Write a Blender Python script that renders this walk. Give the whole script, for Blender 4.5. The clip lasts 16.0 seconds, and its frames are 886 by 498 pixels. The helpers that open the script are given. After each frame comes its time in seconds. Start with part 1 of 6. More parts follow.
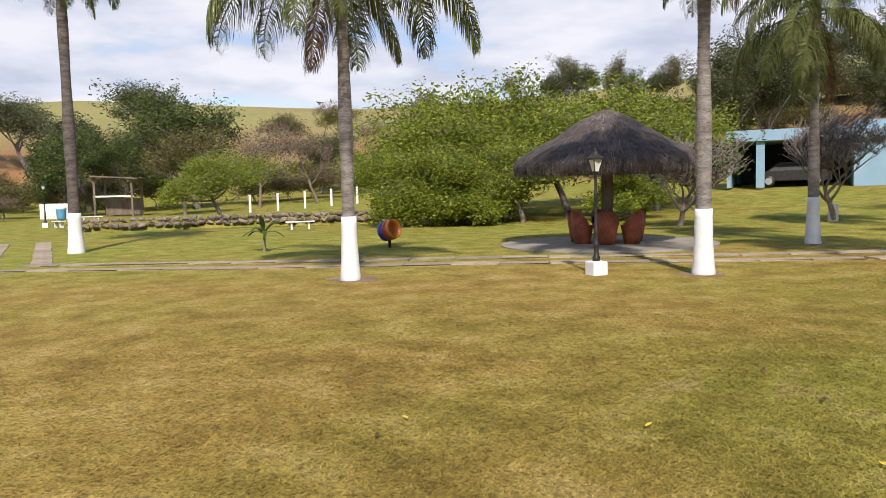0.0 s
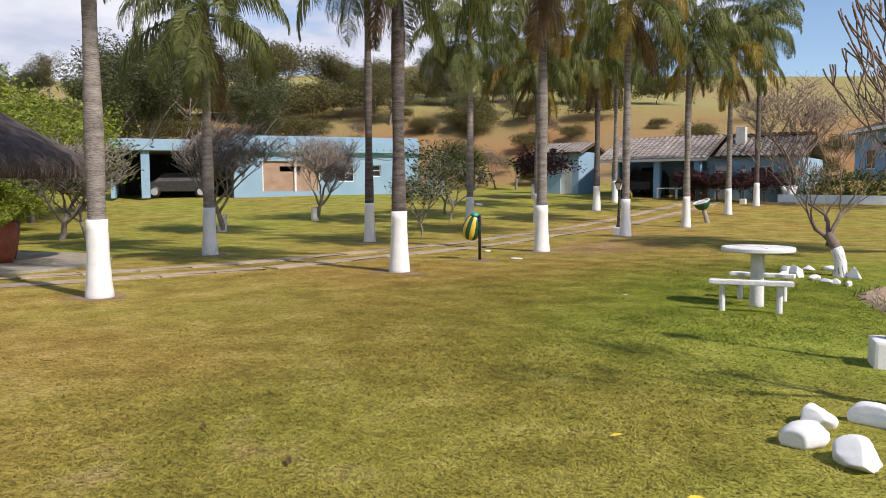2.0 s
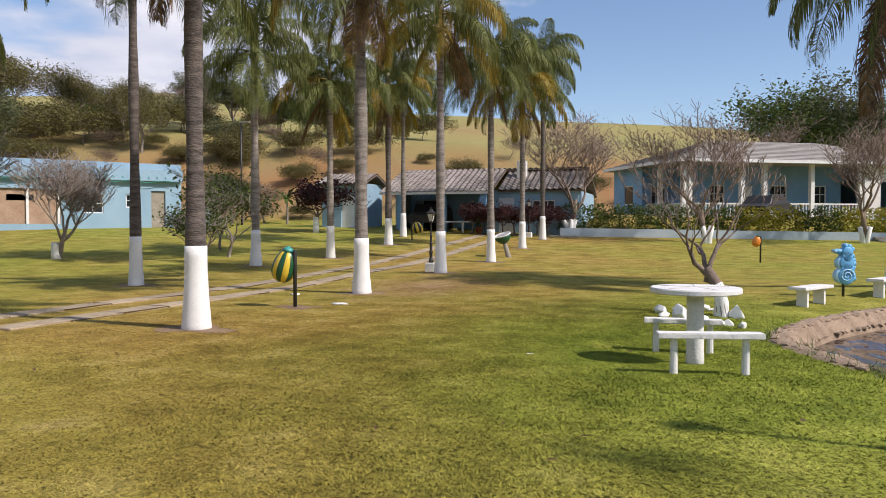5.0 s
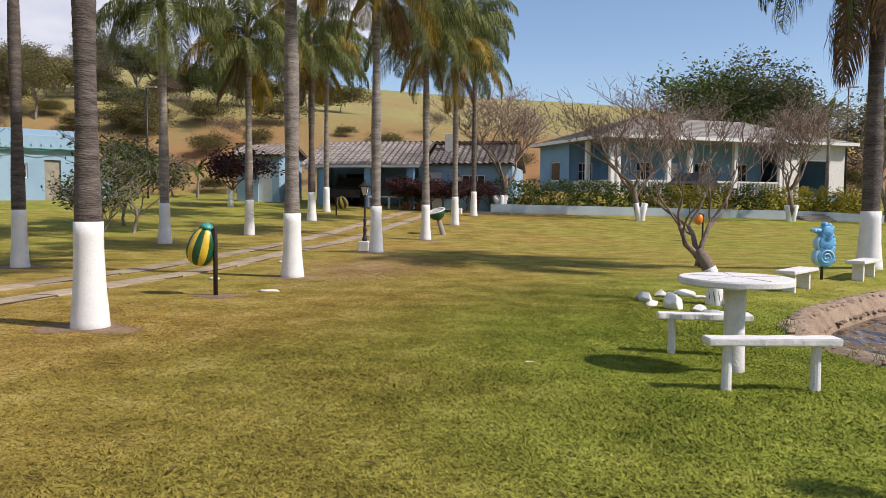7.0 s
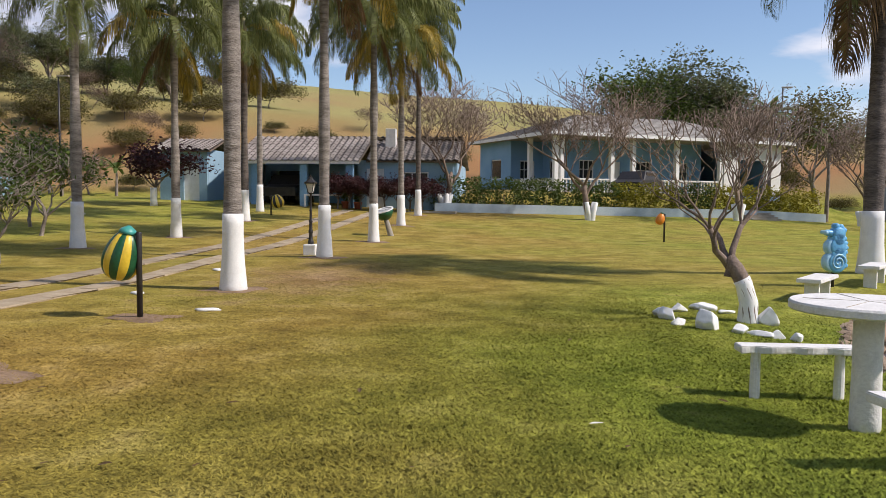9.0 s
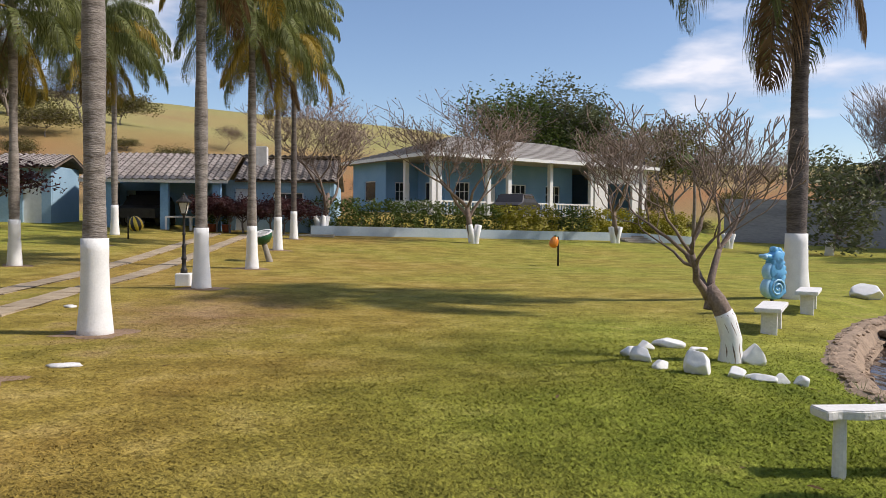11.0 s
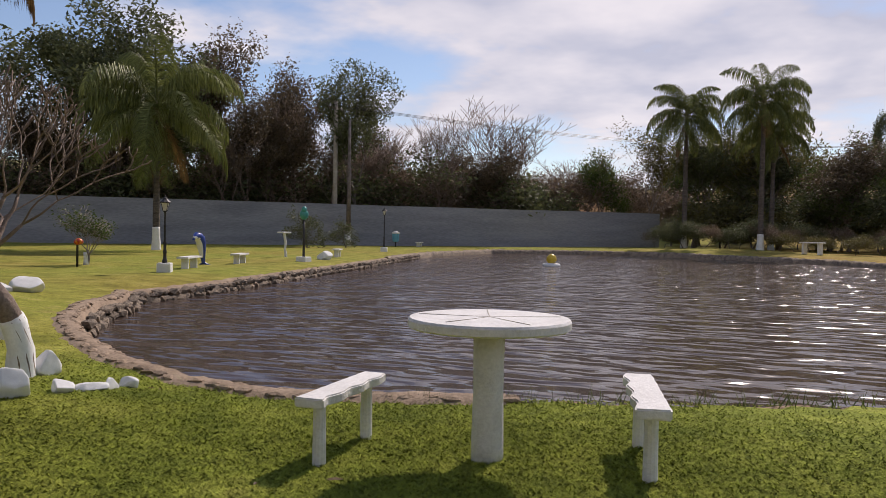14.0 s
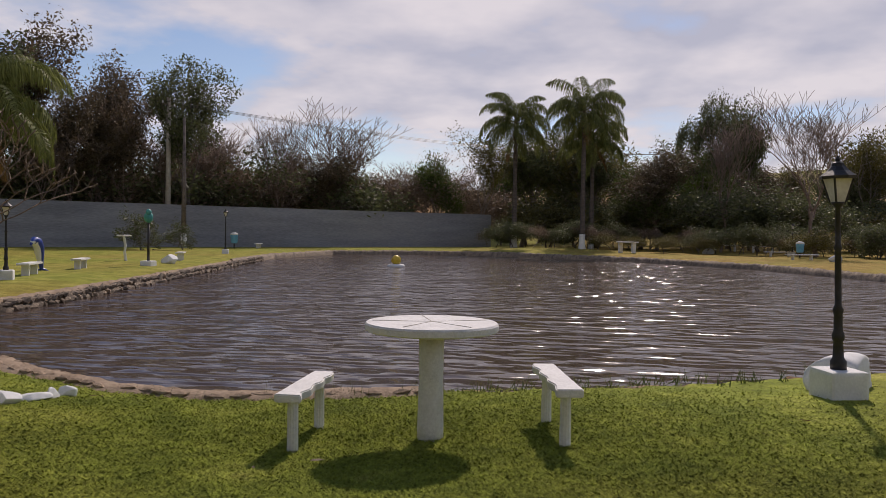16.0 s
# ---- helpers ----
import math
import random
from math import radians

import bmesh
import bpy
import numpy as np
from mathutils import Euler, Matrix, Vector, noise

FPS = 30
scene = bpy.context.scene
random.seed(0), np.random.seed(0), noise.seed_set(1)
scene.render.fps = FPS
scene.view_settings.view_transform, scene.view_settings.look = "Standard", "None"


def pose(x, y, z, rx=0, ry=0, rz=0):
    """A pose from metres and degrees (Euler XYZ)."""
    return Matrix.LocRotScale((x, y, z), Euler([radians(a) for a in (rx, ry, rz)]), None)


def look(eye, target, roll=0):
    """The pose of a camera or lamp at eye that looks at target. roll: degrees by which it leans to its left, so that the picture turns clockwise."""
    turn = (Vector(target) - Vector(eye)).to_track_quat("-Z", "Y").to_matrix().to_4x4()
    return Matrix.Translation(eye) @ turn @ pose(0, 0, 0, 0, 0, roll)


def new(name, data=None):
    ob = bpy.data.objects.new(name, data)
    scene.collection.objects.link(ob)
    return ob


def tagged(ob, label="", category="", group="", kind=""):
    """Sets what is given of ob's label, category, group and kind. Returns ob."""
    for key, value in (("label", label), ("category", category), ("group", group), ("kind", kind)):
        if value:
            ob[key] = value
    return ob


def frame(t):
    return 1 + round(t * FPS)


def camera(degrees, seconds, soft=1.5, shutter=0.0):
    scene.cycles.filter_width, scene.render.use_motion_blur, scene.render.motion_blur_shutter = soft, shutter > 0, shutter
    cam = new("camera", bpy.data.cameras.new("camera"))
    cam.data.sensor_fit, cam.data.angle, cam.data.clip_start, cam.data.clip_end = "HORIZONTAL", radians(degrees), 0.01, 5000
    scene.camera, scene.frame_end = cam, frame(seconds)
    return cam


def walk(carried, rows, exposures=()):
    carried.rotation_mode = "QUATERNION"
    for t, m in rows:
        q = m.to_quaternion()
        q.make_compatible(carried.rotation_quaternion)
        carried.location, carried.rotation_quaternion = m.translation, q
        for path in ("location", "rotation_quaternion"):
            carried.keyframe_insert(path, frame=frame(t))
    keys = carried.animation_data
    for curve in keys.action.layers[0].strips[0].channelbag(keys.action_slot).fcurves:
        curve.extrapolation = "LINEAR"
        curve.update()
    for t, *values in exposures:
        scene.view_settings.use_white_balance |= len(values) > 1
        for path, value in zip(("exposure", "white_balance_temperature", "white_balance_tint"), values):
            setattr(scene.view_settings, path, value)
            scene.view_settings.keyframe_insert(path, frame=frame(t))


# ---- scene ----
cam = camera(59.0, 16.0, soft=0.8)

PATH = [
    (0, (5.79, -5.424, 1.604), (3.841, -5.005, 1.445), -1.4),
    (0.5, (5.408, -5.433, 1.586), (3.636, -4.52, 1.423), -1.0),
    (1, (4.978, -5.226, 1.575), (3.454, -3.942, 1.409), -0.6),
    (1.5, (4.562, -4.974, 1.527), (3.245, -3.477, 1.365), -0.4),
    (2, (4.156, -4.67, 1.534), (3.021, -3.031, 1.382), -0.2),
    (2.5, (3.705, -4.377, 1.537), (2.739, -2.631, 1.412), 0.0),
    (3, (3.287, -4.085, 1.537), (2.466, -2.264, 1.449), 0.2),
    (3.5, (2.877, -3.707, 1.533), (2.154, -1.843, 1.482), 0.2),
    (5.8, (1.193, -1.765, 1.384), (0.674, 0.165, 1.298), 0.2),
    (6, (1.148, -1.638, 1.407), (0.654, 0.297, 1.311), 0.3),
    (6.5, (0.82, -1.182, 1.406), (0.381, 0.766, 1.294), 0.4),
    (7, (0.513, -0.659, 1.383), (0.135, 1.301, 1.259), 0.4),
    (7.5, (0.23, -0.172, 1.394), (-0.103, 1.795, 1.265), 0.5),
    (8, (-0.018, 0.274, 1.387), (-0.293, 2.25, 1.257), 0.5),
    (10.3, (-1.044, 2.302, 1.354), (-1.094, 4.299, 1.26), 0.5),
    (10.5, (-1.132, 2.46, 1.378), (-1.139, 4.458, 1.298), 0.5),
    (11, (-1.32, 2.884, 1.341), (-1.168, 4.877, 1.277), 0.5),
    (11.5, (-1.543, 3.268, 1.312), (-1.088, 5.215, 1.258), 0.7),
    (12, (-1.752, 3.607, 1.288), (-0.891, 5.412, 1.234), 0.8),
    (12.5, (-1.94, 4.015, 1.286), (-0.695, 5.579, 1.225), 0.9),
    (13, (-2.246, 4.323, 1.293), (-0.717, 5.61, 1.232), 1.2),
    (13.5, (-2.377, 4.667, 1.243), (-0.646, 5.666, 1.19), 1.2),
    (14, (-2.553, 4.896, 1.252), (-0.689, 5.619, 1.202), 1.0),
    (14.5, (-2.847, 5.058, 1.29), (-0.911, 5.557, 1.241), 0.9),
    (15, (-3.148, 5.123, 1.318), (-1.182, 5.487, 1.272), 0.9),
    (15.5, (-3.423, 5.237, 1.375), (-1.449, 5.554, 1.33), 0.9),
    (16, (-3.67, 5.35, 1.39), (-1.694, 5.656, 1.344), 0.9),
]
walk(cam, [(t, look(eye, target, roll)) for t, eye, target, roll in PATH],
     exposures=[(0.0, 0.40, 6500, 15), (2.0, 0.38, 6500, 16), (3.7, 0.37, 6500, 17), (7.0, 0.32, 6550, 17), (11.0, 0.28, 6500, 16), (12.5, 0.24, 6550, 18), (13.2, 0.16, 6750, 20), (14.0, -0.03, 6850, 21), (15.0, -0.20, 6900, 22), (16.0, -0.27, 6950, 22)])

# ---- world, sun, exposure ----
SUN_DIR = Vector((0.83, -0.11, 0.80)).normalized()
sun_data = bpy.data.lights.new("sun", "SUN")
sun_data.energy, sun_data.angle, sun_data.color = 3.7, radians(2.0), (1.0, 0.94, 0.84)
sun = new("sun", sun_data)
sun.rotation_euler = (-SUN_DIR).to_track_quat("-Z", "Y").to_euler()

world = bpy.data.worlds.new("sky")
world.use_nodes = True
scene.world = world
wt = world.node_tree
wt.nodes.clear()


def wnode(kind, **props):
    n = wt.nodes.new(kind)
    for k, v in props.items():
        setattr(n, k, v)
    return n


w_out = wnode("ShaderNodeOutputWorld")
w_bg = wnode("ShaderNodeBackground")
w_bg.inputs["Strength"].default_value = 0.11
w_sky = wnode("ShaderNodeTexSky", sky_type="NISHITA", sun_disc=False)
w_sky.sun_elevation = math.asin(SUN_DIR.z)
w_sky.sun_rotation = math.atan2(SUN_DIR.x, SUN_DIR.y)
w_sky.air_density, w_sky.dust_density, w_sky.ozone_density = 1.0, 0.25, 3.0
w_co = wnode("ShaderNodeTexCoord")
w_sep = wnode("ShaderNodeSeparateXYZ")
wt.links.new(w_co.outputs["Generated"], w_sep.inputs[0])
# clouds lie on a flat layer: direction divided by its height
w_div = wnode("ShaderNodeMath", operation="MAXIMUM")
w_div.inputs[1].default_value = 0.03
w_add = wnode("ShaderNodeMath", operation="ADD")
w_add.inputs[1].default_value = 0.16
wt.links.new(w_sep.outputs["Z"], w_div.inputs[0])
wt.links.new(w_div.outputs[0], w_add.inputs[0])
w_vec = wnode("ShaderNodeVectorMath", operation="DIVIDE")
w_cmb = wnode("ShaderNodeCombineXYZ")
for k in ("X", "Y", "Z"):
    wt.links.new(w_add.outputs[0], w_cmb.inputs[k])
wt.links.new(w_co.outputs["Generated"], w_vec.inputs[0])
wt.links.new(w_cmb.outputs[0], w_vec.inputs[1])
w_n1 = wnode("ShaderNodeTexNoise")
w_n1.inputs["Scale"].default_value, w_n1.inputs["Detail"].default_value = 1.15, 7
w_n1.inputs["Roughness"].default_value = 0.52
wt.links.new(w_vec.outputs[0], w_n1.inputs["Vector"])
# more cover towards the sun's side and the west than towards the north
w_cov = wnode("ShaderNodeMapRange")
for k, v in (("From Min", 0.45), ("From Max", 0.93), ("To Min", -0.035), ("To Max", 0.17)):
    w_cov.inputs[k].default_value = v
w_west = wnode("ShaderNodeMath", operation="MULTIPLY")
w_west.inputs[1].default_value = -1.5
wt.links.new(w_sep.outputs["X"], w_west.inputs[0])
w_abs = wnode("ShaderNodeMath", operation="MAXIMUM")
wt.links.new(w_sep.outputs["X"], w_abs.inputs[0])
wt.links.new(w_west.outputs[0], w_abs.inputs[1])
wt.links.new(w_abs.outputs[0], w_cov.inputs["Value"])
w_sum = wnode("ShaderNodeMath", operation="ADD")
wt.links.new(w_n1.outputs["Fac"], w_sum.inputs[0])
wt.links.new(w_cov.outputs[0], w_sum.inputs[1])
w_ramp = wnode("ShaderNodeValToRGB")
w_ramp.color_ramp.elements[0].position, w_ramp.color_ramp.elements[1].position = 0.53, 0.66
w_ramp.color_ramp.elements[0].color, w_ramp.color_ramp.elements[1].color = (0, 0, 0, 1), (0.92, 0.92, 0.92, 1)
wt.links.new(w_sum.outputs[0], w_ramp.inputs[0])
w_mix = wnode("ShaderNodeMix", data_type="RGBA")
wt.links.new(w_ramp.outputs[0], w_mix.inputs[0])
wt.links.new(w_sky.outputs[0], w_mix.inputs[6])
w_n2 = wnode("ShaderNodeTexNoise")
w_n2.inputs["Scale"].default_value, w_n2.inputs["Detail"].default_value = 2.3, 4
wt.links.new(w_vec.outputs[0], w_n2.inputs["Vector"])
w_cc = wnode("ShaderNodeValToRGB")
w_cc.color_ramp.elements[0].position, w_cc.color_ramp.elements[1].position = 0.35, 0.65
w_cc.color_ramp.elements[0].color, w_cc.color_ramp.elements[1].color = (4.3, 4.7, 5.6, 1), (6.8, 6.9, 7.2, 1)
wt.links.new(w_n2.outputs["Fac"], w_cc.inputs[0])
# cloud is brighter on the sun's side, where it scatters light forward
w_fw = wnode("ShaderNodeMapRange")
for k, v in (("From Min", -1.0), ("From Max", 1.0), ("To Min", 0.92), ("To Max", 1.12)):
    w_fw.inputs[k].default_value = v
wt.links.new(w_sep.outputs["X"], w_fw.inputs["Value"])
w_sc = wnode("ShaderNodeVectorMath", operation="SCALE")
wt.links.new(w_cc.outputs[0], w_sc.inputs[0])
wt.links.new(w_fw.outputs[0], w_sc.inputs["Scale"])
wt.links.new(w_sc.outputs[0], w_mix.inputs[7])
wt.links.new(w_mix.outputs[2], w_bg.inputs["Color"])
wt.links.new(w_bg.outputs[0], w_out.inputs["Surface"])


# ---- materials ----
def material(name, low, high, rough=0.8, scale=8.0, fine=60.0, bump=0.15, metal=0.0, random_by="", spread=0.25, stretch=(1, 1, 1), trans=0.0, spec=0.5):
    """Two tones mixed by noise at two scales, with fine relief; random_by 'island' or 'object' varies the brightness of pieces."""
    m = bpy.data.materials.new(name)
    m.use_nodes = True
    t = m.node_tree
    b = t.nodes["Principled BSDF"]
    b.inputs["Roughness"].default_value, b.inputs["Metallic"].default_value = rough, metal
    b.inputs["Specular IOR Level"].default_value = spec
    co = t.nodes.new("ShaderNodeTexCoord")
    mp = t.nodes.new("ShaderNodeMapping")
    mp.inputs["Scale"].default_value = stretch
    t.links.new(co.outputs["Object"], mp.inputs["Vector"])
    n1 = t.nodes.new("ShaderNodeTexNoise")
    n1.inputs["Scale"].default_value, n1.inputs["Detail"].default_value = scale, 5
    n2 = t.nodes.new("ShaderNodeTexNoise")
    n2.inputs["Scale"].default_value, n2.inputs["Detail"].default_value = fine, 3
    t.links.new(mp.outputs[0], n1.inputs["Vector"])
    t.links.new(mp.outputs[0], n2.inputs["Vector"])
    av = t.nodes.new("ShaderNodeMath")
    av.operation = "MULTIPLY_ADD"
    av.inputs[1].default_value = 0.45
    t.links.new(n2.outputs["Fac"], av.inputs[0])
    sc = t.nodes.new("ShaderNodeMath")
    sc.operation = "MULTIPLY"
    sc.inputs[1].default_value = 0.55
    t.links.new(n1.outputs["Fac"], sc.inputs[0])
    t.links.new(sc.outputs[0], av.inputs[2])
    ramp = t.nodes.new("ShaderNodeValToRGB")
    ramp.color_ramp.elements[0].position, ramp.color_ramp.elements[1].position = 0.36, 0.64
    ramp.color_ramp.elements[0].color, ramp.color_ramp.elements[1].color = (*low, 1), (*high, 1)
    t.links.new(av.outputs[0], ramp.inputs[0])
    colour = ramp.outputs[0]
    if random_by:
        src = t.nodes.new("ShaderNodeNewGeometry" if random_by == "island" else "ShaderNodeObjectInfo")
        rnd = src.outputs["Random Per Island" if random_by == "island" else "Random"]
        mr = t.nodes.new("ShaderNodeMapRange")
        mr.inputs["To Min"].default_value, mr.inputs["To Max"].default_value = 1 - spread, 1 + spread
        t.links.new(rnd, mr.inputs["Value"])
        hs = t.nodes.new("ShaderNodeHueSaturation")
        t.links.new(mr.outputs[0], hs.inputs["Value"])
        t.links.new(colour, hs.inputs["Color"])
        colour = hs.outputs[0]
    t.links.new(colour, b.inputs["Base Color"])
    if bump:
        bp = t.nodes.new("ShaderNodeBump")
        bp.inputs["Strength"].default_value, bp.inputs["Distance"].default_value = bump, 0.02
        t.links.new(n2.outputs["Fac"], bp.inputs["Height"])
        t.links.new(bp.outputs[0], b.inputs["Normal"])
    if trans:
        out = t.nodes["Material Output"]
        tr = t.nodes.new("ShaderNodeBsdfTranslucent")
        t.links.new(colour, tr.inputs["Color"])
        mx = t.nodes.new("ShaderNodeMixShader")
        mx.inputs[0].default_value = trans
        t.links.new(b.outputs[0], mx.inputs[1])
        t.links.new(tr.outputs[0], mx.inputs[2])
        t.links.new(mx.outputs[0], out.inputs["Surface"])
    return m


def leaf_mat(name, low, high, spread=0.4, rough=0.55):
    return material(name, low, high, rough, 0.8, 7.0, 0.0, random_by="island", spread=spread, trans=0.35, spec=0.3)


M = {
    "white": material("whitewash", (0.70, 0.70, 0.68), (0.83, 0.83, 0.81), 0.85, 5, 50, 0.1),
    "white_dirty": material("worn_white_concrete", (0.64, 0.63, 0.61), (0.80, 0.79, 0.77), 0.85, 6, 45, 0.3),
    "concrete": material("grey_concrete", (0.26, 0.225, 0.17), (0.42, 0.38, 0.31), 0.9, 3, 40, 0.4, random_by="object", spread=0.18),
    "trunk": material("palm_bark", (0.12, 0.10, 0.085), (0.32, 0.285, 0.25), 0.9, 3.0, 16, 0.8, stretch=(1, 1, 4.5)),
    "trunk_old": material("dark_palm_bark", (0.045, 0.036, 0.032), (0.17, 0.14, 0.12), 0.9, 3.0, 16, 0.8, stretch=(1, 1, 4.5)),
    "shaft": material("palm_crownshaft", (0.10, 0.09, 0.04), (0.25, 0.22, 0.10), 0.7, 5, 30, 0.3, stretch=(3, 3, 0.6)),
    "frond": leaf_mat("palm_leaf", (0.090, 0.115, 0.030), (0.215, 0.235, 0.075)),
    "frond_yellow": leaf_mat("yellowing_palm_leaf", (0.22, 0.17, 0.025), (0.42, 0.30, 0.05)),
    "frond_dead": leaf_mat("dry_palm_leaf", (0.11, 0.065, 0.03), (0.25, 0.16, 0.07)),
    "bark": material("grey_bark", (0.13, 0.105, 0.09), (0.34, 0.29, 0.25), 0.9, 5, 40, 0.6),
    "bark_dark": material("dark_bark", (0.09, 0.072, 0.062), (0.25, 0.205, 0.18), 0.9, 5, 40, 0.6),
    "bark_brown": material("brown_twiggy_bark", (0.13, 0.095, 0.075), (0.27, 0.20, 0.155), 0.9, 5, 40, 0.5),
    "greyblue": material("grey_blue_wall_paint", (0.32, 0.40, 0.46), (0.44, 0.52, 0.57), 0.85, 0.8, 20, 0.2),
    "leaf_bright": leaf_mat("bright_green_leaf", (0.135, 0.185, 0.016), (0.30, 0.34, 0.040)),
    "leaf_mid": leaf_mat("mid_green_leaf", (0.05, 0.085, 0.016), (0.115, 0.15, 0.03)),
    "leaf_dark": leaf_mat("dark_green_leaf", (0.068, 0.082, 0.036), (0.155, 0.17, 0.074)),
    "leaf_olive": leaf_mat("olive_leaf", (0.085, 0.080, 0.022), (0.19, 0.165, 0.05)),
    "leaf_umber": leaf_mat("umber_brown_leaf", (0.085, 0.066, 0.040), (0.18, 0.135, 0.08)),
    "leaf_brown": leaf_mat("dry_brown_leaf", (0.12, 0.085, 0.055), (0.25, 0.18, 0.12)),
    "leaf_red": leaf_mat("dark_red_leaf", (0.040, 0.016, 0.018), (0.10, 0.035, 0.035)),
    "leaf_yellow": leaf_mat("yellow_green_leaf", (0.20, 0.19, 0.015), (0.38, 0.33, 0.03)),
    "thatch": material("grey_thatch", (0.038, 0.029, 0.027), (0.145, 0.115, 0.105), 0.95, 7, 60, 1.0, stretch=(1, 1, 0.35)),
    "track": material("tan_worn_concrete", (0.27, 0.205, 0.13), (0.43, 0.35, 0.245), 0.92, 3, 40, 0.4, random_by="object", spread=0.18),
    "clay": material("terracotta_red_bench", (0.20, 0.045, 0.02), (0.40, 0.11, 0.045), 0.6, 5, 30, 0.25),
    "black": material("black_painted_metal", (0.012, 0.011, 0.011), (0.035, 0.03, 0.028), 0.5, 6, 40, 0.15),
    "glass": material("milky_lamp_glass", (0.55, 0.52, 0.45), (0.72, 0.70, 0.64), 0.3, 6, 30, 0.0),
    "blue": material("light_blue_wall_paint", (0.22, 0.355, 0.47), (0.31, 0.455, 0.56), 0.85, 0.7, 20, 0.2),
    "blue_deep": material("mid_blue_wall_paint", (0.16, 0.32, 0.50), (0.24, 0.42, 0.60), 0.85, 0.7, 20, 0.2),
    # near-black: shade of open rooms put into the colour
    "inside_shade": material("painted_interior_shade", (0.02, 0.022, 0.025), (0.05, 0.055, 0.06), 0.9, 2, 20, 0.1),
    "tile_roof": material("grey_brown_roof_tile", (0.15, 0.125, 0.11), (0.36, 0.32, 0.29), 0.9, 1.2, 14, 0.4),
    "wood": material("grey_wood", (0.10, 0.075, 0.055), (0.26, 0.20, 0.15), 0.85, 3, 30, 0.5, stretch=(1, 1, 0.3)),
    "brick_brown": material("brown_panel", (0.30, 0.19, 0.12), (0.44, 0.31, 0.22), 0.85, 2, 20, 0.3),
    "rock": material("dark_stone", (0.085, 0.064, 0.048), (0.36, 0.28, 0.20), 0.9, 5, 30, 0.7, random_by="object", spread=0.4),
    "bank": material("tan_bank_stone", (0.20, 0.14, 0.09), (0.42, 0.31, 0.215), 0.95, 4, 30, 0.6, random_by="object", spread=0.28),
    "soil": material("reddish_soil", (0.15, 0.092, 0.052), (0.32, 0.215, 0.135), 0.95, 2, 25, 0.7),
    "seablue": material("sky_blue_gloss_paint", (0.10, 0.36, 0.64), (0.17, 0.48, 0.76), 0.4, 4, 30, 0.05),
    "paleblue": material("pale_blue_paint", (0.30, 0.58, 0.78), (0.42, 0.68, 0.85), 0.4, 4, 30, 0.05),
    "royal": material("royal_blue_paint", (0.010, 0.035, 0.22), (0.03, 0.07, 0.36), 0.35, 4, 30, 0.05),
    "green_paint": material("dark_green_paint", (0.006, 0.055, 0.022), (0.015, 0.10, 0.04), 0.35, 4, 30, 0.05),
    "teal": material("teal_paint", (0.03, 0.25, 0.22), (0.06, 0.34, 0.30), 0.4, 4, 30, 0.05),
    "yellow_paint": material("yellow_paint", (0.62, 0.42, 0.03), (0.78, 0.56, 0.06), 0.35, 4, 30, 0.05),
    "orange_paint": material("orange_paint", (0.60, 0.17, 0.015), (0.78, 0.27, 0.03), 0.35, 4, 30, 0.05),
    "red_paint": material("red_paint", (0.42, 0.03, 0.02), (0.55, 0.05, 0.03), 0.4, 4, 30, 0.05),
    "carpaint": material("silver_car_paint", (0.45, 0.46, 0.48), (0.55, 0.56, 0.58), 0.3, 2, 20, 0.0, metal=0.4),
    "dark_glass": material("dark_window_glass", (0.02, 0.025, 0.03), (0.04, 0.045, 0.05), 0.12, 2, 20, 0.0),
}


# ---- mesh helpers ----
def mesh_of(name, verts, faces, mat, smooth=False):
    me = bpy.data.meshes.new(name)
    me.from_pydata([tuple(v) for v in verts], [], faces)
    me.update()
    me.materials.append(mat)
    if smooth:
        me.polygons.foreach_set("use_smooth", [True] * len(me.polygons))
    return me


def thing(name, m=None, label="", category="", group="", kind=""):
    ob = new(name)
    ob.empty_display_size = 0.1
    if m is not None:
        ob.matrix_basis = m
    return tagged(ob, label, category, group, kind)


def put(name, me, parent=None, label="", m=None, category="", group="", kind=""):
    """Links a mesh as one object: a part under its parent, or a thing of its own."""
    ob = new(name, me)
    if parent is not None:
        ob.parent = parent
    if m is not None:
        ob.matrix_basis = m
    return tagged(ob, label, category, group, kind)


def part(name, bm, mat, parent, label="", smooth=False, m=None):
    me = bpy.data.meshes.new(name)
    bm.normal_update()
    bm.to_mesh(me)
    bm.free()
    me.materials.append(mat)
    if smooth:
        me.polygons.foreach_set("use_smooth", [True] * len(me.polygons))
    return put(name, me, parent, label, m)


def box(sx, sy, sz, x=0, y=0, z=0, bevel=0.0, bm=None, rz=0.0):
    """A box with its base centre at x, y, z."""
    own = bmesh.new()
    bmesh.ops.create_cube(own, size=1.0)
    bmesh.ops.scale(own, vec=(sx, sy, sz), verts=own.verts)
    if bevel:
        bmesh.ops.bevel(own, geom=own.edges[:], offset=bevel, segments=2, affect="EDGES", profile=0.6)
    bmesh.ops.transform(own, matrix=pose(x, y, z + sz / 2, 0, 0, rz), verts=own.verts)
    if bm is None:
        return own
    tmp = bpy.data.meshes.new("tmp")
    own.to_mesh(tmp)
    own.free()
    bm.from_mesh(tmp)
    bpy.data.meshes.remove(tmp)
    return bm


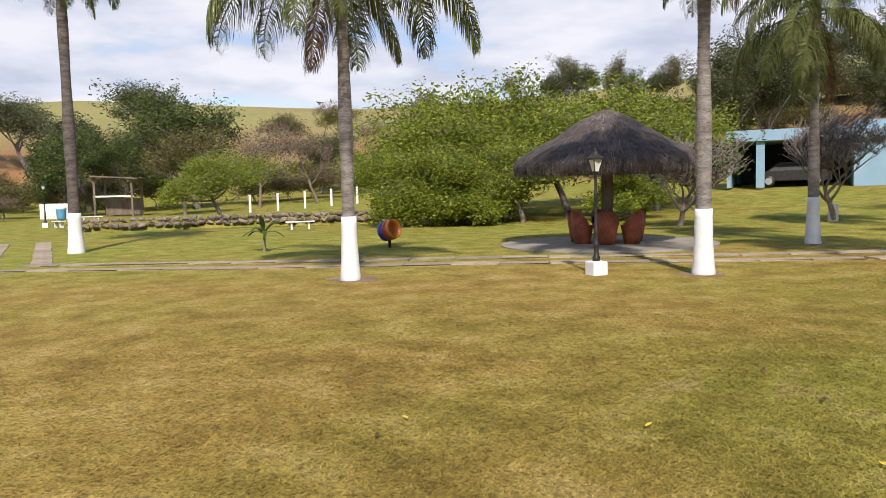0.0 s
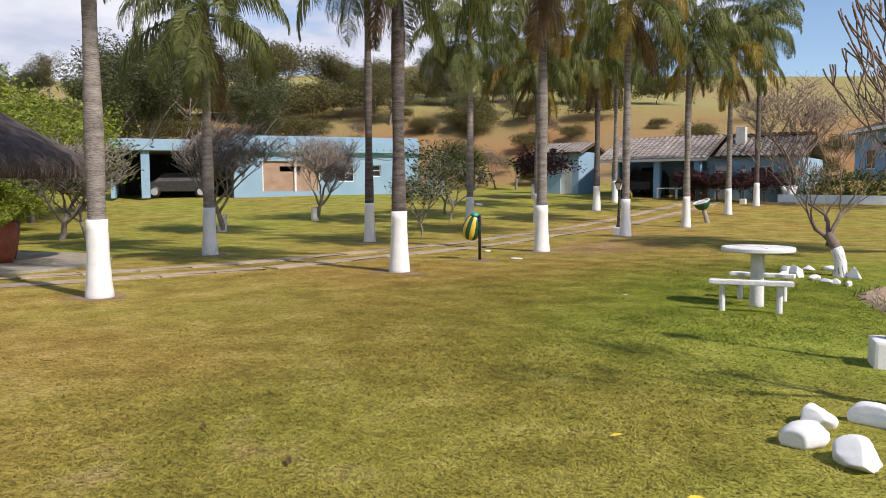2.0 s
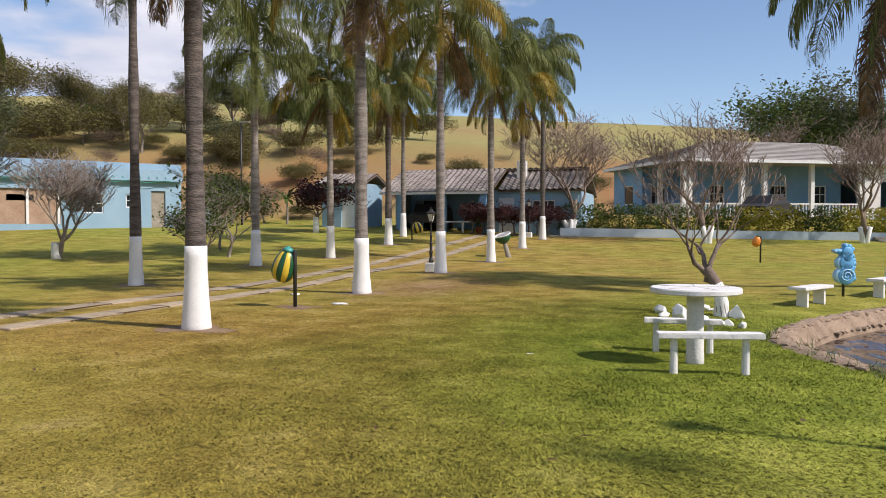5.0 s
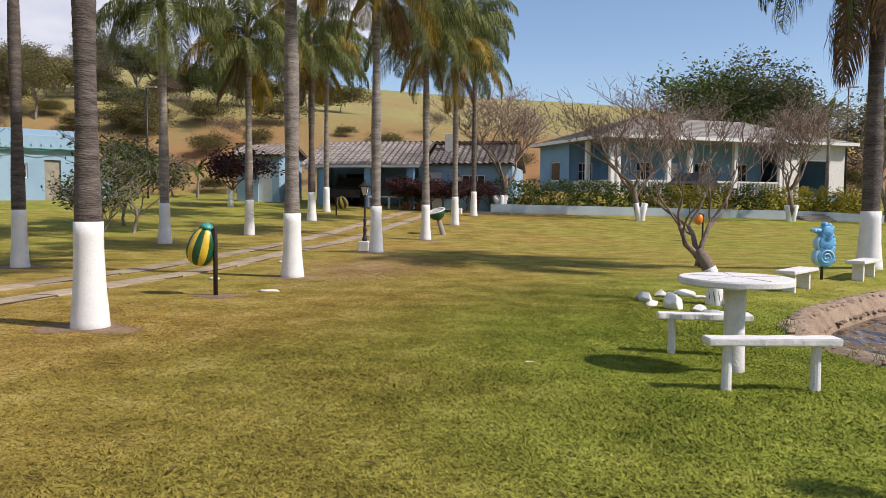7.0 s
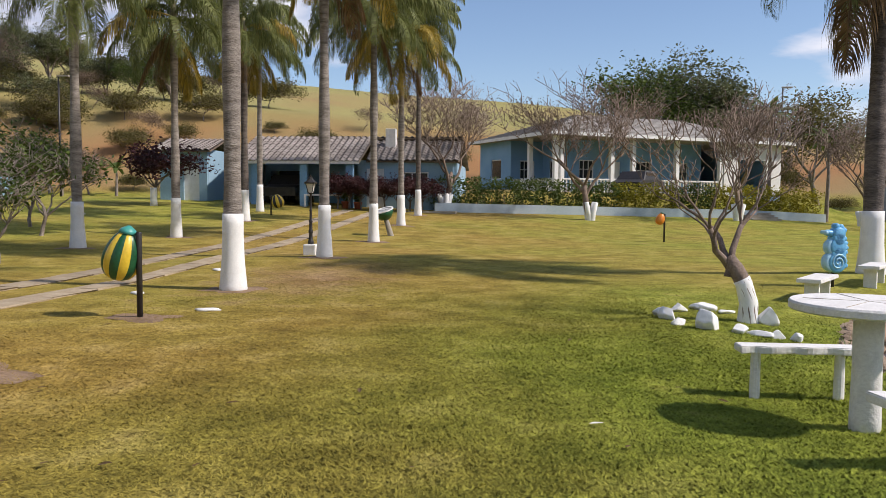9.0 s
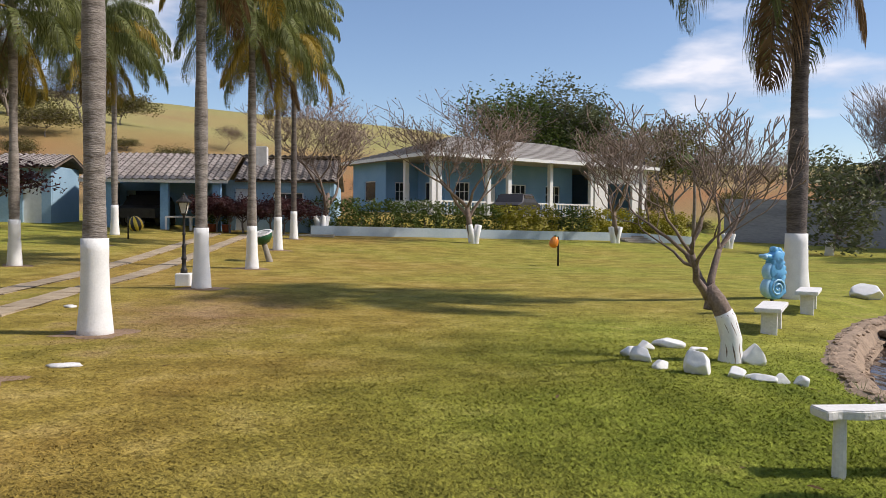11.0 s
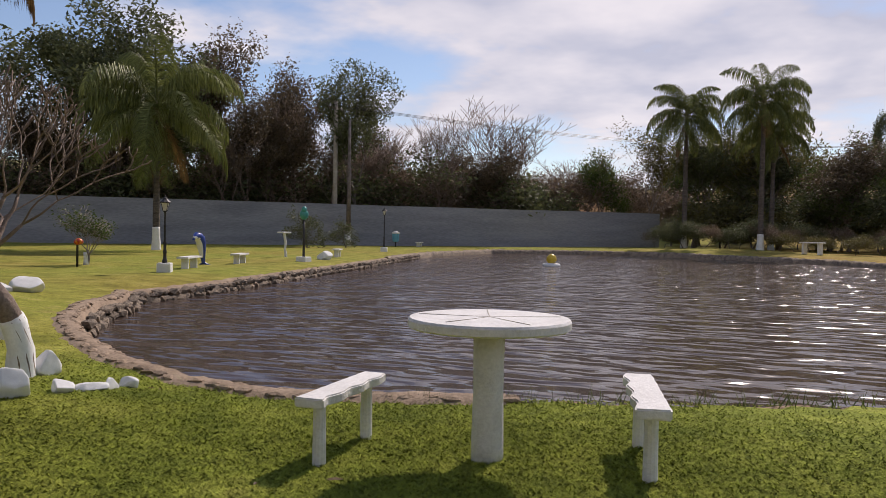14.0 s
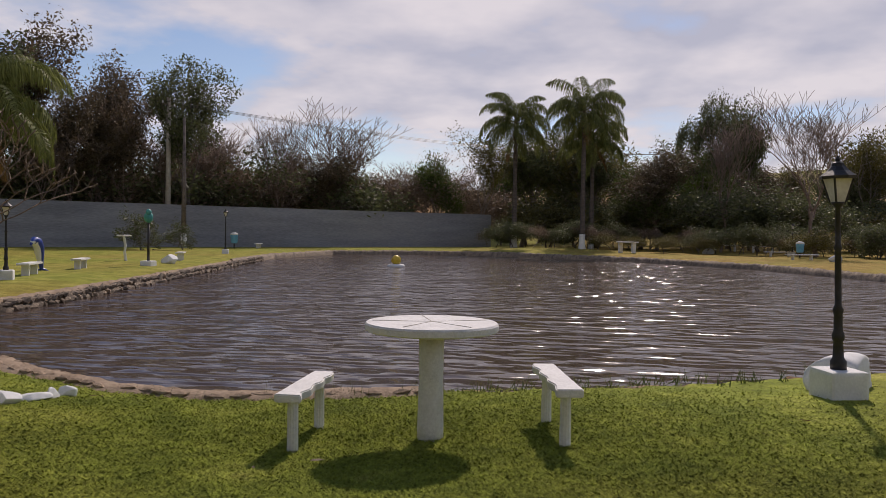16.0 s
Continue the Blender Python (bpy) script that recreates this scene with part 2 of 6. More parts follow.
def lathe(profile, n=16, bm=None):
    """Turns (radius, z) pairs round the z axis."""
    bm = bm or bmesh.new()
    rings = []
    for r, z in profile:
        rings.append([bm.verts.new((r * math.cos(2 * math.pi * k / n), r * math.sin(2 * math.pi * k / n), z)) for k in range(n)])
    for a, b in zip(rings, rings[1:]):
        for k in range(n):
            bm.faces.new((a[k], a[(k + 1) % n], b[(k + 1) % n], b[k]))
    bm.faces.new(rings[0][::-1])
    bm.faces.new(rings[-1])
    return bm


def tube(V, F, pts, radii, n=6):
    base = len(V)
    up = Vector((0.13, 0.21, 0.97))
    for i, p in enumerate(pts):
        d = (pts[min(i + 1, len(pts) - 1)] - pts[max(i - 1, 0)]).normalized()
        side = d.cross(up)
        side = side.normalized() if side.length > 1e-3 else Vector((1, 0, 0))
        other = side.cross(d)
        for k in range(n):
            a = 2 * math.pi * k / n
            V.append(p + (side * math.cos(a) + other * math.sin(a)) * radii[i])
    for i in range(len(pts) - 1):
        for k in range(n):
            F.append((base + i * n + k, base + i * n + (k + 1) % n, base + (i + 1) * n + (k + 1) % n, base + (i + 1) * n + k))
    F.append(tuple(base + (len(pts) - 1) * n + k for k in range(n)))


# ---- ground ----
POND = [(5.3, 2.7), (4.35, 4.4), (3.75, 6.0), (3.35, 7.3), (2.95, 8.4), (3.05, 9.3), (3.6, 10.6), (4.5, 12.0), (5.7, 13.5), (7.2, 14.7), (8.6, 15.4), (9.7, 16.3), (12.5, 16.6), (20.4, 18.2),
        (30, 20.2), (39.5, 22.0), (48, 21.0), (51.5, 16.0), (50.5, 9.0), (45, 0.5), (38, -4.5), (29.3, -7.2), (20, -7.6), (12, -5.5), (7.2, -1.2)]
POND_WEST = [(-31.0, -14.2), (-29.8, -9.0), (-29.3, -3.0), (-29.6, 0.6), (-33.0, 1.4), (-35.5, -3.0), (-36.5, -9.0), (-35.0, -14.8)]


def inside_depth(x, y, poly):
    """Distance to the outline, positive inside."""
    px, py = np.asarray(x, float), np.asarray(y, float)
    best = np.full(px.shape, 1e9)
    ins = np.zeros(px.shape, bool)
    for (ax, ay), (bx, by) in zip(poly, poly[1:] + poly[:1]):
        dx, dy = bx - ax, by - ay
        t = np.clip(((px - ax) * dx + (py - ay) * dy) / (dx * dx + dy * dy), 0, 1)
        best = np.minimum(best, np.hypot(px - ax - t * dx, py - ay - t * dy))
        cross = ((ay > py) != (by > py)) & (px < dx * (py - ay) / (by - ay + 1e-12) + ax)
        ins ^= cross
    return np.where(ins, best, -best)


def ease(v, a, b):
    t = np.clip((np.asarray(v, float) - a) / (b - a), 0, 1)
    return t * t * (3 - 2 * t)


def lawn_height(x, y):
    s = -0.55 * x + 0.83 * y - 22
    return 0.07 * (0.5 * (s + np.sqrt(s * s + 16)) - 0.5 * ((s - 20) + np.sqrt((s - 20) ** 2 + 16)))


RIDGE_AZ = (-180, -130, -105, -85, -60, -37, -15, 0, 15, 30, 60, 90, 110, 130, 180)
RIDGE_UP = (0.06, 0.08, 0.105, 0.100, 0.12, 0.150, 0.135, 0.112, 0.085, 0.07, 0.062, 0.058, 0.085, 0.09, 0.06)


def ground_height(x, y):
    x, y = np.asarray(x, float), np.asarray(y, float)
    r = np.hypot(x, y - 2)
    az = np.degrees(np.arctan2(x, y - 2))
    up = np.interp(az, RIDGE_AZ, RIDGE_UP)
    start = np.interp(az, (-180, -110, -60, -20, 20, 50, 180), (75, 85, 62, 60, 68, 85, 80))
    hill = up * 230 * (0.75 * ease(r, start, 235) + 0.25 * ease(r, start, start + 35))
    hill += 0.8 * np.sin(x * 0.05 + 1.3) * np.sin(y * 0.043) * ease(r, start, start + 60)
    z = lawn_height(x, y) * (1 - 0.6 * ease(x, 10, 22)) + hill
    z += 0.012 * np.sin(x * 0.5 + 0.2 * y) * np.sin(y * 0.4 - 0.2 * x)
    # gentle hollow under the table, slight rises under the palms, terrace behind the garden wall
    for cx, cy, r, up_ in ((1.45, 6.9, 1.3, -0.10), (-4.7, 17.7, 2.6, 0.06), (5.9, 16.4, 1.9, 0.10), (57.5, 6.5, 6.0, 0.22)):
        z = z + up_ * np.exp(-((x - cx) ** 2 + (y - cy) ** 2) / (r * r))
    s = (y - 37.5 - 0.345 * (x + 4.5)) / 1.058
    z = z + 0.75 * ease(s, 1.7, 3.6) * ease(x, -5.5, -3.0) * (1 - ease(x, 17, 21)) * (1 - ease(y, 58, 66))
    d = inside_depth(x, y, POND)
    z = z - 0.10 * ease(d, -1.6, -0.1) - 1.1 * ease(d, -0.12, 0.55)
    d2 = inside_depth(x, y, POND_WEST)
    return z - 0.9 * ease(d2, -0.1, 0.5)


def gz(x, y):
    return float(ground_height(x, y))


def lines(stops):
    out = []
    for (a, b, step) in stops:
        out.extend(np.arange(a, b - 1e-6, step))
    return np.array(out + [stops[-1][1]])


gx = lines([(-1400, -400, 100), (-400, -120, 14), (-120, -45, 3), (-45, -12, 0.6), (-12, 2, 0.4), (2, 14, 0.22), (14, 55, 0.55), (55, 130, 3), (130, 400, 14), (400, 1400, 100)])
gy = lines([(-1400, -400, 100), (-400, -60, 14), (-60, -18, 2), (-18, 1, 0.5), (1, 18, 0.22), (18, 46, 0.55), (46, 130, 2.5), (130, 400, 10), (400, 1400, 100)])
GX, GY = np.meshgrid(gx, gy, indexing="ij")
GZ = ground_height(GX, GY)
nx, ny = len(gx), len(gy)
idx = np.arange(nx * ny).reshape(nx, ny)
quads = np.stack([idx[:-1, :-1], idx[1:, :-1], idx[1:, 1:], idx[:-1, 1:]], -1).reshape(-1, 4)
ground_me = mesh_of("ground", np.stack([GX, GY, GZ], -1).reshape(-1, 3).tolist(), quads.tolist(), M["soil"], True)


def grass_material():
    m = bpy.data.materials.new("lawn")
    m.use_nodes = True
    t = m.node_tree
    b = t.nodes["Principled BSDF"]
    b.inputs["Roughness"].default_value = 0.95
    b.inputs["Specular IOR Level"].default_value = 0.15
    co = t.nodes.new("ShaderNodeTexCoord")

    def noise_of(scale, detail=4):
        n = t.nodes.new("ShaderNodeTexNoise")
        n.inputs["Scale"].default_value, n.inputs["Detail"].default_value = scale, detail
        t.links.new(co.outputs["Object"], n.inputs["Vector"])
        return n.outputs["Fac"]

    def ramp_of(fac, stops):
        r = t.nodes.new("ShaderNodeValToRGB")
        while len(r.color_ramp.elements) < len(stops):
            r.color_ramp.elements.new(0.5)
        for e, (p, c) in zip(r.color_ramp.elements, stops):
            e.position, e.color = p, (*c, 1)
        t.links.new(fac, r.inputs[0])
        return r.outputs[0]

    def mix(fac, a, b_, mode="MIX"):
        n = t.nodes.new("ShaderNodeMix")
        n.data_type, n.blend_type = "RGBA", mode
        if isinstance(fac, float):
            n.inputs[0].default_value = fac
        else:
            t.links.new(fac, n.inputs[0])
        t.links.new(a, n.inputs[6])
        t.links.new(b_, n.inputs[7])
        return n.outputs[2]

    def calc(op, a, b_):
        n = t.nodes.new("ShaderNodeMath")
        n.operation = op
        for i, v in enumerate((a, b_)):
            if isinstance(v, (int, float)):
                n.inputs[i].default_value = v
            else:
                t.links.new(v, n.inputs[i])
        return n.outputs[0]

    def span(v, a, b_):
        n = t.nodes.new("ShaderNodeMapRange")
        n.inputs["From Min"].default_value, n.inputs["From Max"].default_value = a, b_
        t.links.new(v, n.inputs["Value"])
        return n.outputs[0]

    sep = t.nodes.new("ShaderNodeSeparateXYZ")
    t.links.new(co.outputs["Object"], sep.inputs[0])
    big, mid, fine = noise_of(0.22, 5), noise_of(1.6, 5), noise_of(38, 3)
    dry = ramp_of(mid, [(0.30, (0.205, 0.134, 0.030)), (0.52, (0.310, 0.214, 0.050)), (0.72, (0.40, 0.285, 0.094))])
    green = ramp_of(mid, [(0.30, (0.148, 0.184, 0.022)), (0.55, (0.238, 0.275, 0.037)), (0.75, (0.34, 0.36, 0.064))])
    # watered grass keeps green beside the pond, the rest is winter-dry
    ax, ay = calc("DIVIDE", calc("SUBTRACT", sep.outputs["X"], 3.2), 5.0), calc("DIVIDE", calc("SUBTRACT", sep.outputs["Y"], 7.0), 8.0)
    dist = calc("SQRT", calc("ADD", calc("MULTIPLY", ax, ax), calc("MULTIPLY", ay, ay)), 0.0)
    near = calc("ADD", calc("MAXIMUM", calc("SUBTRACT", 1.46, dist), calc("ADD", 0.12, calc("MULTIPLY", calc("MULTIPLY", span(sep.outputs["X"], -5, 7), span(sep.outputs["Y"], 0, 12)), 0.5))), calc("MULTIPLY", calc("SUBTRACT", big, 0.5), 1.5))
    near = calc("ADD", near, calc("MULTIPLY", calc("SUBTRACT", 1.0, span(sep.outputs["X"], -14.0, -8.0)), 0.45))
    near.node.use_clamp = True
    lawn = mix(near, dry, green)
    earth = ramp_of(noise_of(0.9, 6), [(0.35, (0.20, 0.115, 0.05)), (0.65, (0.33, 0.22, 0.11))])
    bare = ramp_of(calc("ADD", calc("MULTIPLY", big, 0.6), calc("MULTIPLY", mid, 0.4)), [(0.60, (0, 0, 0)), (0.70, (0.75, 0.75, 0.75))])
    # trodden earth between the palms and the track
    wx, wy = calc("DIVIDE", calc("ADD", sep.outputs["X"], 3.9), 2.0), calc("DIVIDE", calc("SUBTRACT", sep.outputs["Y"], 14.2), 4.2)
    worn = calc("SUBTRACT", 1.0, calc("SQRT", calc("ADD", calc("MULTIPLY", wx, wx), calc("MULTIPLY", wy, wy)), 0.0))
    worn = span(calc("ADD", worn, calc("MULTIPLY", calc("SUBTRACT", mid, 0.5), 1.6)), 0.15, 1.0)
    lawn = mix(worn, lawn, earth)
    lawn = mix(bare, lawn, earth)
    far_grass = ramp_of(noise_of(0.035, 6), [(0.3, (0.30, 0.21, 0.09)), (0.5, (0.30, 0.27, 0.10)), (0.7, (0.25, 0.23, 0.085))])
    bank = ramp_of(noise_of(0.10, 6), [(0.40, (0.30, 0.16, 0.07)), (0.62, (0.27, 0.20, 0.09))])
    hillz = t.nodes.new("ShaderNodeMapRange")
    hillz.inputs["From Min"].default_value, hillz.inputs["From Max"].default_value = 7, 13
    t.links.new(sep.outputs["Z"], hillz.inputs["Value"])
    upper = mix(hillz.outputs[0], bank, far_grass)
    colour = mix(span(sep.outputs["Z"], 1.5, 2.4), lawn, upper)
    shade = ramp_of(calc("ADD", calc("MULTIPLY", fine, 0.6), calc("MULTIPLY", noise_of(11, 4), 0.4)), [(0.32, (0.48, 0.48, 0.48)), (0.66, (1.45, 1.45, 1.45))])
    colour = mix(1.0, colour, shade, "MULTIPLY")
    t.links.new(colour, b.inputs["Base Color"])
    bp = t.nodes.new("ShaderNodeBump")
    bp.inputs["Strength"].default_value, bp.inputs["Distance"].default_value = 0.6, 0.03
    t.links.new(calc("ADD", fine, calc("MULTIPLY", noise_of(9, 3), 0.8)), bp.inputs["Height"])
    t.links.new(bp.outputs[0], b.inputs["Normal"])
    return m


ground_me.materials[0] = grass_material()
put("ground", ground_me, label="dry yellow-green lawn and hills", kind="structure")


def water_material():
    m = bpy.data.materials.new("pond_water")
    m.use_nodes = True
    t = m.node_tree
    b = t.nodes["Principled BSDF"]
    b.inputs["Base Color"].default_value = (0.088, 0.064, 0.052, 1)
    b.inputs["Roughness"].default_value = 0.12
    b.inputs["Specular IOR Level"].default_value = 0.7
    b.inputs["IOR"].default_value = 1.33
    co = t.nodes.new("ShaderNodeTexCoord")
    mp = t.nodes.new("ShaderNodeMapping")
    mp.inputs["Scale"].default_value = (1.0, 0.42, 1.0)
    mp.inputs["Rotation"].default_value = (0, 0, radians(12))
    t.links.new(co.outputs["Object"], mp.inputs["Vector"])
    bp = t.nodes.new("ShaderNodeBump")
    total = None
    for scale, weight in ((0.8, 0.36), (2.4, 0.38), (5.0, 0.25), (10.5, 0.05)):
        n = t.nodes.new("ShaderNodeTexNoise")
        n.inputs["Scale"].default_value, n.inputs["Detail"].default_value = scale, 0
        t.links.new(mp.outputs[0], n.inputs["Vector"])
        k = t.nodes.new("ShaderNodeMath")
        k.operation = "MULTIPLY_ADD"
        k.inputs[1].default_value = weight
        t.links.new(n.outputs["Fac"], k.inputs[0])
        if total is not None:
            t.links.new(total, k.inputs[2])
        else:
            k.inputs[2].default_value = 0
        total = k.outputs[0]
    bp.inputs["Strength"].default_value, bp.inputs["Distance"].default_value = 1.0, 0.25
    t.links.new(total, bp.inputs["Height"])
    t.links.new(bp.outputs[0], b.inputs["Normal"])
    return m


M["water"] = water_material()


def water_sheet(poly, z):
    bm = bmesh.new()
    cx, cy = sum(p[0] for p in poly) / len(poly), sum(p[1] for p in poly) / len(poly)
    vs = []
    for x, y in poly:
        d = Vector((x - cx, y - cy))
        d *= 1 + 0.25 / d.length
        vs.append(bm.verts.new((cx + d.x, cy + d.y, z)))
    bm.faces.new(vs)
    bmesh.ops.triangulate(bm, faces=bm.faces[:])
    ob = part("water", bm, M["water"], None, "brown rippled pond water")
    return tagged(ob, kind="structure")


water_sheet(POND, -0.34)
water_sheet(POND_WEST, -0.25)


# ---- palms ----
def frond_mesh(name, mat, elev, bend, length, seed, leaflets=112, droop=0.8):
    """One feather leaf along +x: a rachis that arches and hanging leaflets on both sides."""
    rng = random.Random(seed)
    V, F = [], []
    p, a, pts, dirs = Vector((0, 0, 0)), radians(elev), [], []
    steps = 16
    for i in range(steps + 1):
        pts.append(p.copy())
        d = Vector((math.cos(a), rng.uniform(-0.03, 0.03), math.sin(a)))
        dirs.append(d)
        p = p + d * length / steps
        a -= radians(bend) / steps * (0.5 + 1.1 * i / steps)
    tube(V, F, pts, [0.028 * (1 - 0.85 * i / steps) for i in range(steps + 1)], 4)
    for k in range(leaflets):
        u = 0.13 + 0.87 * (k + 0.5) / leaflets
        i = min(int(u * steps), steps - 1)
        f = u * steps - i
        o, d = pts[i].lerp(pts[i + 1], f), dirs[i]
        long = 0.74 * (math.sin(math.pi * min(1, 0.16 + u * 0.86)) ** 0.6) * rng.uniform(0.8, 1.1) + 0.06
        for s in (-1, 1):
            side = Vector((0, s, 0))
            v1 = (side * rng.uniform(0.55, 0.95) + d * rng.uniform(0.35, 0.65) + Vector((0, 0, rng.uniform(-0.5, 0.25)))).normalized()
            v2 = (v1 * 0.75 + Vector((0, 0, -droop * rng.uniform(0.7, 1.3)))).normalized()
            v3 = (v2 * 0.5 + Vector((0, 0, -droop * 1.2))).normalized()
            a1 = o + v1 * long * 0.35
            a2 = a1 + v2 * long * 0.38
            a3 = a2 + v3 * long * 0.27
            w = d.cross(v1).normalized() * 0.004 + d * 0.0115
            n = len(V)
            V.extend([o - w * 0.5, o + w * 0.5, a1 - w, a1 + w, a2 - w * 0.8, a2 + w * 0.8, a3])
            F.extend([(n, n + 1, n + 3, n + 2), (n + 2, n + 3, n + 5, n + 4), (n + 4, n + 5, n + 6)])
    return mesh_of(name, V, F, mat)


FRONDS = {}
for key, mat in (("green", "frond"), ("yellow", "frond_yellow"), ("dead", "frond_dead")):
    for tier, (elev, bend) in enumerate(((76, 118), (56, 150), (32, 145), (0, 105), (-60, 28))):
        FRONDS[key, tier] = frond_mesh("frond", M[mat], elev, bend, 2.7 if tier < 4 else 2.2, 7 * tier + len(key), droop=1.05 + 0.14 * tier)


def palm_trunk(height, radius, seed):
    rng = random.Random(seed)
    prof, z = [], 1.13
    while z < height:
        u = z / height
        r = radius * (1.0 - 0.28 * u) + 0.012 * math.sin(z * 2.1 + seed)
        prof += [(r * 1.02, z), (r * 0.985, z + 0.03)]
        z += rng.uniform(0.07, 0.13)
    return lathe(prof, 14)


def palm(x, y, height, radius=0.165, seed=0, yellow=(), dead=2, dark=False, fronds=17, spread=1.0, lean=0.0, white=1.14, hang=1.0):
    z = gz(x, y)
    root = thing("palm_tree", pose(x, y, z - 0.02, lean * 0.6, lean, seed * 47), "tall feather palm with ringed grey trunk and whitewashed base", "palm tree", "palms on the lawn")
    mat = M["trunk_old"] if dark else M["trunk"]
    part("trunk", palm_trunk(height, radius, seed), mat, root, smooth=True)
    rng = random.Random(seed + 5)
    prof = []
    for i in range(9):
        u = i / 8
        prof.append((radius * (1.05 + 0.44 * (1 - u) ** 2.2) + rng.uniform(-0.004, 0.004) + 0.004, -0.06 + u * (white + 0.06)))
    part("painted_base", lathe(prof, 16), M["white"], root, "whitewashed trunk base", True)
    top = radius * 0.70
    part("crownshaft", lathe([(top, height - 0.12), (top * 1.35, height + 0.15), (top * 1.15, height + 0.55), (top * 0.55, height + 0.95)], 10), M["shaft"], root, "fibrous greenish leaf sheath", True)
    for i in range(fronds):
        u = i / (fronds - 1)
        tier = 0 if u < 0.12 else (1 if u < 0.34 else (2 if u < 0.62 else 3))
        key = "yellow" if i in yellow else "green"
        sc = spread * rng.uniform(0.85, 1.12)
        ob = put("frond", FRONDS[key, tier], root)
        ob.matrix_basis = pose(0, 0, height + 0.75 - 0.55 * u, rng.uniform(-10, 10), rng.uniform(-9, 9), i * 137.5 + rng.uniform(-14, 14)) @ Matrix.Diagonal((sc, sc, sc, 1))
    for i in range(dead):
        sc = spread * hang * rng.uniform(0.8, 1.0)
        ob = put("dry_frond", FRONDS["dead" if i % 2 else ("yellow" if yellow else "green"), 4], root, "dry hanging palm leaf" if i % 2 else "")
        ob.matrix_basis = pose(0, 0, height + 0.15, 0, rng.uniform(-8, 8) + (4 if hang > 1 else 0), i * 151 + seed * 31) @ Matrix.Diagonal((sc, sc, sc, 1))
    return root


PALMS = [
    (-17.66, -10.84, 8.3, 0.20, 1, (), 3, True), (-7.89, -4.15, 5.65, 0.155, 2, (), 3, False), (-6.24, 1.69, 6.1, 0.165, 3, (), 4, False),
    (-10.78, 7.29, 5.2, 0.16, 4, (), 3, False), (-10.38, 12.62, 8.0, 0.15, 5, (), 3, True), (-4.69, 6.69, 5.7, 0.165, 6, (), 4, True),
    (-4.67, 12.28, 6.4, 0.17, 7, (10, 12, 13, 14, 15), 5, False), (-4.68, 17.68, 6.6, 0.15, 8, (13, 15, 16), 4, False), (-11.15, 19.15, 6.3, 0.165, 9, (), 3, False),
    (-10.24, 22.6, 5.8, 0.15, 10, (14,), 4, False), (-10.42, 28.68, 6.4, 0.17, 11, (12, 14), 4, True), (-4.74, 23.64, 6.2, 0.15, 12, (15,), 3, False),
    (-4.89, 29.8, 6.3, 0.15, 13, (11, 13, 14, 16), 4, False), (-4.94, 34.97, 8.1, 0.15, 14, (), 3, True), (-11.4, 33.2, 6.6, 0.15, 15, (15,), 3, False),
    (5.8, 15.92, 7.0, 0.21, 16, (), 6, True), (27.66, 31.47, 6.4, 0.20, 17, (), 4, True),
    (59.64, 9.37, 9.6, 0.24, 18, (), 3, True), (57.06, 4.02, 10.0, 0.24, 19, (), 3, True), (61.5, 3.2, 8.6, 0.22, 20, (), 3, True),
]
for x, y, h, r, s, ye, de, dk in PALMS:
    far = x > 50
    palm(x, y, h, r * 0.83, s, ye, de, dk, fronds=23 if not far else 26, spread=(1.0 if not far else 1.45) * {2: 1.2, 16: 1.3, 17: 1.9}.get(s, 1), hang=1.3 if s == 16 else 1.0)


# ---- broadleaf trees ----
def grow(seed, height, crown, trunk_r, forks=4, levels=4, spread=0.6, first=0.28, upward=0.25, low=0.0, twig=0.007, fine=0):
    """Limbs of one tree, fitted to its height and crown radius, and the points where its twigs end."""
    rng = random.Random(seed)
    limbs, tips = [], []

    def limb(p, d, length, r, level):
        pts, rad = [p.copy()], [r]
        n = fine or (4 if level < 2 else (2 if level < 4 else 1))
        for i in range(n):
            d = (d + Vector((rng.uniform(-1, 1), rng.uniform(-1, 1), rng.uniform(-0.5, 0.8))) * 0.25 + Vector((0, 0, upward * 0.25))).normalized()
            p = p + d * length / n
            pts.append(p.copy())
            rad.append(r * (1 - 0.35 * (i + 1) / n))
        limbs.append((pts, rad, level))
        if level >= 2:
            tips.extend([pts[0].lerp(pts[-1], 0.5), pts[-1]] if level >= levels else pts[-1:])
        if level >= levels:
            return
        for k in range(forks if level else forks + 1):
            a = 2 * math.pi * (k + rng.random() * 0.7) / forks
            out = Vector((math.cos(a), math.sin(a), rng.uniform(-low, 0.9)))
            nd = (d * (1 - spread) + out.normalized() * spread).normalized()
            at = -1 if k < 2 else (-2 if level == 0 or k < 4 else -3)
            limb(pts[at], nd, length * rng.uniform(0.62, 0.88), rad[at] * (0.78 if k == 0 else 0.62), level + 1)

    limb(Vector((0, 0, -0.08)), Vector((rng.uniform(-0.1, 0.1), rng.uniform(-0.1, 0.1), 1)), height * first, trunk_r, 0)
    zs = max(p.z for pts, _, _ in limbs for p in pts)
    rs = sorted(math.hypot(t.x, t.y) for t in tips)[int(len(tips) * 0.92)]
    k = Matrix.Diagonal((crown / rs, crown / rs, height / zs, 1))
    V, F = [], []
    for pts, rad, level in limbs:
        tube(V, F, [k @ p for p in pts], [max(r, twig) for r in rad], 8 if level == 0 else (5 if level < 3 else 3))
    return V, F, [k @ t for t in tips]


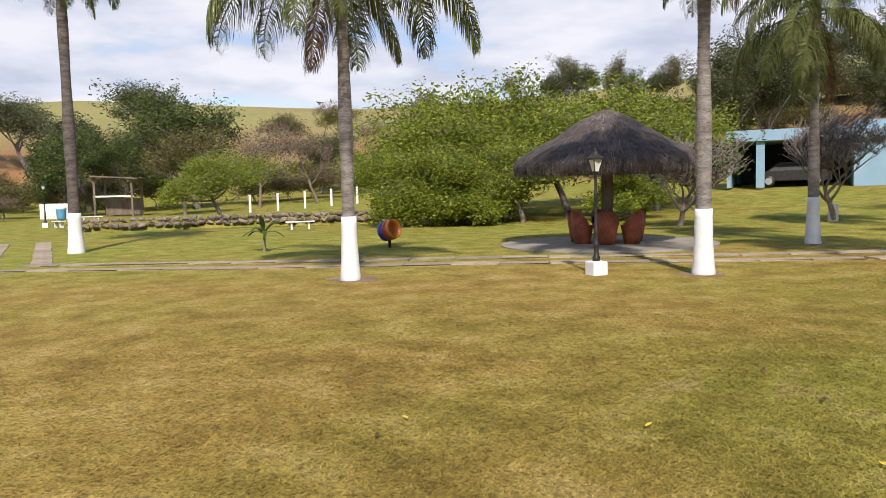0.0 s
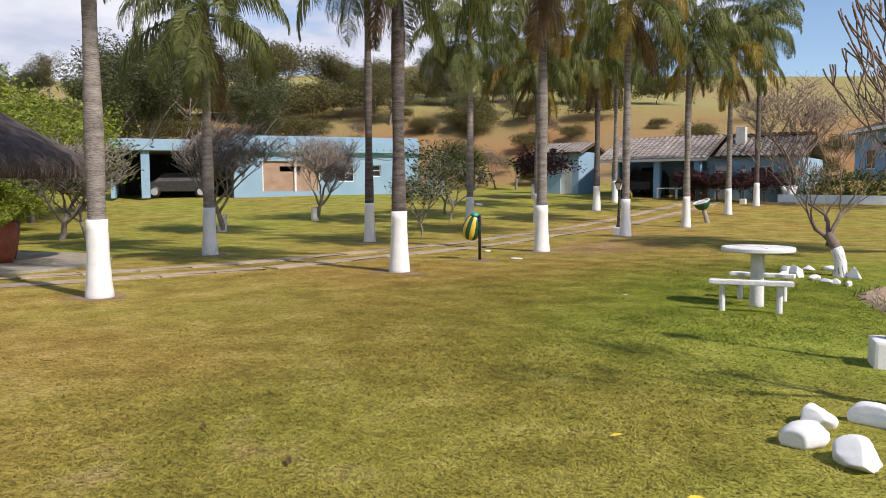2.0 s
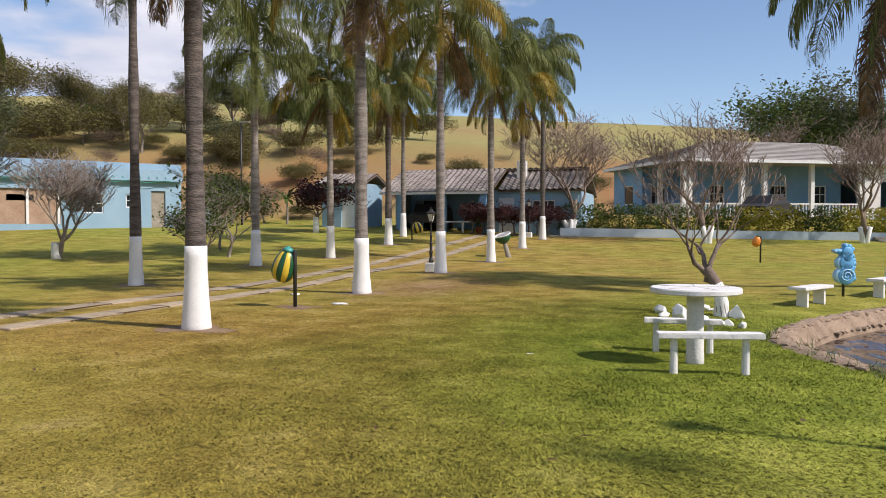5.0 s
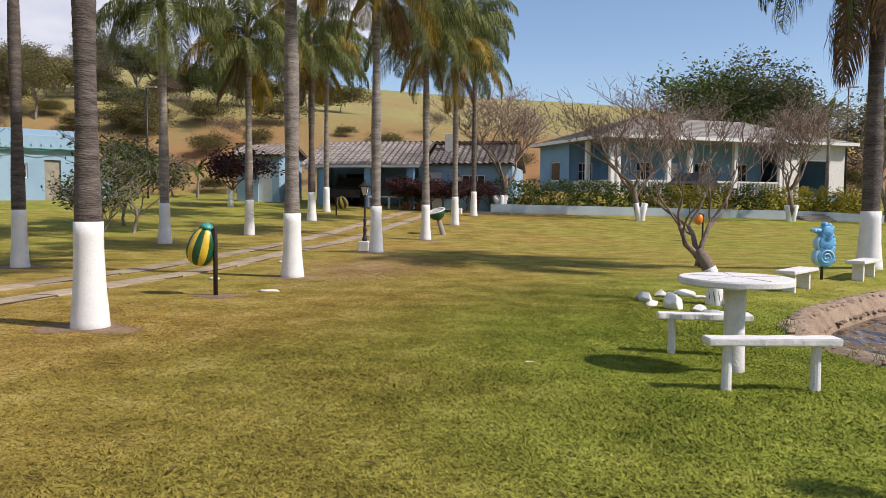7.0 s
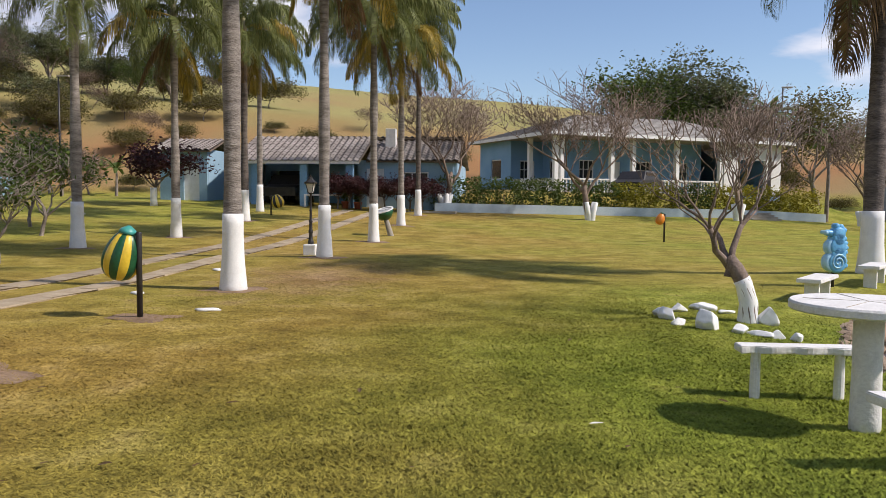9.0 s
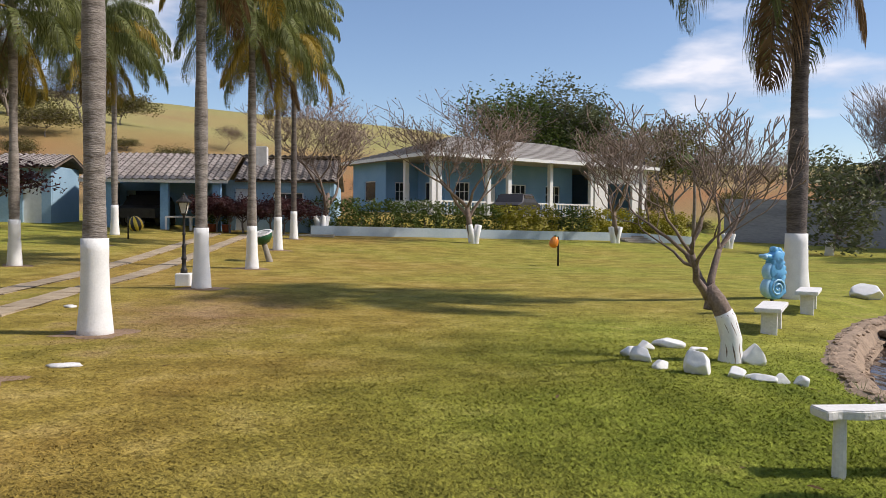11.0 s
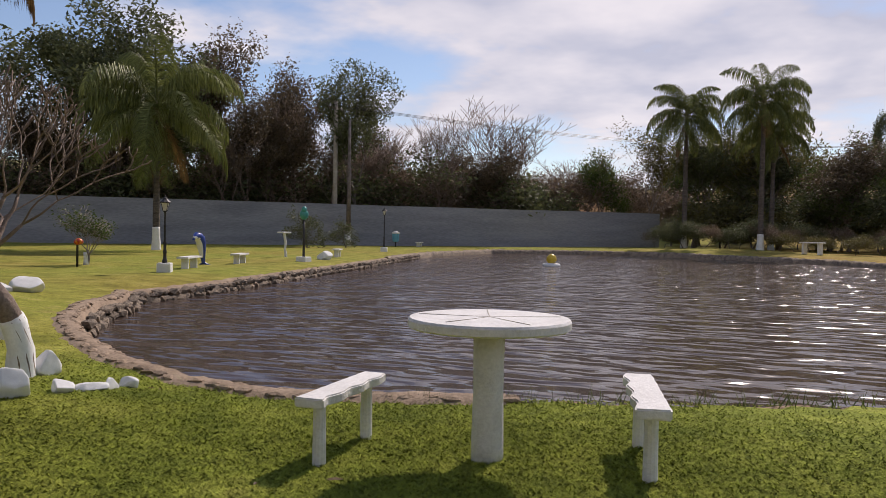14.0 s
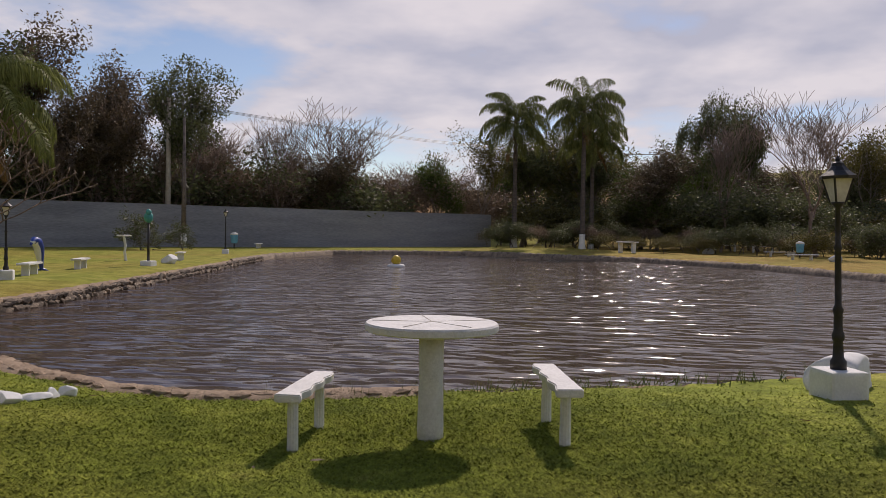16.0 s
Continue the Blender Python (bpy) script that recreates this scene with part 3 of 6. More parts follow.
def leaf_mass(tips, count, size, scatter, seed, hang=0.0):
    rng = random.Random(seed)
    V, F = [], []
    for t in tips:
        for _ in range(count):
            d = Vector((rng.uniform(-1, 1), rng.uniform(-1, 1), rng.uniform(-1, 1)))
            o = t + d * (scatter * 1.35 / max(1.0, d.length)) - Vector((0, 0, hang))
            a = Vector((rng.uniform(-1, 1), rng.uniform(-1, 1), rng.uniform(-0.6, 0.6))).normalized()
            b = a.cross(Vector((rng.uniform(-1, 1), rng.uniform(-1, 1), rng.uniform(-1, 1)))).normalized()
            s = size * rng.uniform(0.6, 1.3)
            n = len(V)
            V.extend([o - a * s, o + b * s * 0.42, o + a * s, o - b * s * 0.42])
            F.append((n, n + 1, n + 2, n + 3))
    return V, F


TREE_KINDS = {}


def tree_kind(key, bark, leaf, seed, height, crown, trunk_r, count, size, scatter, **kw):
    hang = kw.pop("hang", 0.0)
    V, F, tips = grow(seed, height, crown, trunk_r, **kw)
    limbs = mesh_of("limbs", V, F, M[bark], True)
    crown_me = None
    if count:
        LV, LF = leaf_mass(tips, count, size, scatter, seed + 1, hang)
        crown_me = mesh_of("crown", LV, LF, M[leaf])
    TREE_KINDS[key] = (limbs, crown_me)


def tree(key, x, y, s=1.0, turn=0.0, label="", name="tree", category="tree", white=0.0, white_r=0.2, sz=None, group="", sink=0.0):
    root = thing(name, pose(x, y, gz(x, y) - sink, 0, 0, turn) @ Matrix.Diagonal((s, s, sz or s, 1)), label, category, group)
    limbs, crown_me = TREE_KINDS[key]
    put("trunk", limbs, root)
    if crown_me:
        put("crown", crown_me, root)
    if white:
        prof = [(white_r * 1.25, -0.05), (white_r * 1.08, white * 0.3), (white_r * 1.02, white * 0.7), (white_r * 1.1, white)]
        if white > 0.72:
            WV, WF = [], []
            for k in range(4):
                out = Vector((math.cos(0.4 + 1.57 * k), math.sin(0.4 + 1.57 * k), 0)) * white_r
                tube(WV, WF, [Vector((0, 0, -0.06)) + out * 0.25, Vector((0, 0, white * 0.4)) + out * 0.5, Vector((0, 0, white)) + out * 1.1], [white_r * 0.62, white_r * 0.5, white_r * 0.36], 10)
            put("painted_base", mesh_of("painted_base", WV, WF, M["white"], True), root, "whitewashed forked foot")
        else:
            part("painted_base", lathe(prof, 12), M["white"], root, "whitewashed trunk base", True)
    return root


tree_kind("bright", "bark_dark", "leaf_bright", 3, 4.8, 3.4, 0.15, 26, 0.078, 0.36, levels=4, first=0.14, hang=0.2, spread=0.75, low=0.5)
tree_kind("mid", "bark_dark", "leaf_mid", 5, 9.0, 4.6, 0.26, 15, 0.13, 0.42, levels=4, spread=0.62, low=0.4)
tree_kind("dark", "bark_dark", "leaf_dark", 8, 12.0, 5.6, 0.32, 22, 0.16, 0.52, levels=4, first=0.3, spread=0.62, low=0.5)
tree_kind("olive", "bark", "leaf_olive", 11, 7.0, 3.8, 0.17, 11, 0.115, 0.45, levels=4, spread=0.6, low=0.4)
tree_kind("brown", "bark_brown", "leaf_brown", 14, 8.0, 3.6, 0.15, 2, 0.11, 0.35, levels=5, forks=3, spread=0.5, low=0.3, twig=0.014, upward=0.5)
tree_kind("bare", "bark_brown", "", 17, 9.5, 4.0, 0.2, 0, 0, 0, levels=6, forks=3, first=0.2, spread=0.42, upward=0.7, twig=0.016)
tree_kind("crape", "bark_brown", "leaf_brown", 21, 6.2, 2.9, 0.16, 1, 0.045, 0.2, levels=6, forks=3, first=0.07, spread=0.44, upward=0.6, twig=0.012)
tree_kind("pruned", "bark", "leaf_brown", 25, 2.7, 1.35, 0.09, 1, 0.03, 0.08, levels=5, forks=4, first=0.12, spread=0.48, upward=0.9, twig=0.008)
tree_kind("shrub", "bark", "leaf_mid", 29, 2.4, 1.1, 0.05, 2, 0.06, 0.12, levels=4, forks=4, first=0.12, spread=0.5, upward=0.7)
tree_kind("bushy", "bark_dark", "leaf_dark", 33, 2.6, 1.5, 0.06, 12, 0.08, 0.2, levels=3, first=0.1, spread=0.75, low=0.5)
tree_kind("redbush", "bark_dark", "leaf_red", 37, 2.6, 1.5, 0.08, 14, 0.09, 0.2, levels=3, first=0.18, spread=0.75, low=0.5)
tree_kind("rain", "bark_dark", "leaf_dark", 43, 16.0, 7.0, 0.36, 62, 0.18, 0.74, levels=4, forks=4, first=0.30, spread=0.66, upward=0.1, low=0.1)
tree_kind("umber", "bark_brown", "leaf_umber", 44, 14.0, 4.6, 0.26, 18, 0.14, 0.52, levels=4, forks=4, first=0.34, spread=0.5, upward=0.4, low=0.2)
tree_kind("feathery", "bark_dark", "leaf_dark", 41, 13.0, 5.6, 0.24, 22, 0.13, 0.36, levels=5, forks=3, first=0.34, spread=0.5, upward=0.5)
tree_kind("wattle", "bark", "leaf_olive", 45, 11.0, 3.2, 0.16, 7, 0.115, 0.4, levels=5, forks=3, first=0.34, spread=0.42, upward=0.7, low=0.3)
tree_kind("thicket", "bark_dark", "leaf_olive", 48, 3.6, 2.9, 0.07, 8, 0.115, 0.36, levels=4, forks=4, first=0.08, spread=0.8, low=0.6)
tree_kind("thicket_dark", "bark_dark", "leaf_dark", 49, 4.4, 3.3, 0.08, 8, 0.12, 0.40, levels=4, forks=4, first=0.08, spread=0.78, low=0.6)
tree_kind("thicket_dry", "bark_brown", "leaf_brown", 50, 4.0, 3.0, 0.06, 3, 0.09, 0.3, levels=5, forks=3, first=0.08, spread=0.66, low=0.4)
tree_kind("brightbush", "bark_dark", "leaf_bright", 53, 3.0, 2.2, 0.06, 22, 0.08, 0.26, levels=4, forks=4, first=0.08, spread=0.8, low=0.7)

BEHIND = "leafy tree in mixed woodland behind the lawn"
THICK = "tangled dry undergrowth at the wood's edge"
# west side, behind the thatched shelter and the small pond
for x, y, s, r in ((-27.5, 7.5, 1.2, 10), (-28.5, 3.0, 1.15, 80), (-27.0, -0.4, 0.72, 150), (-32, 12.0, 1.35, 200), (-34, 5, 1.5, 260), (-27.5, 11.8, 1.05, 310), (-25.0, 4.6, 0.8, 30), (-26.0, 1.6, 0.7, 200)):
    tree("bright", x, y, s, r, "bright yellow-green spreading tree with dark crooked limbs", group="bright green trees")
for x, y, s, r in ((-26.0, 0.2, 0.95, 0), (-24.6, 2.0, 0.8, 90), (-27.0, 3.6, 1.0, 200), (-24.0, 8.8, 0.8, 270)):
    tree("brightbush", x, y, s, r, "rounded bright green bush with leaves to the ground", "bush", "bush", group="bright green bushes")
tree("bright", -38.0, -8.2, 0.85, 40, "rounded bright green tree beside the stone pond")
tree("mid", -58, -21, 0.78, 30, "dense green rounded tree behind the fence")
tree("mid", -62, -17.5, 0.75, 130, "dense green rounded tree behind the fence")
tree("mid", -62, -11.5, 1.12, 230, "tall flat-topped tree behind the garden shed")
tree("olive", -52, -11.5, 0.85, 10, "half-bare brownish tree behind the garden shed")
tree("brown", -58, -6.5, 0.85, 60, "half-bare brownish tree beyond the fence")
tree("brown", -56, -2, 0.8, 160, "half-bare brownish tree beyond the fence")
rng = random.Random(77)
for i in range(64):
    az = radians(-114 + i * 1.45 + rng.uniform(-1, 1))
    d = rng.uniform(70, 112)
    if -72 < math.degrees(az) < -28:
        d = 92 + 0.5 * (d - 70)
    x, y = d * math.sin(az), 2 + d * math.cos(az)
    key = rng.choice(("olive", "olive", "mid", "brown", "dark", "wattle"))
    tree(key, x, y, rng.uniform(0.5, 0.85), rng.uniform(0, 360), BEHIND, group="woodland trees")
for i in range(90):
    az = radians(-116 + i * 1.0 + rng.uniform(-1, 1))
    d = rng.uniform(60, 90)
    x, y = d * math.sin(az), 2 + d * math.cos(az)
    if d < 80 and -72 < math.degrees(az) < -30:
        d += 20
        x, y = d * math.sin(az), 2 + d * math.cos(az)
    tree(rng.choice(("thicket", "thicket", "thicket_dry")), x, y, rng.uniform(0.5, 0.95), rng.uniform(0, 360), THICK, "bush", "bush", group="undergrowth")
for x, y, s in ((-52.8, 35.2, 0.98), (-54.5, 33.0, 0.85), (-47.5, 41.9, 0.8)):
    tree("feathery", x, y, s * 1.05, 77 * s, "tall dark tree on the slope behind the blue building")
for i in range(34):
    az = radians(-64 + i * 1.35 + rng.uniform(-1, 1))
    d = rng.uniform(82, 100)
    tree(rng.choice(("thicket", "thicket_dark", "thicket", "olive")), d * math.sin(az), 2 + d * math.cos(az), rng.uniform(0.8, 1.3), rng.uniform(0, 360), "bushy growth along the slope", "bush", "bush", group="undergrowth")
# north, on the slope behind the houses
for i in range(30):
    az = radians(-33 + i * 2.0 + rng.uniform(-1, 1))
    d = rng.uniform(62, 88)
    x, y = d * math.sin(az), 2 + d * math.cos(az)
    tree(rng.choice(("olive", "brown", "thicket", "thicket_dry", "thicket")), x, y, rng.uniform(0.35, 0.7), rng.uniform(0, 360), "scrubby tree on the dry slope", "tree", "tree", group="slope trees")
tree("mid", 9.5, 66, 1.35, 20, "broad dark round-topped tree behind the house")
tree("dark", 15.0, 70, 1.0, 120, "broad dark round-topped tree behind the house")
tree("brown", 6.5, 60, 0.9, 220, "half-bare brown tree behind the house")
tree("olive", 23, 66, 1.3, 200, "olive green tree behind the garden")
# winter-bare trees with whitewashed feet before the low wall
for x, y, s, r in ((-4.06, 38.0, 1.1, 0), (2.58, 36.6, 1.05, 120), (10.1, 40.8, 1.05, 200), (16.5, 42.2, 1.0, 300)):
    tree("crape", x, y, s, r, "leafless brown vase-shaped tree with whitewashed foot", white=0.75, white_r=0.26, group="bare trees along the low wall")
# east side, behind the wall: each tall tree by its bearing from the west bank
TREE_SIZE = {"rain": (16.0, 7.0), "umber": (14.0, 4.6), "feathery": (13.0, 5.6), "bare": (9.5, 4.0), "brown": (8.0, 3.6), "dark": (12.0, 5.6), "mid": (9.0, 4.6), "wattle": (11.0, 3.2), "olive": (7.0, 3.8)}


def wall_distance(az):
    return 73.6 / (math.cos(radians(az)) + 0.9556 * math.sin(radians(az)))


def bearing_tree(key, az, dist, height, crown, turn, label, group):
    if 33 < az < 85:
        dist = max(dist, wall_distance(az) + 0.75 * crown + 0.6)
    x, y = -2.6 + dist * math.sin(radians(az)), 4.9 + dist * math.cos(radians(az))
    h0, c0 = TREE_SIZE[key]
    return tree(key, x, y, crown / c0, turn, label, group=group, sz=(height - gz(x, y)) / h0)


WALL_TREES = "trees behind the wall"
for key, az, dist, h, c, label in (
        ("rain", 46.6, 57, 16.4, 6.8, "huge domed dark green tree behind the boundary wall"),
        ("umber", 53.2, 60, 15.6, 4.4, "tall brownish half-leafed tree behind the boundary wall"),
        ("umber", 57.0, 62, 14.2, 3.4, "tall brownish half-leafed tree behind the boundary wall"),
        ("feathery", 62.2, 60, 13.4, 4.0, "tall slim tree with flat dark feathery crown"),
        ("bare", 68.2, 59, 10.6, 2.5, "leafless tree with fanned grey twigs behind the wall"),
        ("bare", 73.6, 60, 11.4, 4.3, "broad leafless tree with fanned grey twigs behind the wall"),
        ("bare", 36.0, 50, 11.0, 2.6, "leafless tree with fanned grey twigs behind the wall"),
        ("mid", 80.0, 66, 8.6, 2.4, "green rounded tree behind the boundary wall"),
        ("wattle", 83.0, 68, 11.0, 3.0, "tall green tree behind the boundary wall"),
        ("dark", 86.5, 72, 11.0, 3.8, "dark green tree behind the palms"),
        ("dark", 92.0, 74, 10.8, 4.2, "dark green tree behind the palms"),
        ("feathery", 99.0, 74, 14.0, 3.0, "tall slim tree with flat dark feathery crown"),
        ("bare", 100.5, 66, 11.8, 2.4, "slim leafless tree beyond the far bank"),
        ("dark", 102.4, 78, 15.0, 2.7, "tall narrow dark tree beyond the far bank"),
        ("bare", 106.6, 58, 11.2, 3.4, "broad leafless tree beyond the far bank")):
    bearing_tree(key, az, dist, h, c, az * 31, label, WALL_TREES)
for i in range(40):
    az = 37.5 + i * 1.15 + rng.uniform(-0.5, 0.5)
    bearing_tree(rng.choice(("brown", "bare", "brown", "umber")), az, wall_distance(az) + rng.uniform(3, 11), rng.uniform(7.6, 10.6) * (0.82 if az > 64 else 1.08), rng.uniform(2.4, 3.6), rng.uniform(0, 360), "half-bare brown tree behind the boundary wall", WALL_TREES)
for i in range(36):
    az = 36 + i * 1.4
    bearing_d = wall_distance(az) + rng.uniform(5.6, 10.0)
    tree(rng.choice(("thicket_dark", "thicket_dry", "thicket_dry")), -2.6 + bearing_d * math.sin(radians(az)), 4.9 + bearing_d * math.cos(radians(az)), rng.uniform(1.2, 1.7), i * 53, "dark undergrowth behind the boundary wall", "bush", "bush", group="bushes behind the wall")
for i in range(40):
    az = 85 + i * 1.3 + rng.uniform(-1, 1)
    bearing_tree(rng.choice(("dark", "wattle", "mid", "olive", "umber", "olive")), az, rng.uniform(70, 100), rng.uniform(8.5, 11.5), rng.uniform(3.0, 4.6), rng.uniform(0, 360), "dark green tree beyond the far bank", "trees beyond the pond")
for i in range(64):
    az = radians(84 + i * 0.8 + rng.uniform(-1, 1))
    d = rng.uniform(64, 84)
    x, y = d * math.sin(az), 2 + d * math.cos(az)
    tree(rng.choice(("thicket_dark", "thicket", "thicket_dry", "thicket_dark")), x, y, rng.uniform(0.85, 1.35), rng.uniform(0, 360), "dark undergrowth beyond the far bank", "bush", "bush", group="bushes beyond the pond")
# low garden growth right behind the far bank
for i in range(46):
    az, d = radians(84 + i * 0.72 + rng.uniform(-0.4, 0.4)), rng.uniform(59.5, 66)
    if 84 + i * 0.72 > 96:
        d -= 3.5
    x, y = -2.6 + d * math.sin(az), 4.9 + d * math.cos(az)
    tree(rng.choice(("thicket_dark", "thicket", "thicket_dry")), x, y, rng.uniform(0.32, 0.55), rng.uniform(0, 360), "low tangled garden shrub behind the far bank", "shrub", "shrub", group="garden shrubs on the far bank")
# shrubs and pruned trees on the lawn
for x, y, s, r in ((-17.6, 13.3, 1.25, 0), (-18.3, 18.6, 1.15, 70)):
    tree("pruned", x, y, s, r, "leafless pruned shrub with fanned grey twigs", "shrub", "shrub", white=0.4, white_r=0.12, sz=s * 1.2, group="pruned shrubs")
for x, y, s, r in ((-10.7, 15.5, 1.0, 30), (-13.6, 21.4, 1.35, 130), (-15.2, 23.6, 1.3, 230)):
    tree("shrub", x, y, s, r, "thin half-bare shrub with small green leaves", "shrub", "shrub", group="thin shrubs")
tree("shrub", -18.5, 8.8, 1.35, 10, "large half-leafed shrub with dark stems", "shrub", "shrub")
tree("pruned", -18.9, 8.2, 1.2, 70, "large half-bare shrub with dark stems", "shrub", "shrub")
tree("redbush", -16.2, 33.5, 1.1, 0, "rounded dark purple-leaved small tree", white=0.7, white_r=0.12)
for i in range(8):
    tree("redbush", -8.9 + 0.55 * i, 36.6 + 0.05 * i, 0.62, i * 50, "dark red-leaved hedge shrub", "hedge_shrub", "hedge", group="red hedge")
tree("shrub", 15.3, 23.2, 0.75, 0, "low leafy green shrub on the lawn", "shrub", "shrub", white=0.5, white_r=0.09)
tree("bushy", 19.0, 37.2, 1.75, 10, "large dark rounded tree with whitewashed foot before the wall", white=0.4, white_r=0.1)
tree("bushy", 38.5, 29.6, 0.9, 40, "round leafy shrub before the wall", "shrub", "shrub")
tree("bushy", 40.5, 28.0, 0.7, 90, "round leafy shrub before the wall", "shrub", "shrub")
for i in range(11):
    tree("bushy", 61 - 2.6 * i + rng.uniform(-1, 1), -11 - 1.2 * i + rng.uniform(-1.5, 1.5), rng.uniform(0.6, 1.2), i * 40, "dark shrub beyond the far bank", "shrub", "shrub", group="shrubs beyond the pond")
# bare crooked trees with whitewashed feet, each in a ring of stones
def crooked_tree(x, y, seed, height, crown, lean, thick):
    root = thing("tree", pose(x, y, gz(x, y)), "bare crooked tree with whitewashed foot in a ring of stones", "tree", "crooked trees by the pond")
    lx, ly = lean
    path = [Vector((0, 0, -0.06)), Vector((0.01, 0, 0.22)), Vector((lx * 0.22, ly * 0.22, 0.44)), Vector((lx * 0.6, ly * 0.6, 0.60)), Vector((lx, ly, 0.74))]
    V, F = [], []
    tube(V, F, path, [thick * 1.25, thick, thick * 0.95, thick * 0.92, thick * 0.72], 9)
    for k in range(3):
        BV, BF, _ = grow(seed + k, height - 0.75, crown * (0.78 + 0.12 * k), thick * 0.46, forks=2, levels=6, spread=0.40, first=0.22, upward=0.55, fine=4, twig=0.006)
        o = Vector((lx * (0.8 + 0.1 * k), ly, 0.62 + 0.05 * k))
        turn = Matrix.Rotation(radians(120 * k), 4, "Z") @ Matrix.Rotation(radians(22), 4, "Y")
        n = len(V)
        V.extend([turn @ v + o for v in BV])
        F.extend([tuple(i + n for i in f) for f in BF])
    put("trunk", mesh_of("trunk", V, F, M["bark_brown"], True), root)
    WV, WF = [], []
    tube(WV, WF, path[:3] + [path[2].lerp(path[3], 0.3)], [thick * 1.32, thick * 1.06, thick * 1.01, thick * 1.0], 10)
    put("painted_base", mesh_of("painted_base", WV, WF, M["white"], True), root, "whitewashed trunk base")


crooked_tree(2.12, 10.38, 60, 2.8, 1.02, (-0.22, 0.05), 0.098)
crooked_tree(4.12, 1.5, 80, 3.0, 0.5, (-0.08, 0.0), 0.085)


# ---- hedge and low wall before the house ----
def wall_run(name, pts, height, thick, mat, label, below=0.4, kind="structure"):
    bm = bmesh.new()
    prev = None
    for i, (x, y) in enumerate(pts):
        a = Vector(pts[max(i - 1, 0)])
        b = Vector(pts[min(i + 1, len(pts) - 1)])
        d = (b - a).normalized()
        n = Vector((-d.y, d.x)) * thick / 2
        z = gz(x, y)
        top = z + height
        row = [bm.verts.new((x - n.x, y - n.y, z - below)), bm.verts.new((x - n.x, y - n.y, top)), bm.verts.new((x + n.x, y + n.y, top)), bm.verts.new((x + n.x, y + n.y, z - below))]
        if prev:
            for k in range(4):
                bm.faces.new((prev[k], row[k], row[(k + 1) % 4], prev[(k + 1) % 4]))
        else:
            bm.faces.new(row)
        prev = row
    bm.faces.new(prev[::-1])
    bmesh.ops.recalc_face_normals(bm, faces=bm.faces)
    return tagged(part(name, bm, mat, None, label), kind=kind)


LOW_WALL = [(-4.5 + 1.0 * i, 37.5 + 0.345 * i) for i in range(21)]
wall_run("garden_wall", LOW_WALL, 0.42, 0.18, M["greyblue"], "low grey-blue garden wall below the hedge")
hr = random.Random(4)
for i in range(20):
    key = "leaf_yellow" if i in (9, 10, 11, 14, 15, 16, 17, 18, 19) else "leaf_mid"
    x, y = LOW_WALL[i][0] + 0.3, LOW_WALL[i][1] + 1.0
    tips = [Vector((hr.uniform(-0.65, 0.65), hr.uniform(-0.5, 0.5), hr.uniform(0.15, 1.55))) for _ in range(80)]
    LV, LF = leaf_mass(tips, 14, 0.08, 0.15, i)
    root = thing("hedge_shrub", pose(x, y, gz(x, y) + 0.02), "clipped yellow-green hedge above the low wall" if key == "leaf_yellow" else "clipped green hedge above the low wall", "hedge", "hedge along the garden wall")
    put("crown", mesh_of("crown", LV, LF, M[key]), root)
    for k in range(5):
        SV, SF = [], []
        p = Vector((hr.uniform(-0.4, 0.4), hr.uniform(-0.3, 0.3), -0.05))
        tube(SV, SF, [p, p + Vector((hr.uniform(-0.2, 0.2), hr.uniform(-0.2, 0.2), 0.9))], [0.02, 0.008], 4)
        put("stem", mesh_of("stem", SV, SF, M["bark_dark"]), root)

# boundary wall on the east side
EAST = [(22 + 45 * i / 24, 55.0 - 43.0 * i / 24) for i in range(25)]
M["block_wall"] = material("grey_rendered_block_wall", (0.20, 0.205, 0.23), (0.34, 0.345, 0.37), 0.9, 0.5, 9, 0.3, stretch=(0.35, 0.35, 2.6))
wall_run("wall_east", EAST, 2.9, 0.2, M["block_wall"], "grey rendered block boundary wall with damp stains")


# ---- road of two concrete tracks ----
TRACK = [(-22.5, -13.6), (-13.2, -11.2), (-11.6, -6.0), (-10.35, -1.8), (-8.9, 2.6), (-7.75, 6.2), (-7.45, 9.6), (-7.30, 13.0), (-7.45, 17.0), (-7.6, 23.0), (-7.6, 29.0), (-7.6, 35.5)]


def along(pts, step):
    """Points at even steps along a line, with the direction there."""
    out = []
    left = 0.0
    for a, b in zip(pts, pts[1:]):
        a, b = Vector(a), Vector(b)
        d, length = (b - a).normalized(), (b - a).length
        s = left
        while s < length:
            out.append((a + d * s, d))
            s += step
        left = s - length
    return out


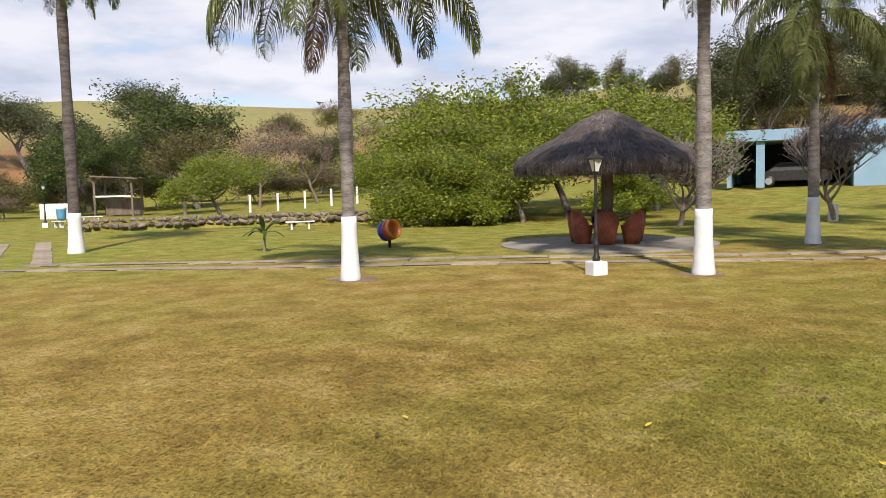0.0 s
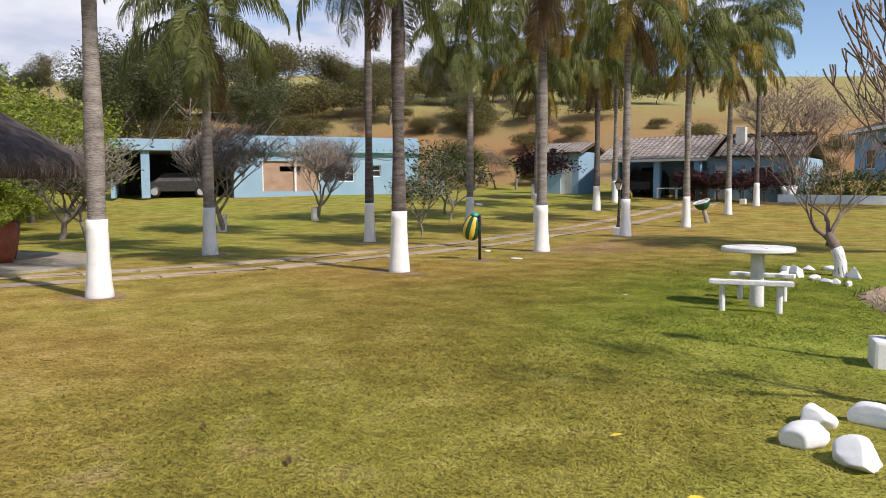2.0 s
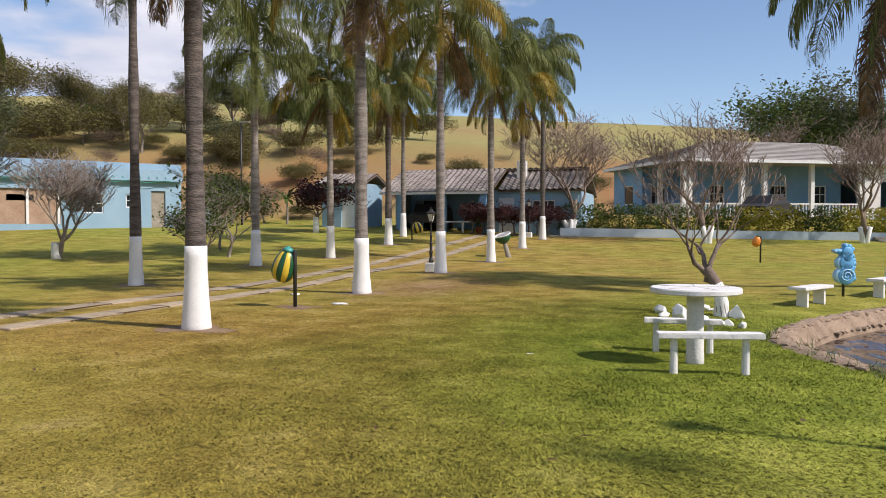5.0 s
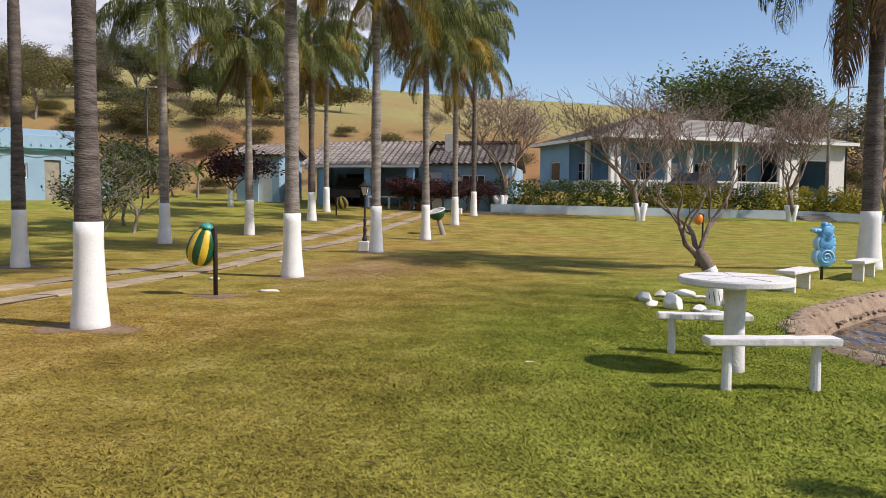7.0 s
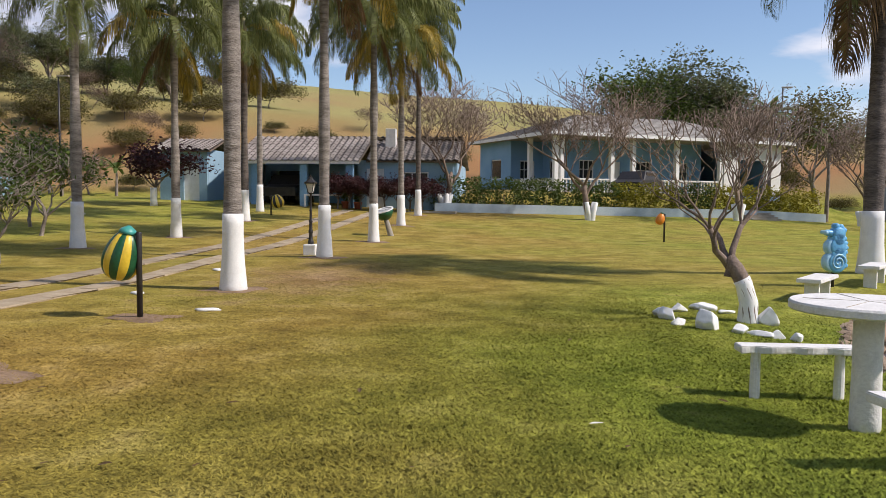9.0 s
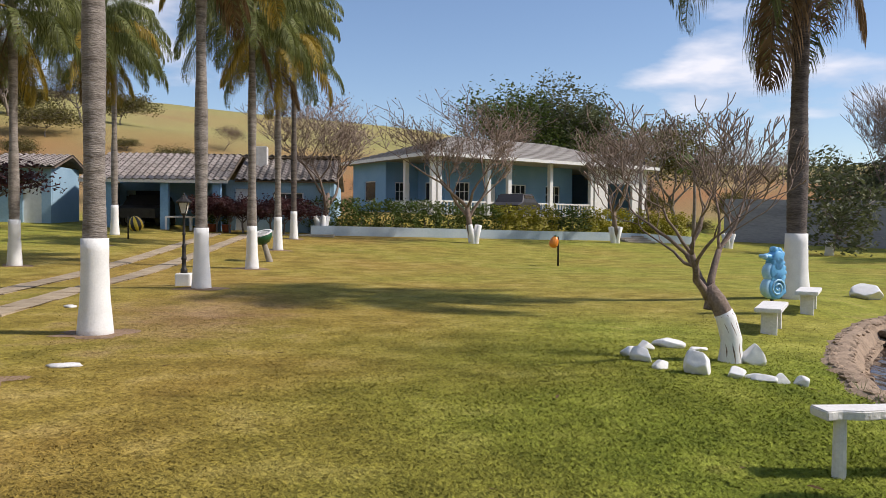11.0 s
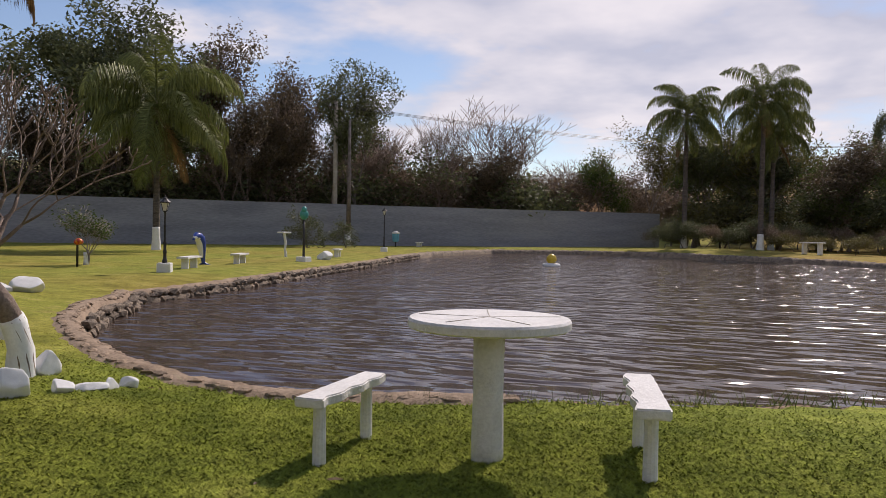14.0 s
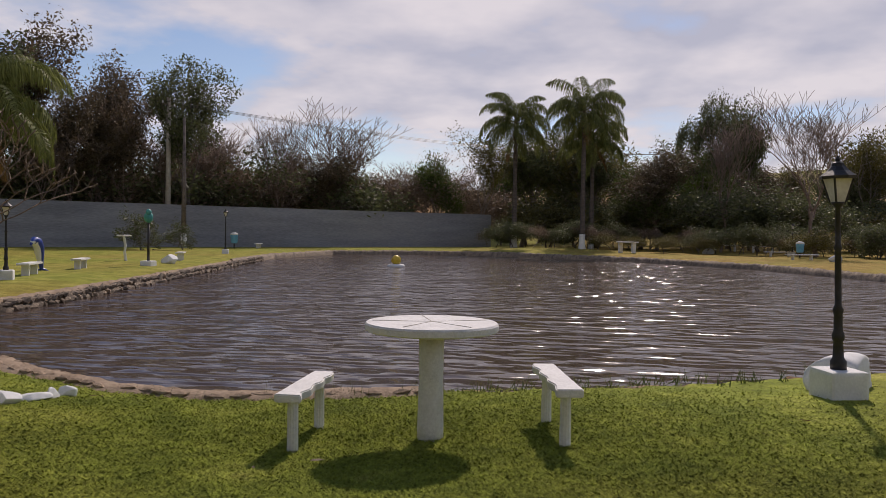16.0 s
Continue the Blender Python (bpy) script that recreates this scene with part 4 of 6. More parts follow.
road = thing("road", label="two narrow worn concrete wheel tracks across the lawn", kind="structure")
slab_me = []
for k in range(5):
    bm = box(0.46, 0.985, 0.10, 0, 0, -0.085, 0.012)
    sr = random.Random(k)
    for v in bm.verts:
        v.co += Vector((sr.uniform(-0.03, 0.03), sr.uniform(-0.008, 0.008), sr.uniform(-0.004, 0.004)))
    me = bpy.data.meshes.new("slab")
    bm.to_mesh(me)
    bm.free()
    me.materials.append(M["track"])
    slab_me.append(me)
slab_rng = random.Random(12)
for side in (-0.62, 0.62):
    for p, d in along(TRACK, 1.0):
        n = Vector((-d.y, d.x)) * side
        x, y = p.x + n.x, p.y + n.y
        slope = math.degrees(math.atan2(gz(x + d.x * 0.4, y + d.y * 0.4) - gz(x - d.x * 0.4, y - d.y * 0.4), 0.8))
        put("slab", slab_rng.choice(slab_me), road, m=pose(x, y, gz(x, y) + 0.012, 0, 0, math.degrees(math.atan2(d.y, d.x)) - 90) @ pose(0, 0, 0, slope, slab_rng.uniform(-1, 1), slab_rng.uniform(-1.5, 1.5)))


# ---- pond edge ----
def rock_mesh(seed, mat, sx=1.0, sy=1.0, sz=1.0, rough=0.22, sub=2):
    bm = bmesh.new()
    bmesh.ops.create_icosphere(bm, subdivisions=sub, radius=0.5)
    off = Vector((seed * 3.1, seed * 1.7, seed * 0.9))
    for v in bm.verts:
        n = v.co.normalized()
        v.co += n * (noise.noise(n * 1.6 + off) * rough * 1.4 + noise.noise(n * 4.2 + off) * rough * 0.45)
        v.co = Vector((v.co.x * sx, v.co.y * sy, max(v.co.z, -0.32) * sz))
    me = bpy.data.meshes.new("stone")
    bm.to_mesh(me)
    bm.free()
    me.materials.append(mat)
    me.polygons.foreach_set("use_smooth", [sub > 1] * len(me.polygons))
    return me


def boulder_mesh(seed, mat, sx, sy, sz):
    """A broken stone: a ball cut by planes, with slightly uneven faces."""
    rr = random.Random(seed)
    cuts = [(Vector((rr.gauss(0, 1), rr.gauss(0, 1), rr.gauss(0, 0.8))).normalized(), rr.uniform(0.27, 0.42)) for _ in range(11)]
    bm = bmesh.new()
    bmesh.ops.create_icosphere(bm, subdivisions=4, radius=0.52)
    for v in bm.verts:
        for n, d in cuts:
            over = v.co.dot(n) - d
            if over > 0:
                v.co -= n * over * 0.93
        v.co *= 1 + 0.03 * noise.noise(v.co * 7 + Vector((seed, 0, 0)))
        v.co = Vector((v.co.x * sx, v.co.y * sy, max(v.co.z, -0.32) * sz))
    me = bpy.data.meshes.new("rock")
    bm.to_mesh(me)
    bm.free()
    me.materials.append(mat)
    me.polygons.foreach_set("use_smooth", [True] * len(me.polygons))
    return me


STONES = [rock_mesh(k, M["rock"], 1.0, 0.7, 0.75, 0.25, 1) for k in range(8)]
edge = thing("pond_edge", label="rough dark stone edging of the pond", kind="structure")
er = random.Random(5)
NORTH = POND[8:16]
for p, d in along(NORTH, 0.22):
    if p.x > 36:
        continue
    for row in (0, 1):
        s = er.uniform(0.22, 0.33)
        n = Vector((-d.y, d.x))
        put("stone", er.choice(STONES), edge, m=pose(p.x - n.x * (0.10 + 0.05 * row) + er.uniform(-0.04, 0.04), p.y - n.y * (0.10 + 0.05 * row), -0.185 - 0.12 * row + er.uniform(-0.02, 0.02), er.uniform(-12, 12), er.uniform(-12, 12), math.degrees(math.atan2(d.y, d.x)) + er.uniform(-14, 14)) @ Matrix.Diagonal((s * 1.15, s, s * 0.8, 1)))


def rim_strip(name, pts, inner, outer, mat, label, seed, lift=0.02):
    bm = bmesh.new()
    prev = None
    rr = random.Random(seed)
    for p, d in along(pts, 0.18):
        n = Vector((-d.y, d.x))
        row = []
        for k in range(6):
            f = k / 5
            o = p + n * (-inner + (inner + outer) * f + rr.uniform(-0.05, 0.05))
            z = gz(o.x, o.y) + lift * math.sin(math.pi * min(1, f * 1.15)) + rr.uniform(0, 0.018) - (0.03 if k in (0, 5) else 0)
            row.append(bm.verts.new((o.x, o.y, z)))
        if prev:
            for k in range(5):
                bm.faces.new((prev[k], row[k], row[k + 1], prev[k + 1]))
        prev = row
    bmesh.ops.recalc_face_normals(bm, faces=bm.faces)
    return tagged(part(name, bm, mat, None, label, True), kind="structure")


rim_strip("pond_bank", [(3.55, 6.7)] + POND[3:12], 0.22, 0.40, M["bank"], "bare reddish soil bank of the pond", 3, 0.05)
rim_strip("pond_bank", POND[0:4], 0.2, 0.08, M["soil"], "bare reddish soil bank of the pond", 4, 0.03)
rim_strip("pond_bank", POND[11:16], 0.10, 0.16, M["bank"], "dry tan ledge above the stone edging", 8, 0.03)
# flat stones laid in rows along the curved bank
flat_stones = [rock_mesh(40 + k, M["bank"], 1.0, 0.55, 0.28, 0.16, 1) for k in range(5)]
for p, d in along([(3.55, 6.7)] + POND[3:12], 0.20):
    for row in (0, 1, 2):
        o = p + Vector((-d.y, d.x)) * (-0.06 + 0.15 * row)
        put("stone", er.choice(flat_stones), edge, m=pose(o.x + er.uniform(-0.03, 0.03), o.y + er.uniform(-0.03, 0.03), gz(o.x, o.y) + 0.022, er.uniform(-6, 6), er.uniform(-6, 6), math.degrees(math.atan2(d.y, d.x)) + er.uniform(-12, 12)) @ Matrix.Diagonal((0.22, 0.22, 0.22, 1)))
# far bank of the pond: low concrete kerb
rim_strip("pond_kerb", POND[14:24], 0.25, 0.25, M["rock"], "dark stone kerb of the far bank", 6, 0.10)

# small west pond with its stone wall
west_edge = thing("pond_wall", label="low dark stone wall round the small pond", kind="structure")
for p, d in along(POND_WEST[3:] + POND_WEST[:1], 0.42):
    if p.x > -32.5:
        continue
    for row in (0, 1):
        s = er.uniform(0.42, 0.58)
        put("stone", er.choice(STONES), west_edge, m=pose(p.x + er.uniform(-0.06, 0.06), p.y, 0.06 + 0.26 * row + er.uniform(-0.03, 0.03), er.uniform(-20, 20), er.uniform(-20, 20), math.degrees(math.atan2(d.y, d.x)) + er.uniform(-20, 20)) @ Matrix.Diagonal((s, s, s * 0.8, 1)))


# ---- garden furniture ----
def wavy_slab(lx, ly, h, z, seed, amp=0.008):
    bm = bmesh.new()
    n = 24
    rr = random.Random(seed)
    top, bot = [], []
    for s in (-1, 1):
        for i in range(n + 1):
            x = -lx / 2 + lx * i / n
            y = s * (ly / 2 + (amp * math.sin(i * 0.9 + seed) if s * (1 if seed % 2 else -1) > 0 else 0) + rr.uniform(-amp, amp) * 0.25)
            zz = z
            top.append(bm.verts.new((x, y, zz + h)))
            bot.append(bm.verts.new((x, y, zz)))
    m = n + 1
    for i in range(n):
        bm.faces.new((top[i], top[i + 1], top[m + i + 1], top[m + i]))
        bm.faces.new((bot[i], bot[m + i], bot[m + i + 1], bot[i + 1]))
        bm.faces.new((bot[i], bot[i + 1], top[i + 1], top[i]))
        bm.faces.new((bot[m + i], top[m + i], top[m + i + 1], bot[m + i + 1]))
    bm.faces.new((bot[0], top[0], top[m], bot[m]))
    bm.faces.new((bot[n], bot[m + n], top[m + n], top[n]))
    bmesh.ops.recalc_face_normals(bm, faces=bm.faces)
    bmesh.ops.bevel(bm, geom=[e for e in bm.edges if e.is_boundary is False and e.calc_face_angle(0) > 1.0], offset=0.008, segments=2, affect="EDGES")
    return bm


def garden_bench(x, y, turn, length=1.10, width=0.24, height=0.375, gap=0.66, round_legs=True, label="white concrete garden bench on round legs", group="garden benches", seed=1):
    root = thing("bench", pose(x, y, gz(x, y), 0, 0, turn), label, "bench", group)
    part("seat", wavy_slab(length, width, 0.055, height - 0.055, seed, 0.011 if round_legs else 0.003), M["white_dirty"], root)
    for s in (-1, 1):
        if round_legs:
            bm = lathe([(0.040, -0.08), (0.038, 0.05), (0.035, height - 0.05)], 12)
            bmesh.ops.translate(bm, vec=(s * gap / 2, 0, 0), verts=bm.verts)
        else:
            bm = box(0.07, width * 0.6, height, s * gap / 2, 0, -0.05, 0.01)
        part("leg", bm, M["white_dirty"], root, smooth=False)
    return root


garden_bench(1.81, 5.39, 12, length=0.98, width=0.168, height=0.405, seed=1)
garden_bench(1.565, 7.105, 1, length=0.87, width=0.168, height=0.405, gap=0.60, seed=2)
table = thing("table", pose(1.69, 6.25, gz(1.69, 6.25)), "round white concrete garden table on a thick column", "table")
bm = lathe([(0.45, 0.755), (0.465, 0.765), (0.465, 0.802), (0.455, 0.815), (0.02, 0.818)], 48)
part("tabletop", bm, M["white_dirty"], table, "chipped round concrete top", False)
part("column", lathe([(0.095, -0.1), (0.092, 0.1), (0.086, 0.4), (0.09, 0.757)], 20), M["white_dirty"], table, smooth=True)
for i, (ang, length) in enumerate(((20, 0.41), (95, 0.42), (160, 0.38), (230, 0.40), (300, 0.42))):
    a = radians(ang)
    bm = box(length, 0.004, 0.003, length / 2 * math.cos(a), length / 2 * math.sin(a), 0.8165, rz=ang)
    part("crack", bm, M["concrete"], table, "thin grey crack in the top")
LAWN_BENCHES = [(3.71, 12.66, 58, 1.1), (5.3, 14.6, 57, 1.05), (15.7, 19.75, 20, 1.2), (19.4, 20.7, 20, 1.2), (27.0, 21.2, 20, 1.0), (48.0, 26.3, 10, 1.3),
                (-26.2, -4.4, 95, 1.15), (-25.2, -0.7, 95, 1.0), (-44.0, -16.0, 100, 1.3), (-36.8, -16.0, 40, 0.9), (52.0, -9.0, 110, 2.2), (45.5, -8.6, 115, 2.2)]
for i, (x, y, turn, length) in enumerate(LAWN_BENCHES):
    garden_bench(x, y, turn, length, 0.32, 0.34, length * 0.6, False, "white concrete slab bench on the lawn", "slab benches", i + 4)


def lamp_post(x, y, height=2.0, lean=0.0, turn=20, block=0.28, wide=0.35, label="black iron lamp post with lantern on a white block"):
    z = gz(x, y)
    root = thing("lamp_post", pose(x, y, z, 0, 0, turn), label, "lamp post", "garden lamp posts")
    part("base_block", box(wide, wide, block + 0.02, 0, 0, -0.06, 0.03), M["white"], root, "whitewashed concrete block")
    hb = height - 0.36
    prof = [(0.085, block - 0.05), (0.085, block + 0.03), (0.06, block + 0.06), (0.05, block + 0.20), (0.066, block + 0.22), (0.066, block + 0.26), (0.048, block + 0.30), (0.046, block + 0.44), (0.060, block + 0.47), (0.036, block + 0.52),
            (0.034, hb - 0.42), (0.046, hb - 0.40), (0.030, hb - 0.36), (0.028, hb - 0.05), (0.06, hb - 0.02), (0.07, hb)]
    tilt = pose(0, 0, 0, lean, 0, 0)
    bm = lathe([(r * 0.78, z_) for r, z_ in prof], 14)
    post = part("post", bm, M["black"], root, smooth=True, m=tilt)
    bm = bmesh.new()
    r0, r1, z0, z1 = 0.062, 0.125, hb, hb + 0.21
    for k in range(4):
        a0, a1 = radians(45 + 90 * k), radians(135 + 90 * k)
        pane = [Vector((r * math.cos(a), r * math.sin(a), zz)) for r, a, zz in ((r0, a0, z0), (r0, a1, z0), (r1, a1, z1), (r1, a0, z1))]
        bm.faces.new([bm.verts.new(v * 1.0) for v in pane])
    bmesh.ops.remove_doubles(bm, verts=bm.verts, dist=0.0005)
    part("lantern_glass", bm, M["glass"], post, "milky lantern panes")
    FV, FF = [], []
    for k in range(4):
        a = radians(45 + 90 * k)
        tube(FV, FF, [Vector((r0 * math.cos(a), r0 * math.sin(a), z0)), Vector((r1 * math.cos(a), r1 * math.sin(a), z1))], [0.010, 0.010], 5)
    put("lantern_frame", mesh_of("lantern_frame", FV, FF, M["black"]), post)
    bm = lathe([(0.145, z1 - 0.01), (0.15, z1 + 0.015), (0.09, z1 + 0.06), (0.055, z1 + 0.10), (0.05, z1 + 0.125), (0.02, z1 + 0.14), (0.022, z1 + 0.16), (0.004, z1 + 0.19)], 8)
    part("lantern_cap", bm, M["black"], post, smooth=False)
    return root


for x, y, h, ln, tn in ((-6.89, 0.02, 2.15, 0, 10), (3.56, 2.97, 2.05, -1.8, 15), (13.75, 18.95, 1.95, 0, 30), (35.8, 23.2, 2.35, 0, 20), (-5.15, 18.3, 1.75, 0, 0), (54.5, -10.5, 2.3, 0, 0), (-27.0, 1.6, 2.0, 0, 0), (-5.8, 36.0, 1.9, 0, 0), (-37.5, -16.8, 2.3, 0, 0)):
    lamp_post(x, y, h, ln, tn, wide=0.35 if x > 3 else 0.29)

WHITE_ROCKS = [(1.55, 9.76, 0.44, 0.9, 1.0), (1.83, 9.63, 0.30, 1.3, 0.6), (2.02, 9.55, 0.28, 1.5, 0.5), (2.19, 9.51, 0.22, 1.2, 0.7), (2.37, 9.49, 0.24, 1.3, 0.6), (2.33, 10.36, 0.40, 1.0, 0.95),
               (1.30, 10.03, 0.28, 1.2, 0.6), (1.24, 10.42, 0.34, 1.2, 0.8), (1.20, 10.72, 0.28, 1.2, 0.6), (1.50, 11.10, 0.34, 1.3, 0.5), (1.82, 11.30, 0.38, 1.6, 0.5), (2.04, 10.97, 0.24, 1.3, 0.4),
               (3.30, 0.80, 0.36, 1.5, 0.55), (3.62, 1.02, 0.34, 1.4, 0.6), (3.34, 0.33, 0.32, 1.3, 0.7), (3.62, 0.14, 0.40, 1.4, 0.55), (4.02, 0.0, 0.34, 1.3, 0.6), (3.95, 1.25, 0.34, 1.3, 0.6),
               (4.4, 2.1, 0.36, 1.3, 0.7), (4.5, 0.35, 0.36, 1.3, 0.7), (7.45, 16.45, 0.72, 1.3, 0.6), (24.4, 20.3, 0.75, 1.2, 0.7), (56.4, -5.2, 1.1, 1.2, 0.7), (43.2, -9.7, 0.9, 1.3, 0.6), (-16.6, 28.4, 0.5, 1.6, 0.3)]
for i, (x, y, s, ax, az) in enumerate(WHITE_ROCKS):
    s *= 0.8 if i > 11 else 0.68
    me = boulder_mesh(20 + i, M["white"], ax, 0.9, az * 1.25)
    put("rock", me, None, "whitewashed rounded rock on the grass", pose(x, y, gz(x, y) + 0.22 * s * az, 0, 0, i * 67) @ Matrix.Diagonal((s, s, s, 1)), "rock", "whitewashed rocks")
put("rock", boulder_mesh(77, M["white"], 1.5, 0.8, 0.6), None, "long low whitewashed boulder beside the lamp post", pose(4.18, 2.72, gz(4.18, 2.72) + 0.10, 0, 0, -38) @ Matrix.Diagonal((0.75, 0.75, 0.75, 1)), "rock", "whitewashed rocks")


# ---- thatched shelter ----
HUT = (-13.1, 3.0)
hut = thing("thatched_shelter", pose(HUT[0], HUT[1], gz(*HUT)), "round thatched shelter with grey straw roof on a paved disc", "shelter")
part("paving", lathe([(2.75, -0.12), (2.75, 0.035), (2.70, 0.05), (0.3, 0.055)], 48), M["concrete"], hut, "round grey concrete floor")
part("post", lathe([(0.16, 0.0), (0.15, 1.2), (0.15, 2.6)], 14), M["wood"], hut, smooth=True)
R, E0, TOP = 2.35, 1.83, 3.42
prof = [(0.25, E0 + 0.55), (R * 0.55, E0 + 0.22), (R - 0.15, E0 - 0.02), (R, E0), (R + 0.02, E0 + 0.22), (R - 0.12, E0 + 0.42), (R * 0.78, E0 + 0.66), (R * 0.55, E0 + 0.96), (R * 0.30, E0 + 1.32), (R * 0.13, E0 + 1.52), (0.05, TOP)]
bm = lathe(prof, 64)
for v in bm.verts:
    k = 0.035 * noise.noise(Vector((v.co.x * 3, v.co.y * 3, v.co.z * 1.5))) + 0.02 * noise.noise(v.co * 9)
    v.co += Vector((v.co.x, v.co.y, 0.6)) * k
part("roof", bm, M["thatch"], hut, "weathered grey-brown thatch", True)
# loose straw ends along the eave and over the roof
V, F = [], []
tr = random.Random(3)
for i in range(5200):
    a = tr.uniform(0, 2 * math.pi)
    k = tr.random() ** 0.6
    if i % 3 == 0:
        r0, z0 = R + 0.015, E0 + tr.uniform(0.02, 0.30)
        r1, z1 = R + tr.uniform(-0.06, 0.05), E0 - tr.uniform(0.02, 0.16)
    else:
        j = tr.uniform(4, 9.9)
        i0 = int(j)
        f = j - i0
        r0 = prof[i0][0] * (1 - f) + prof[i0 + 1][0] * f
        z0 = prof[i0][1] * (1 - f) + prof[i0 + 1][1] * f
        r1, z1 = r0 + 0.20, z0 - 0.20 * (TOP - E0) / R + 0.02
        r0, z0 = r0 + 0.01, z0 + 0.02
    da = tr.uniform(-0.03, 0.03) / max(r0, 0.3)
    wv = 0.010
    n = len(V)
    c, s_ = math.cos(a), math.sin(a)
    c1, s1 = math.cos(a + da), math.sin(a + da)
    V.extend([(r0 * c - s_ * wv, r0 * s_ + c * wv, z0), (r0 * c + s_ * wv, r0 * s_ - c * wv, z0), (r1 * c1, r1 * s1, z1)])
    F.append((n, n + 1, n + 2))
M["straw"] = material("loose_straw", (0.05, 0.04, 0.036), (0.24, 0.20, 0.18), 0.95, 3, 20, 0.0, random_by="island", spread=0.5)
tagged(put("straw", mesh_of("straw", V, F, M["straw"]), hut), kind="stuff")
V, F = [], []
for k in range(14):
    a = 2 * math.pi * k / 14
    tube(V, F, [Vector((0.1 * math.cos(a), 0.1 * math.sin(a), TOP - 0.5)), Vector(((R - 0.1) * math.cos(a), (R - 0.1) * math.sin(a), E0 + 0.10))], [0.035, 0.03], 6)
put("rafters", mesh_of("rafters", V, F, M["wood"]), hut)
shelter_table = thing("table", pose(HUT[0], HUT[1], gz(*HUT) + 0.055), "round dark wooden table round the shelter's post", "table")
part("tabletop", lathe([(0.17, 0.70), (0.62, 0.70), (0.63, 0.73), (0.62, 0.75), (0.17, 0.75)], 28), M["wood"], shelter_table)
part("column", lathe([(0.22, 0.0), (0.19, 0.35), (0.22, 0.70)], 14), M["wood"], shelter_table, smooth=True)
for ang in (-75, -25, 25, 95, 165, 225):
    a = radians(ang)
    x, y = HUT[0] + 0.80 * math.cos(a), HUT[1] + 0.80 * math.sin(a)
    seat = thing("garden_chair", pose(x, y, gz(*HUT) + 0.055, 0, 0, ang) @ Matrix.Diagonal((1.0, 1.0, 1.02, 1)), "terracotta-red barrel chair under the thatched shelter", "chair", "barrel chairs")
    bm = bmesh.new()
    n = 20
    rows = []
    for z, r in ((0.0, 0.19), (0.22, 0.235), (0.44, 0.275)):
        rows.append([bm.verts.new((r * math.cos(2 * math.pi * k / n), r * math.sin(2 * math.pi * k / n), z)) for k in range(n)])
    rows.append([bm.verts.new((0.30 * math.cos(2 * math.pi * k / n), 0.30 * math.sin(2 * math.pi * k / n), 0.46 + 0.36 * max(0.0, math.cos(2 * math.pi * k / n)) ** 0.6)) for k in range(n)])
    rows.append([bm.verts.new((0.265 * math.cos(2 * math.pi * k / n), 0.265 * math.sin(2 * math.pi * k / n), 0.46 + 0.355 * max(0.0, math.cos(2 * math.pi * k / n)) ** 0.6)) for k in range(n)])
    rows.append([bm.verts.new((0.235 * math.cos(2 * math.pi * k / n), 0.235 * math.sin(2 * math.pi * k / n), 0.42)) for k in range(n)])
    for a_, b_ in zip(rows, rows[1:]):
        for k in range(n):
            bm.faces.new((a_[k], a_[(k + 1) % n], b_[(k + 1) % n], b_[k]))
    bm.faces.new(rows[0][::-1])
    part("body", bm, M["clay"], seat, smooth=True)
    part("seat", lathe([(0.238, 0.40), (0.24, 0.425), (0.22, 0.44), (0.02, 0.445)], 20), M["clay"], seat, smooth=True)


# ---- painted figures on posts ----
def post_mesh(h, r=0.032):
    return lathe([(r, -0.15), (r, h - 0.01), (r * 0.9, h)], 10)


def striped_fruit(x, y, turn, tall, wide, height, c1, c2, label, tip=None, stripes=12):
    root = thing("fruit_sculpture", pose(x, y, gz(x, y), 0, 0, turn), label, "sculpture", "painted fruit figures")
    part("post", post_mesh(height + tall * 0.45), M["black"], root, smooth=True)
    for which, mat in ((0, c1), (1, c2)):
        bm = bmesh.new()
        for k in range(stripes):
            if k % 2 != which:
                continue
            cols = []
            for j in range(4):
                a = 2 * math.pi * (k + j / 3) / stripes
                col = []
                for i in range(13):
                    t = math.pi * i / 12
                    r = wide / 2 * math.sin(t) ** 0.85 * (1 + 0.05 * math.sin(math.pi * j / 3)) * (1 + 0.18 * math.cos(t))
                    col.append(bm.verts.new((r * math.cos(a), r * math.sin(a), -tall / 2 * math.cos(t))))
                cols.append(col)
            for a_, b_ in zip(cols, cols[1:]):
                for i in range(12):
                    bm.faces.new((a_[i], b_[i], b_[i + 1], a_[i + 1]))
        bmesh.ops.remove_doubles(bm, verts=bm.verts, dist=0.0004)
        bmesh.ops.recalc_face_normals(bm, faces=bm.faces)
        bmesh.ops.transform(bm, matrix=pose(-wide * 0.52, 0, height, 0, 16, 0), verts=bm.verts)
        part("stripe" if which else "fruit", bm, mat, root, smooth=True)
    if tip:
        bm = lathe([(wide * 0.26, 0), (wide * 0.20, tall * 0.07), (wide * 0.05, tall * 0.14)], 12)
        bmesh.ops.transform(bm, matrix=pose(-wide * 0.52, 0, height, 0, 16, 0) @ pose(0, 0, tall * 0.45), verts=bm.verts)
        part("stalk_cap", bm, tip, root, smooth=True)


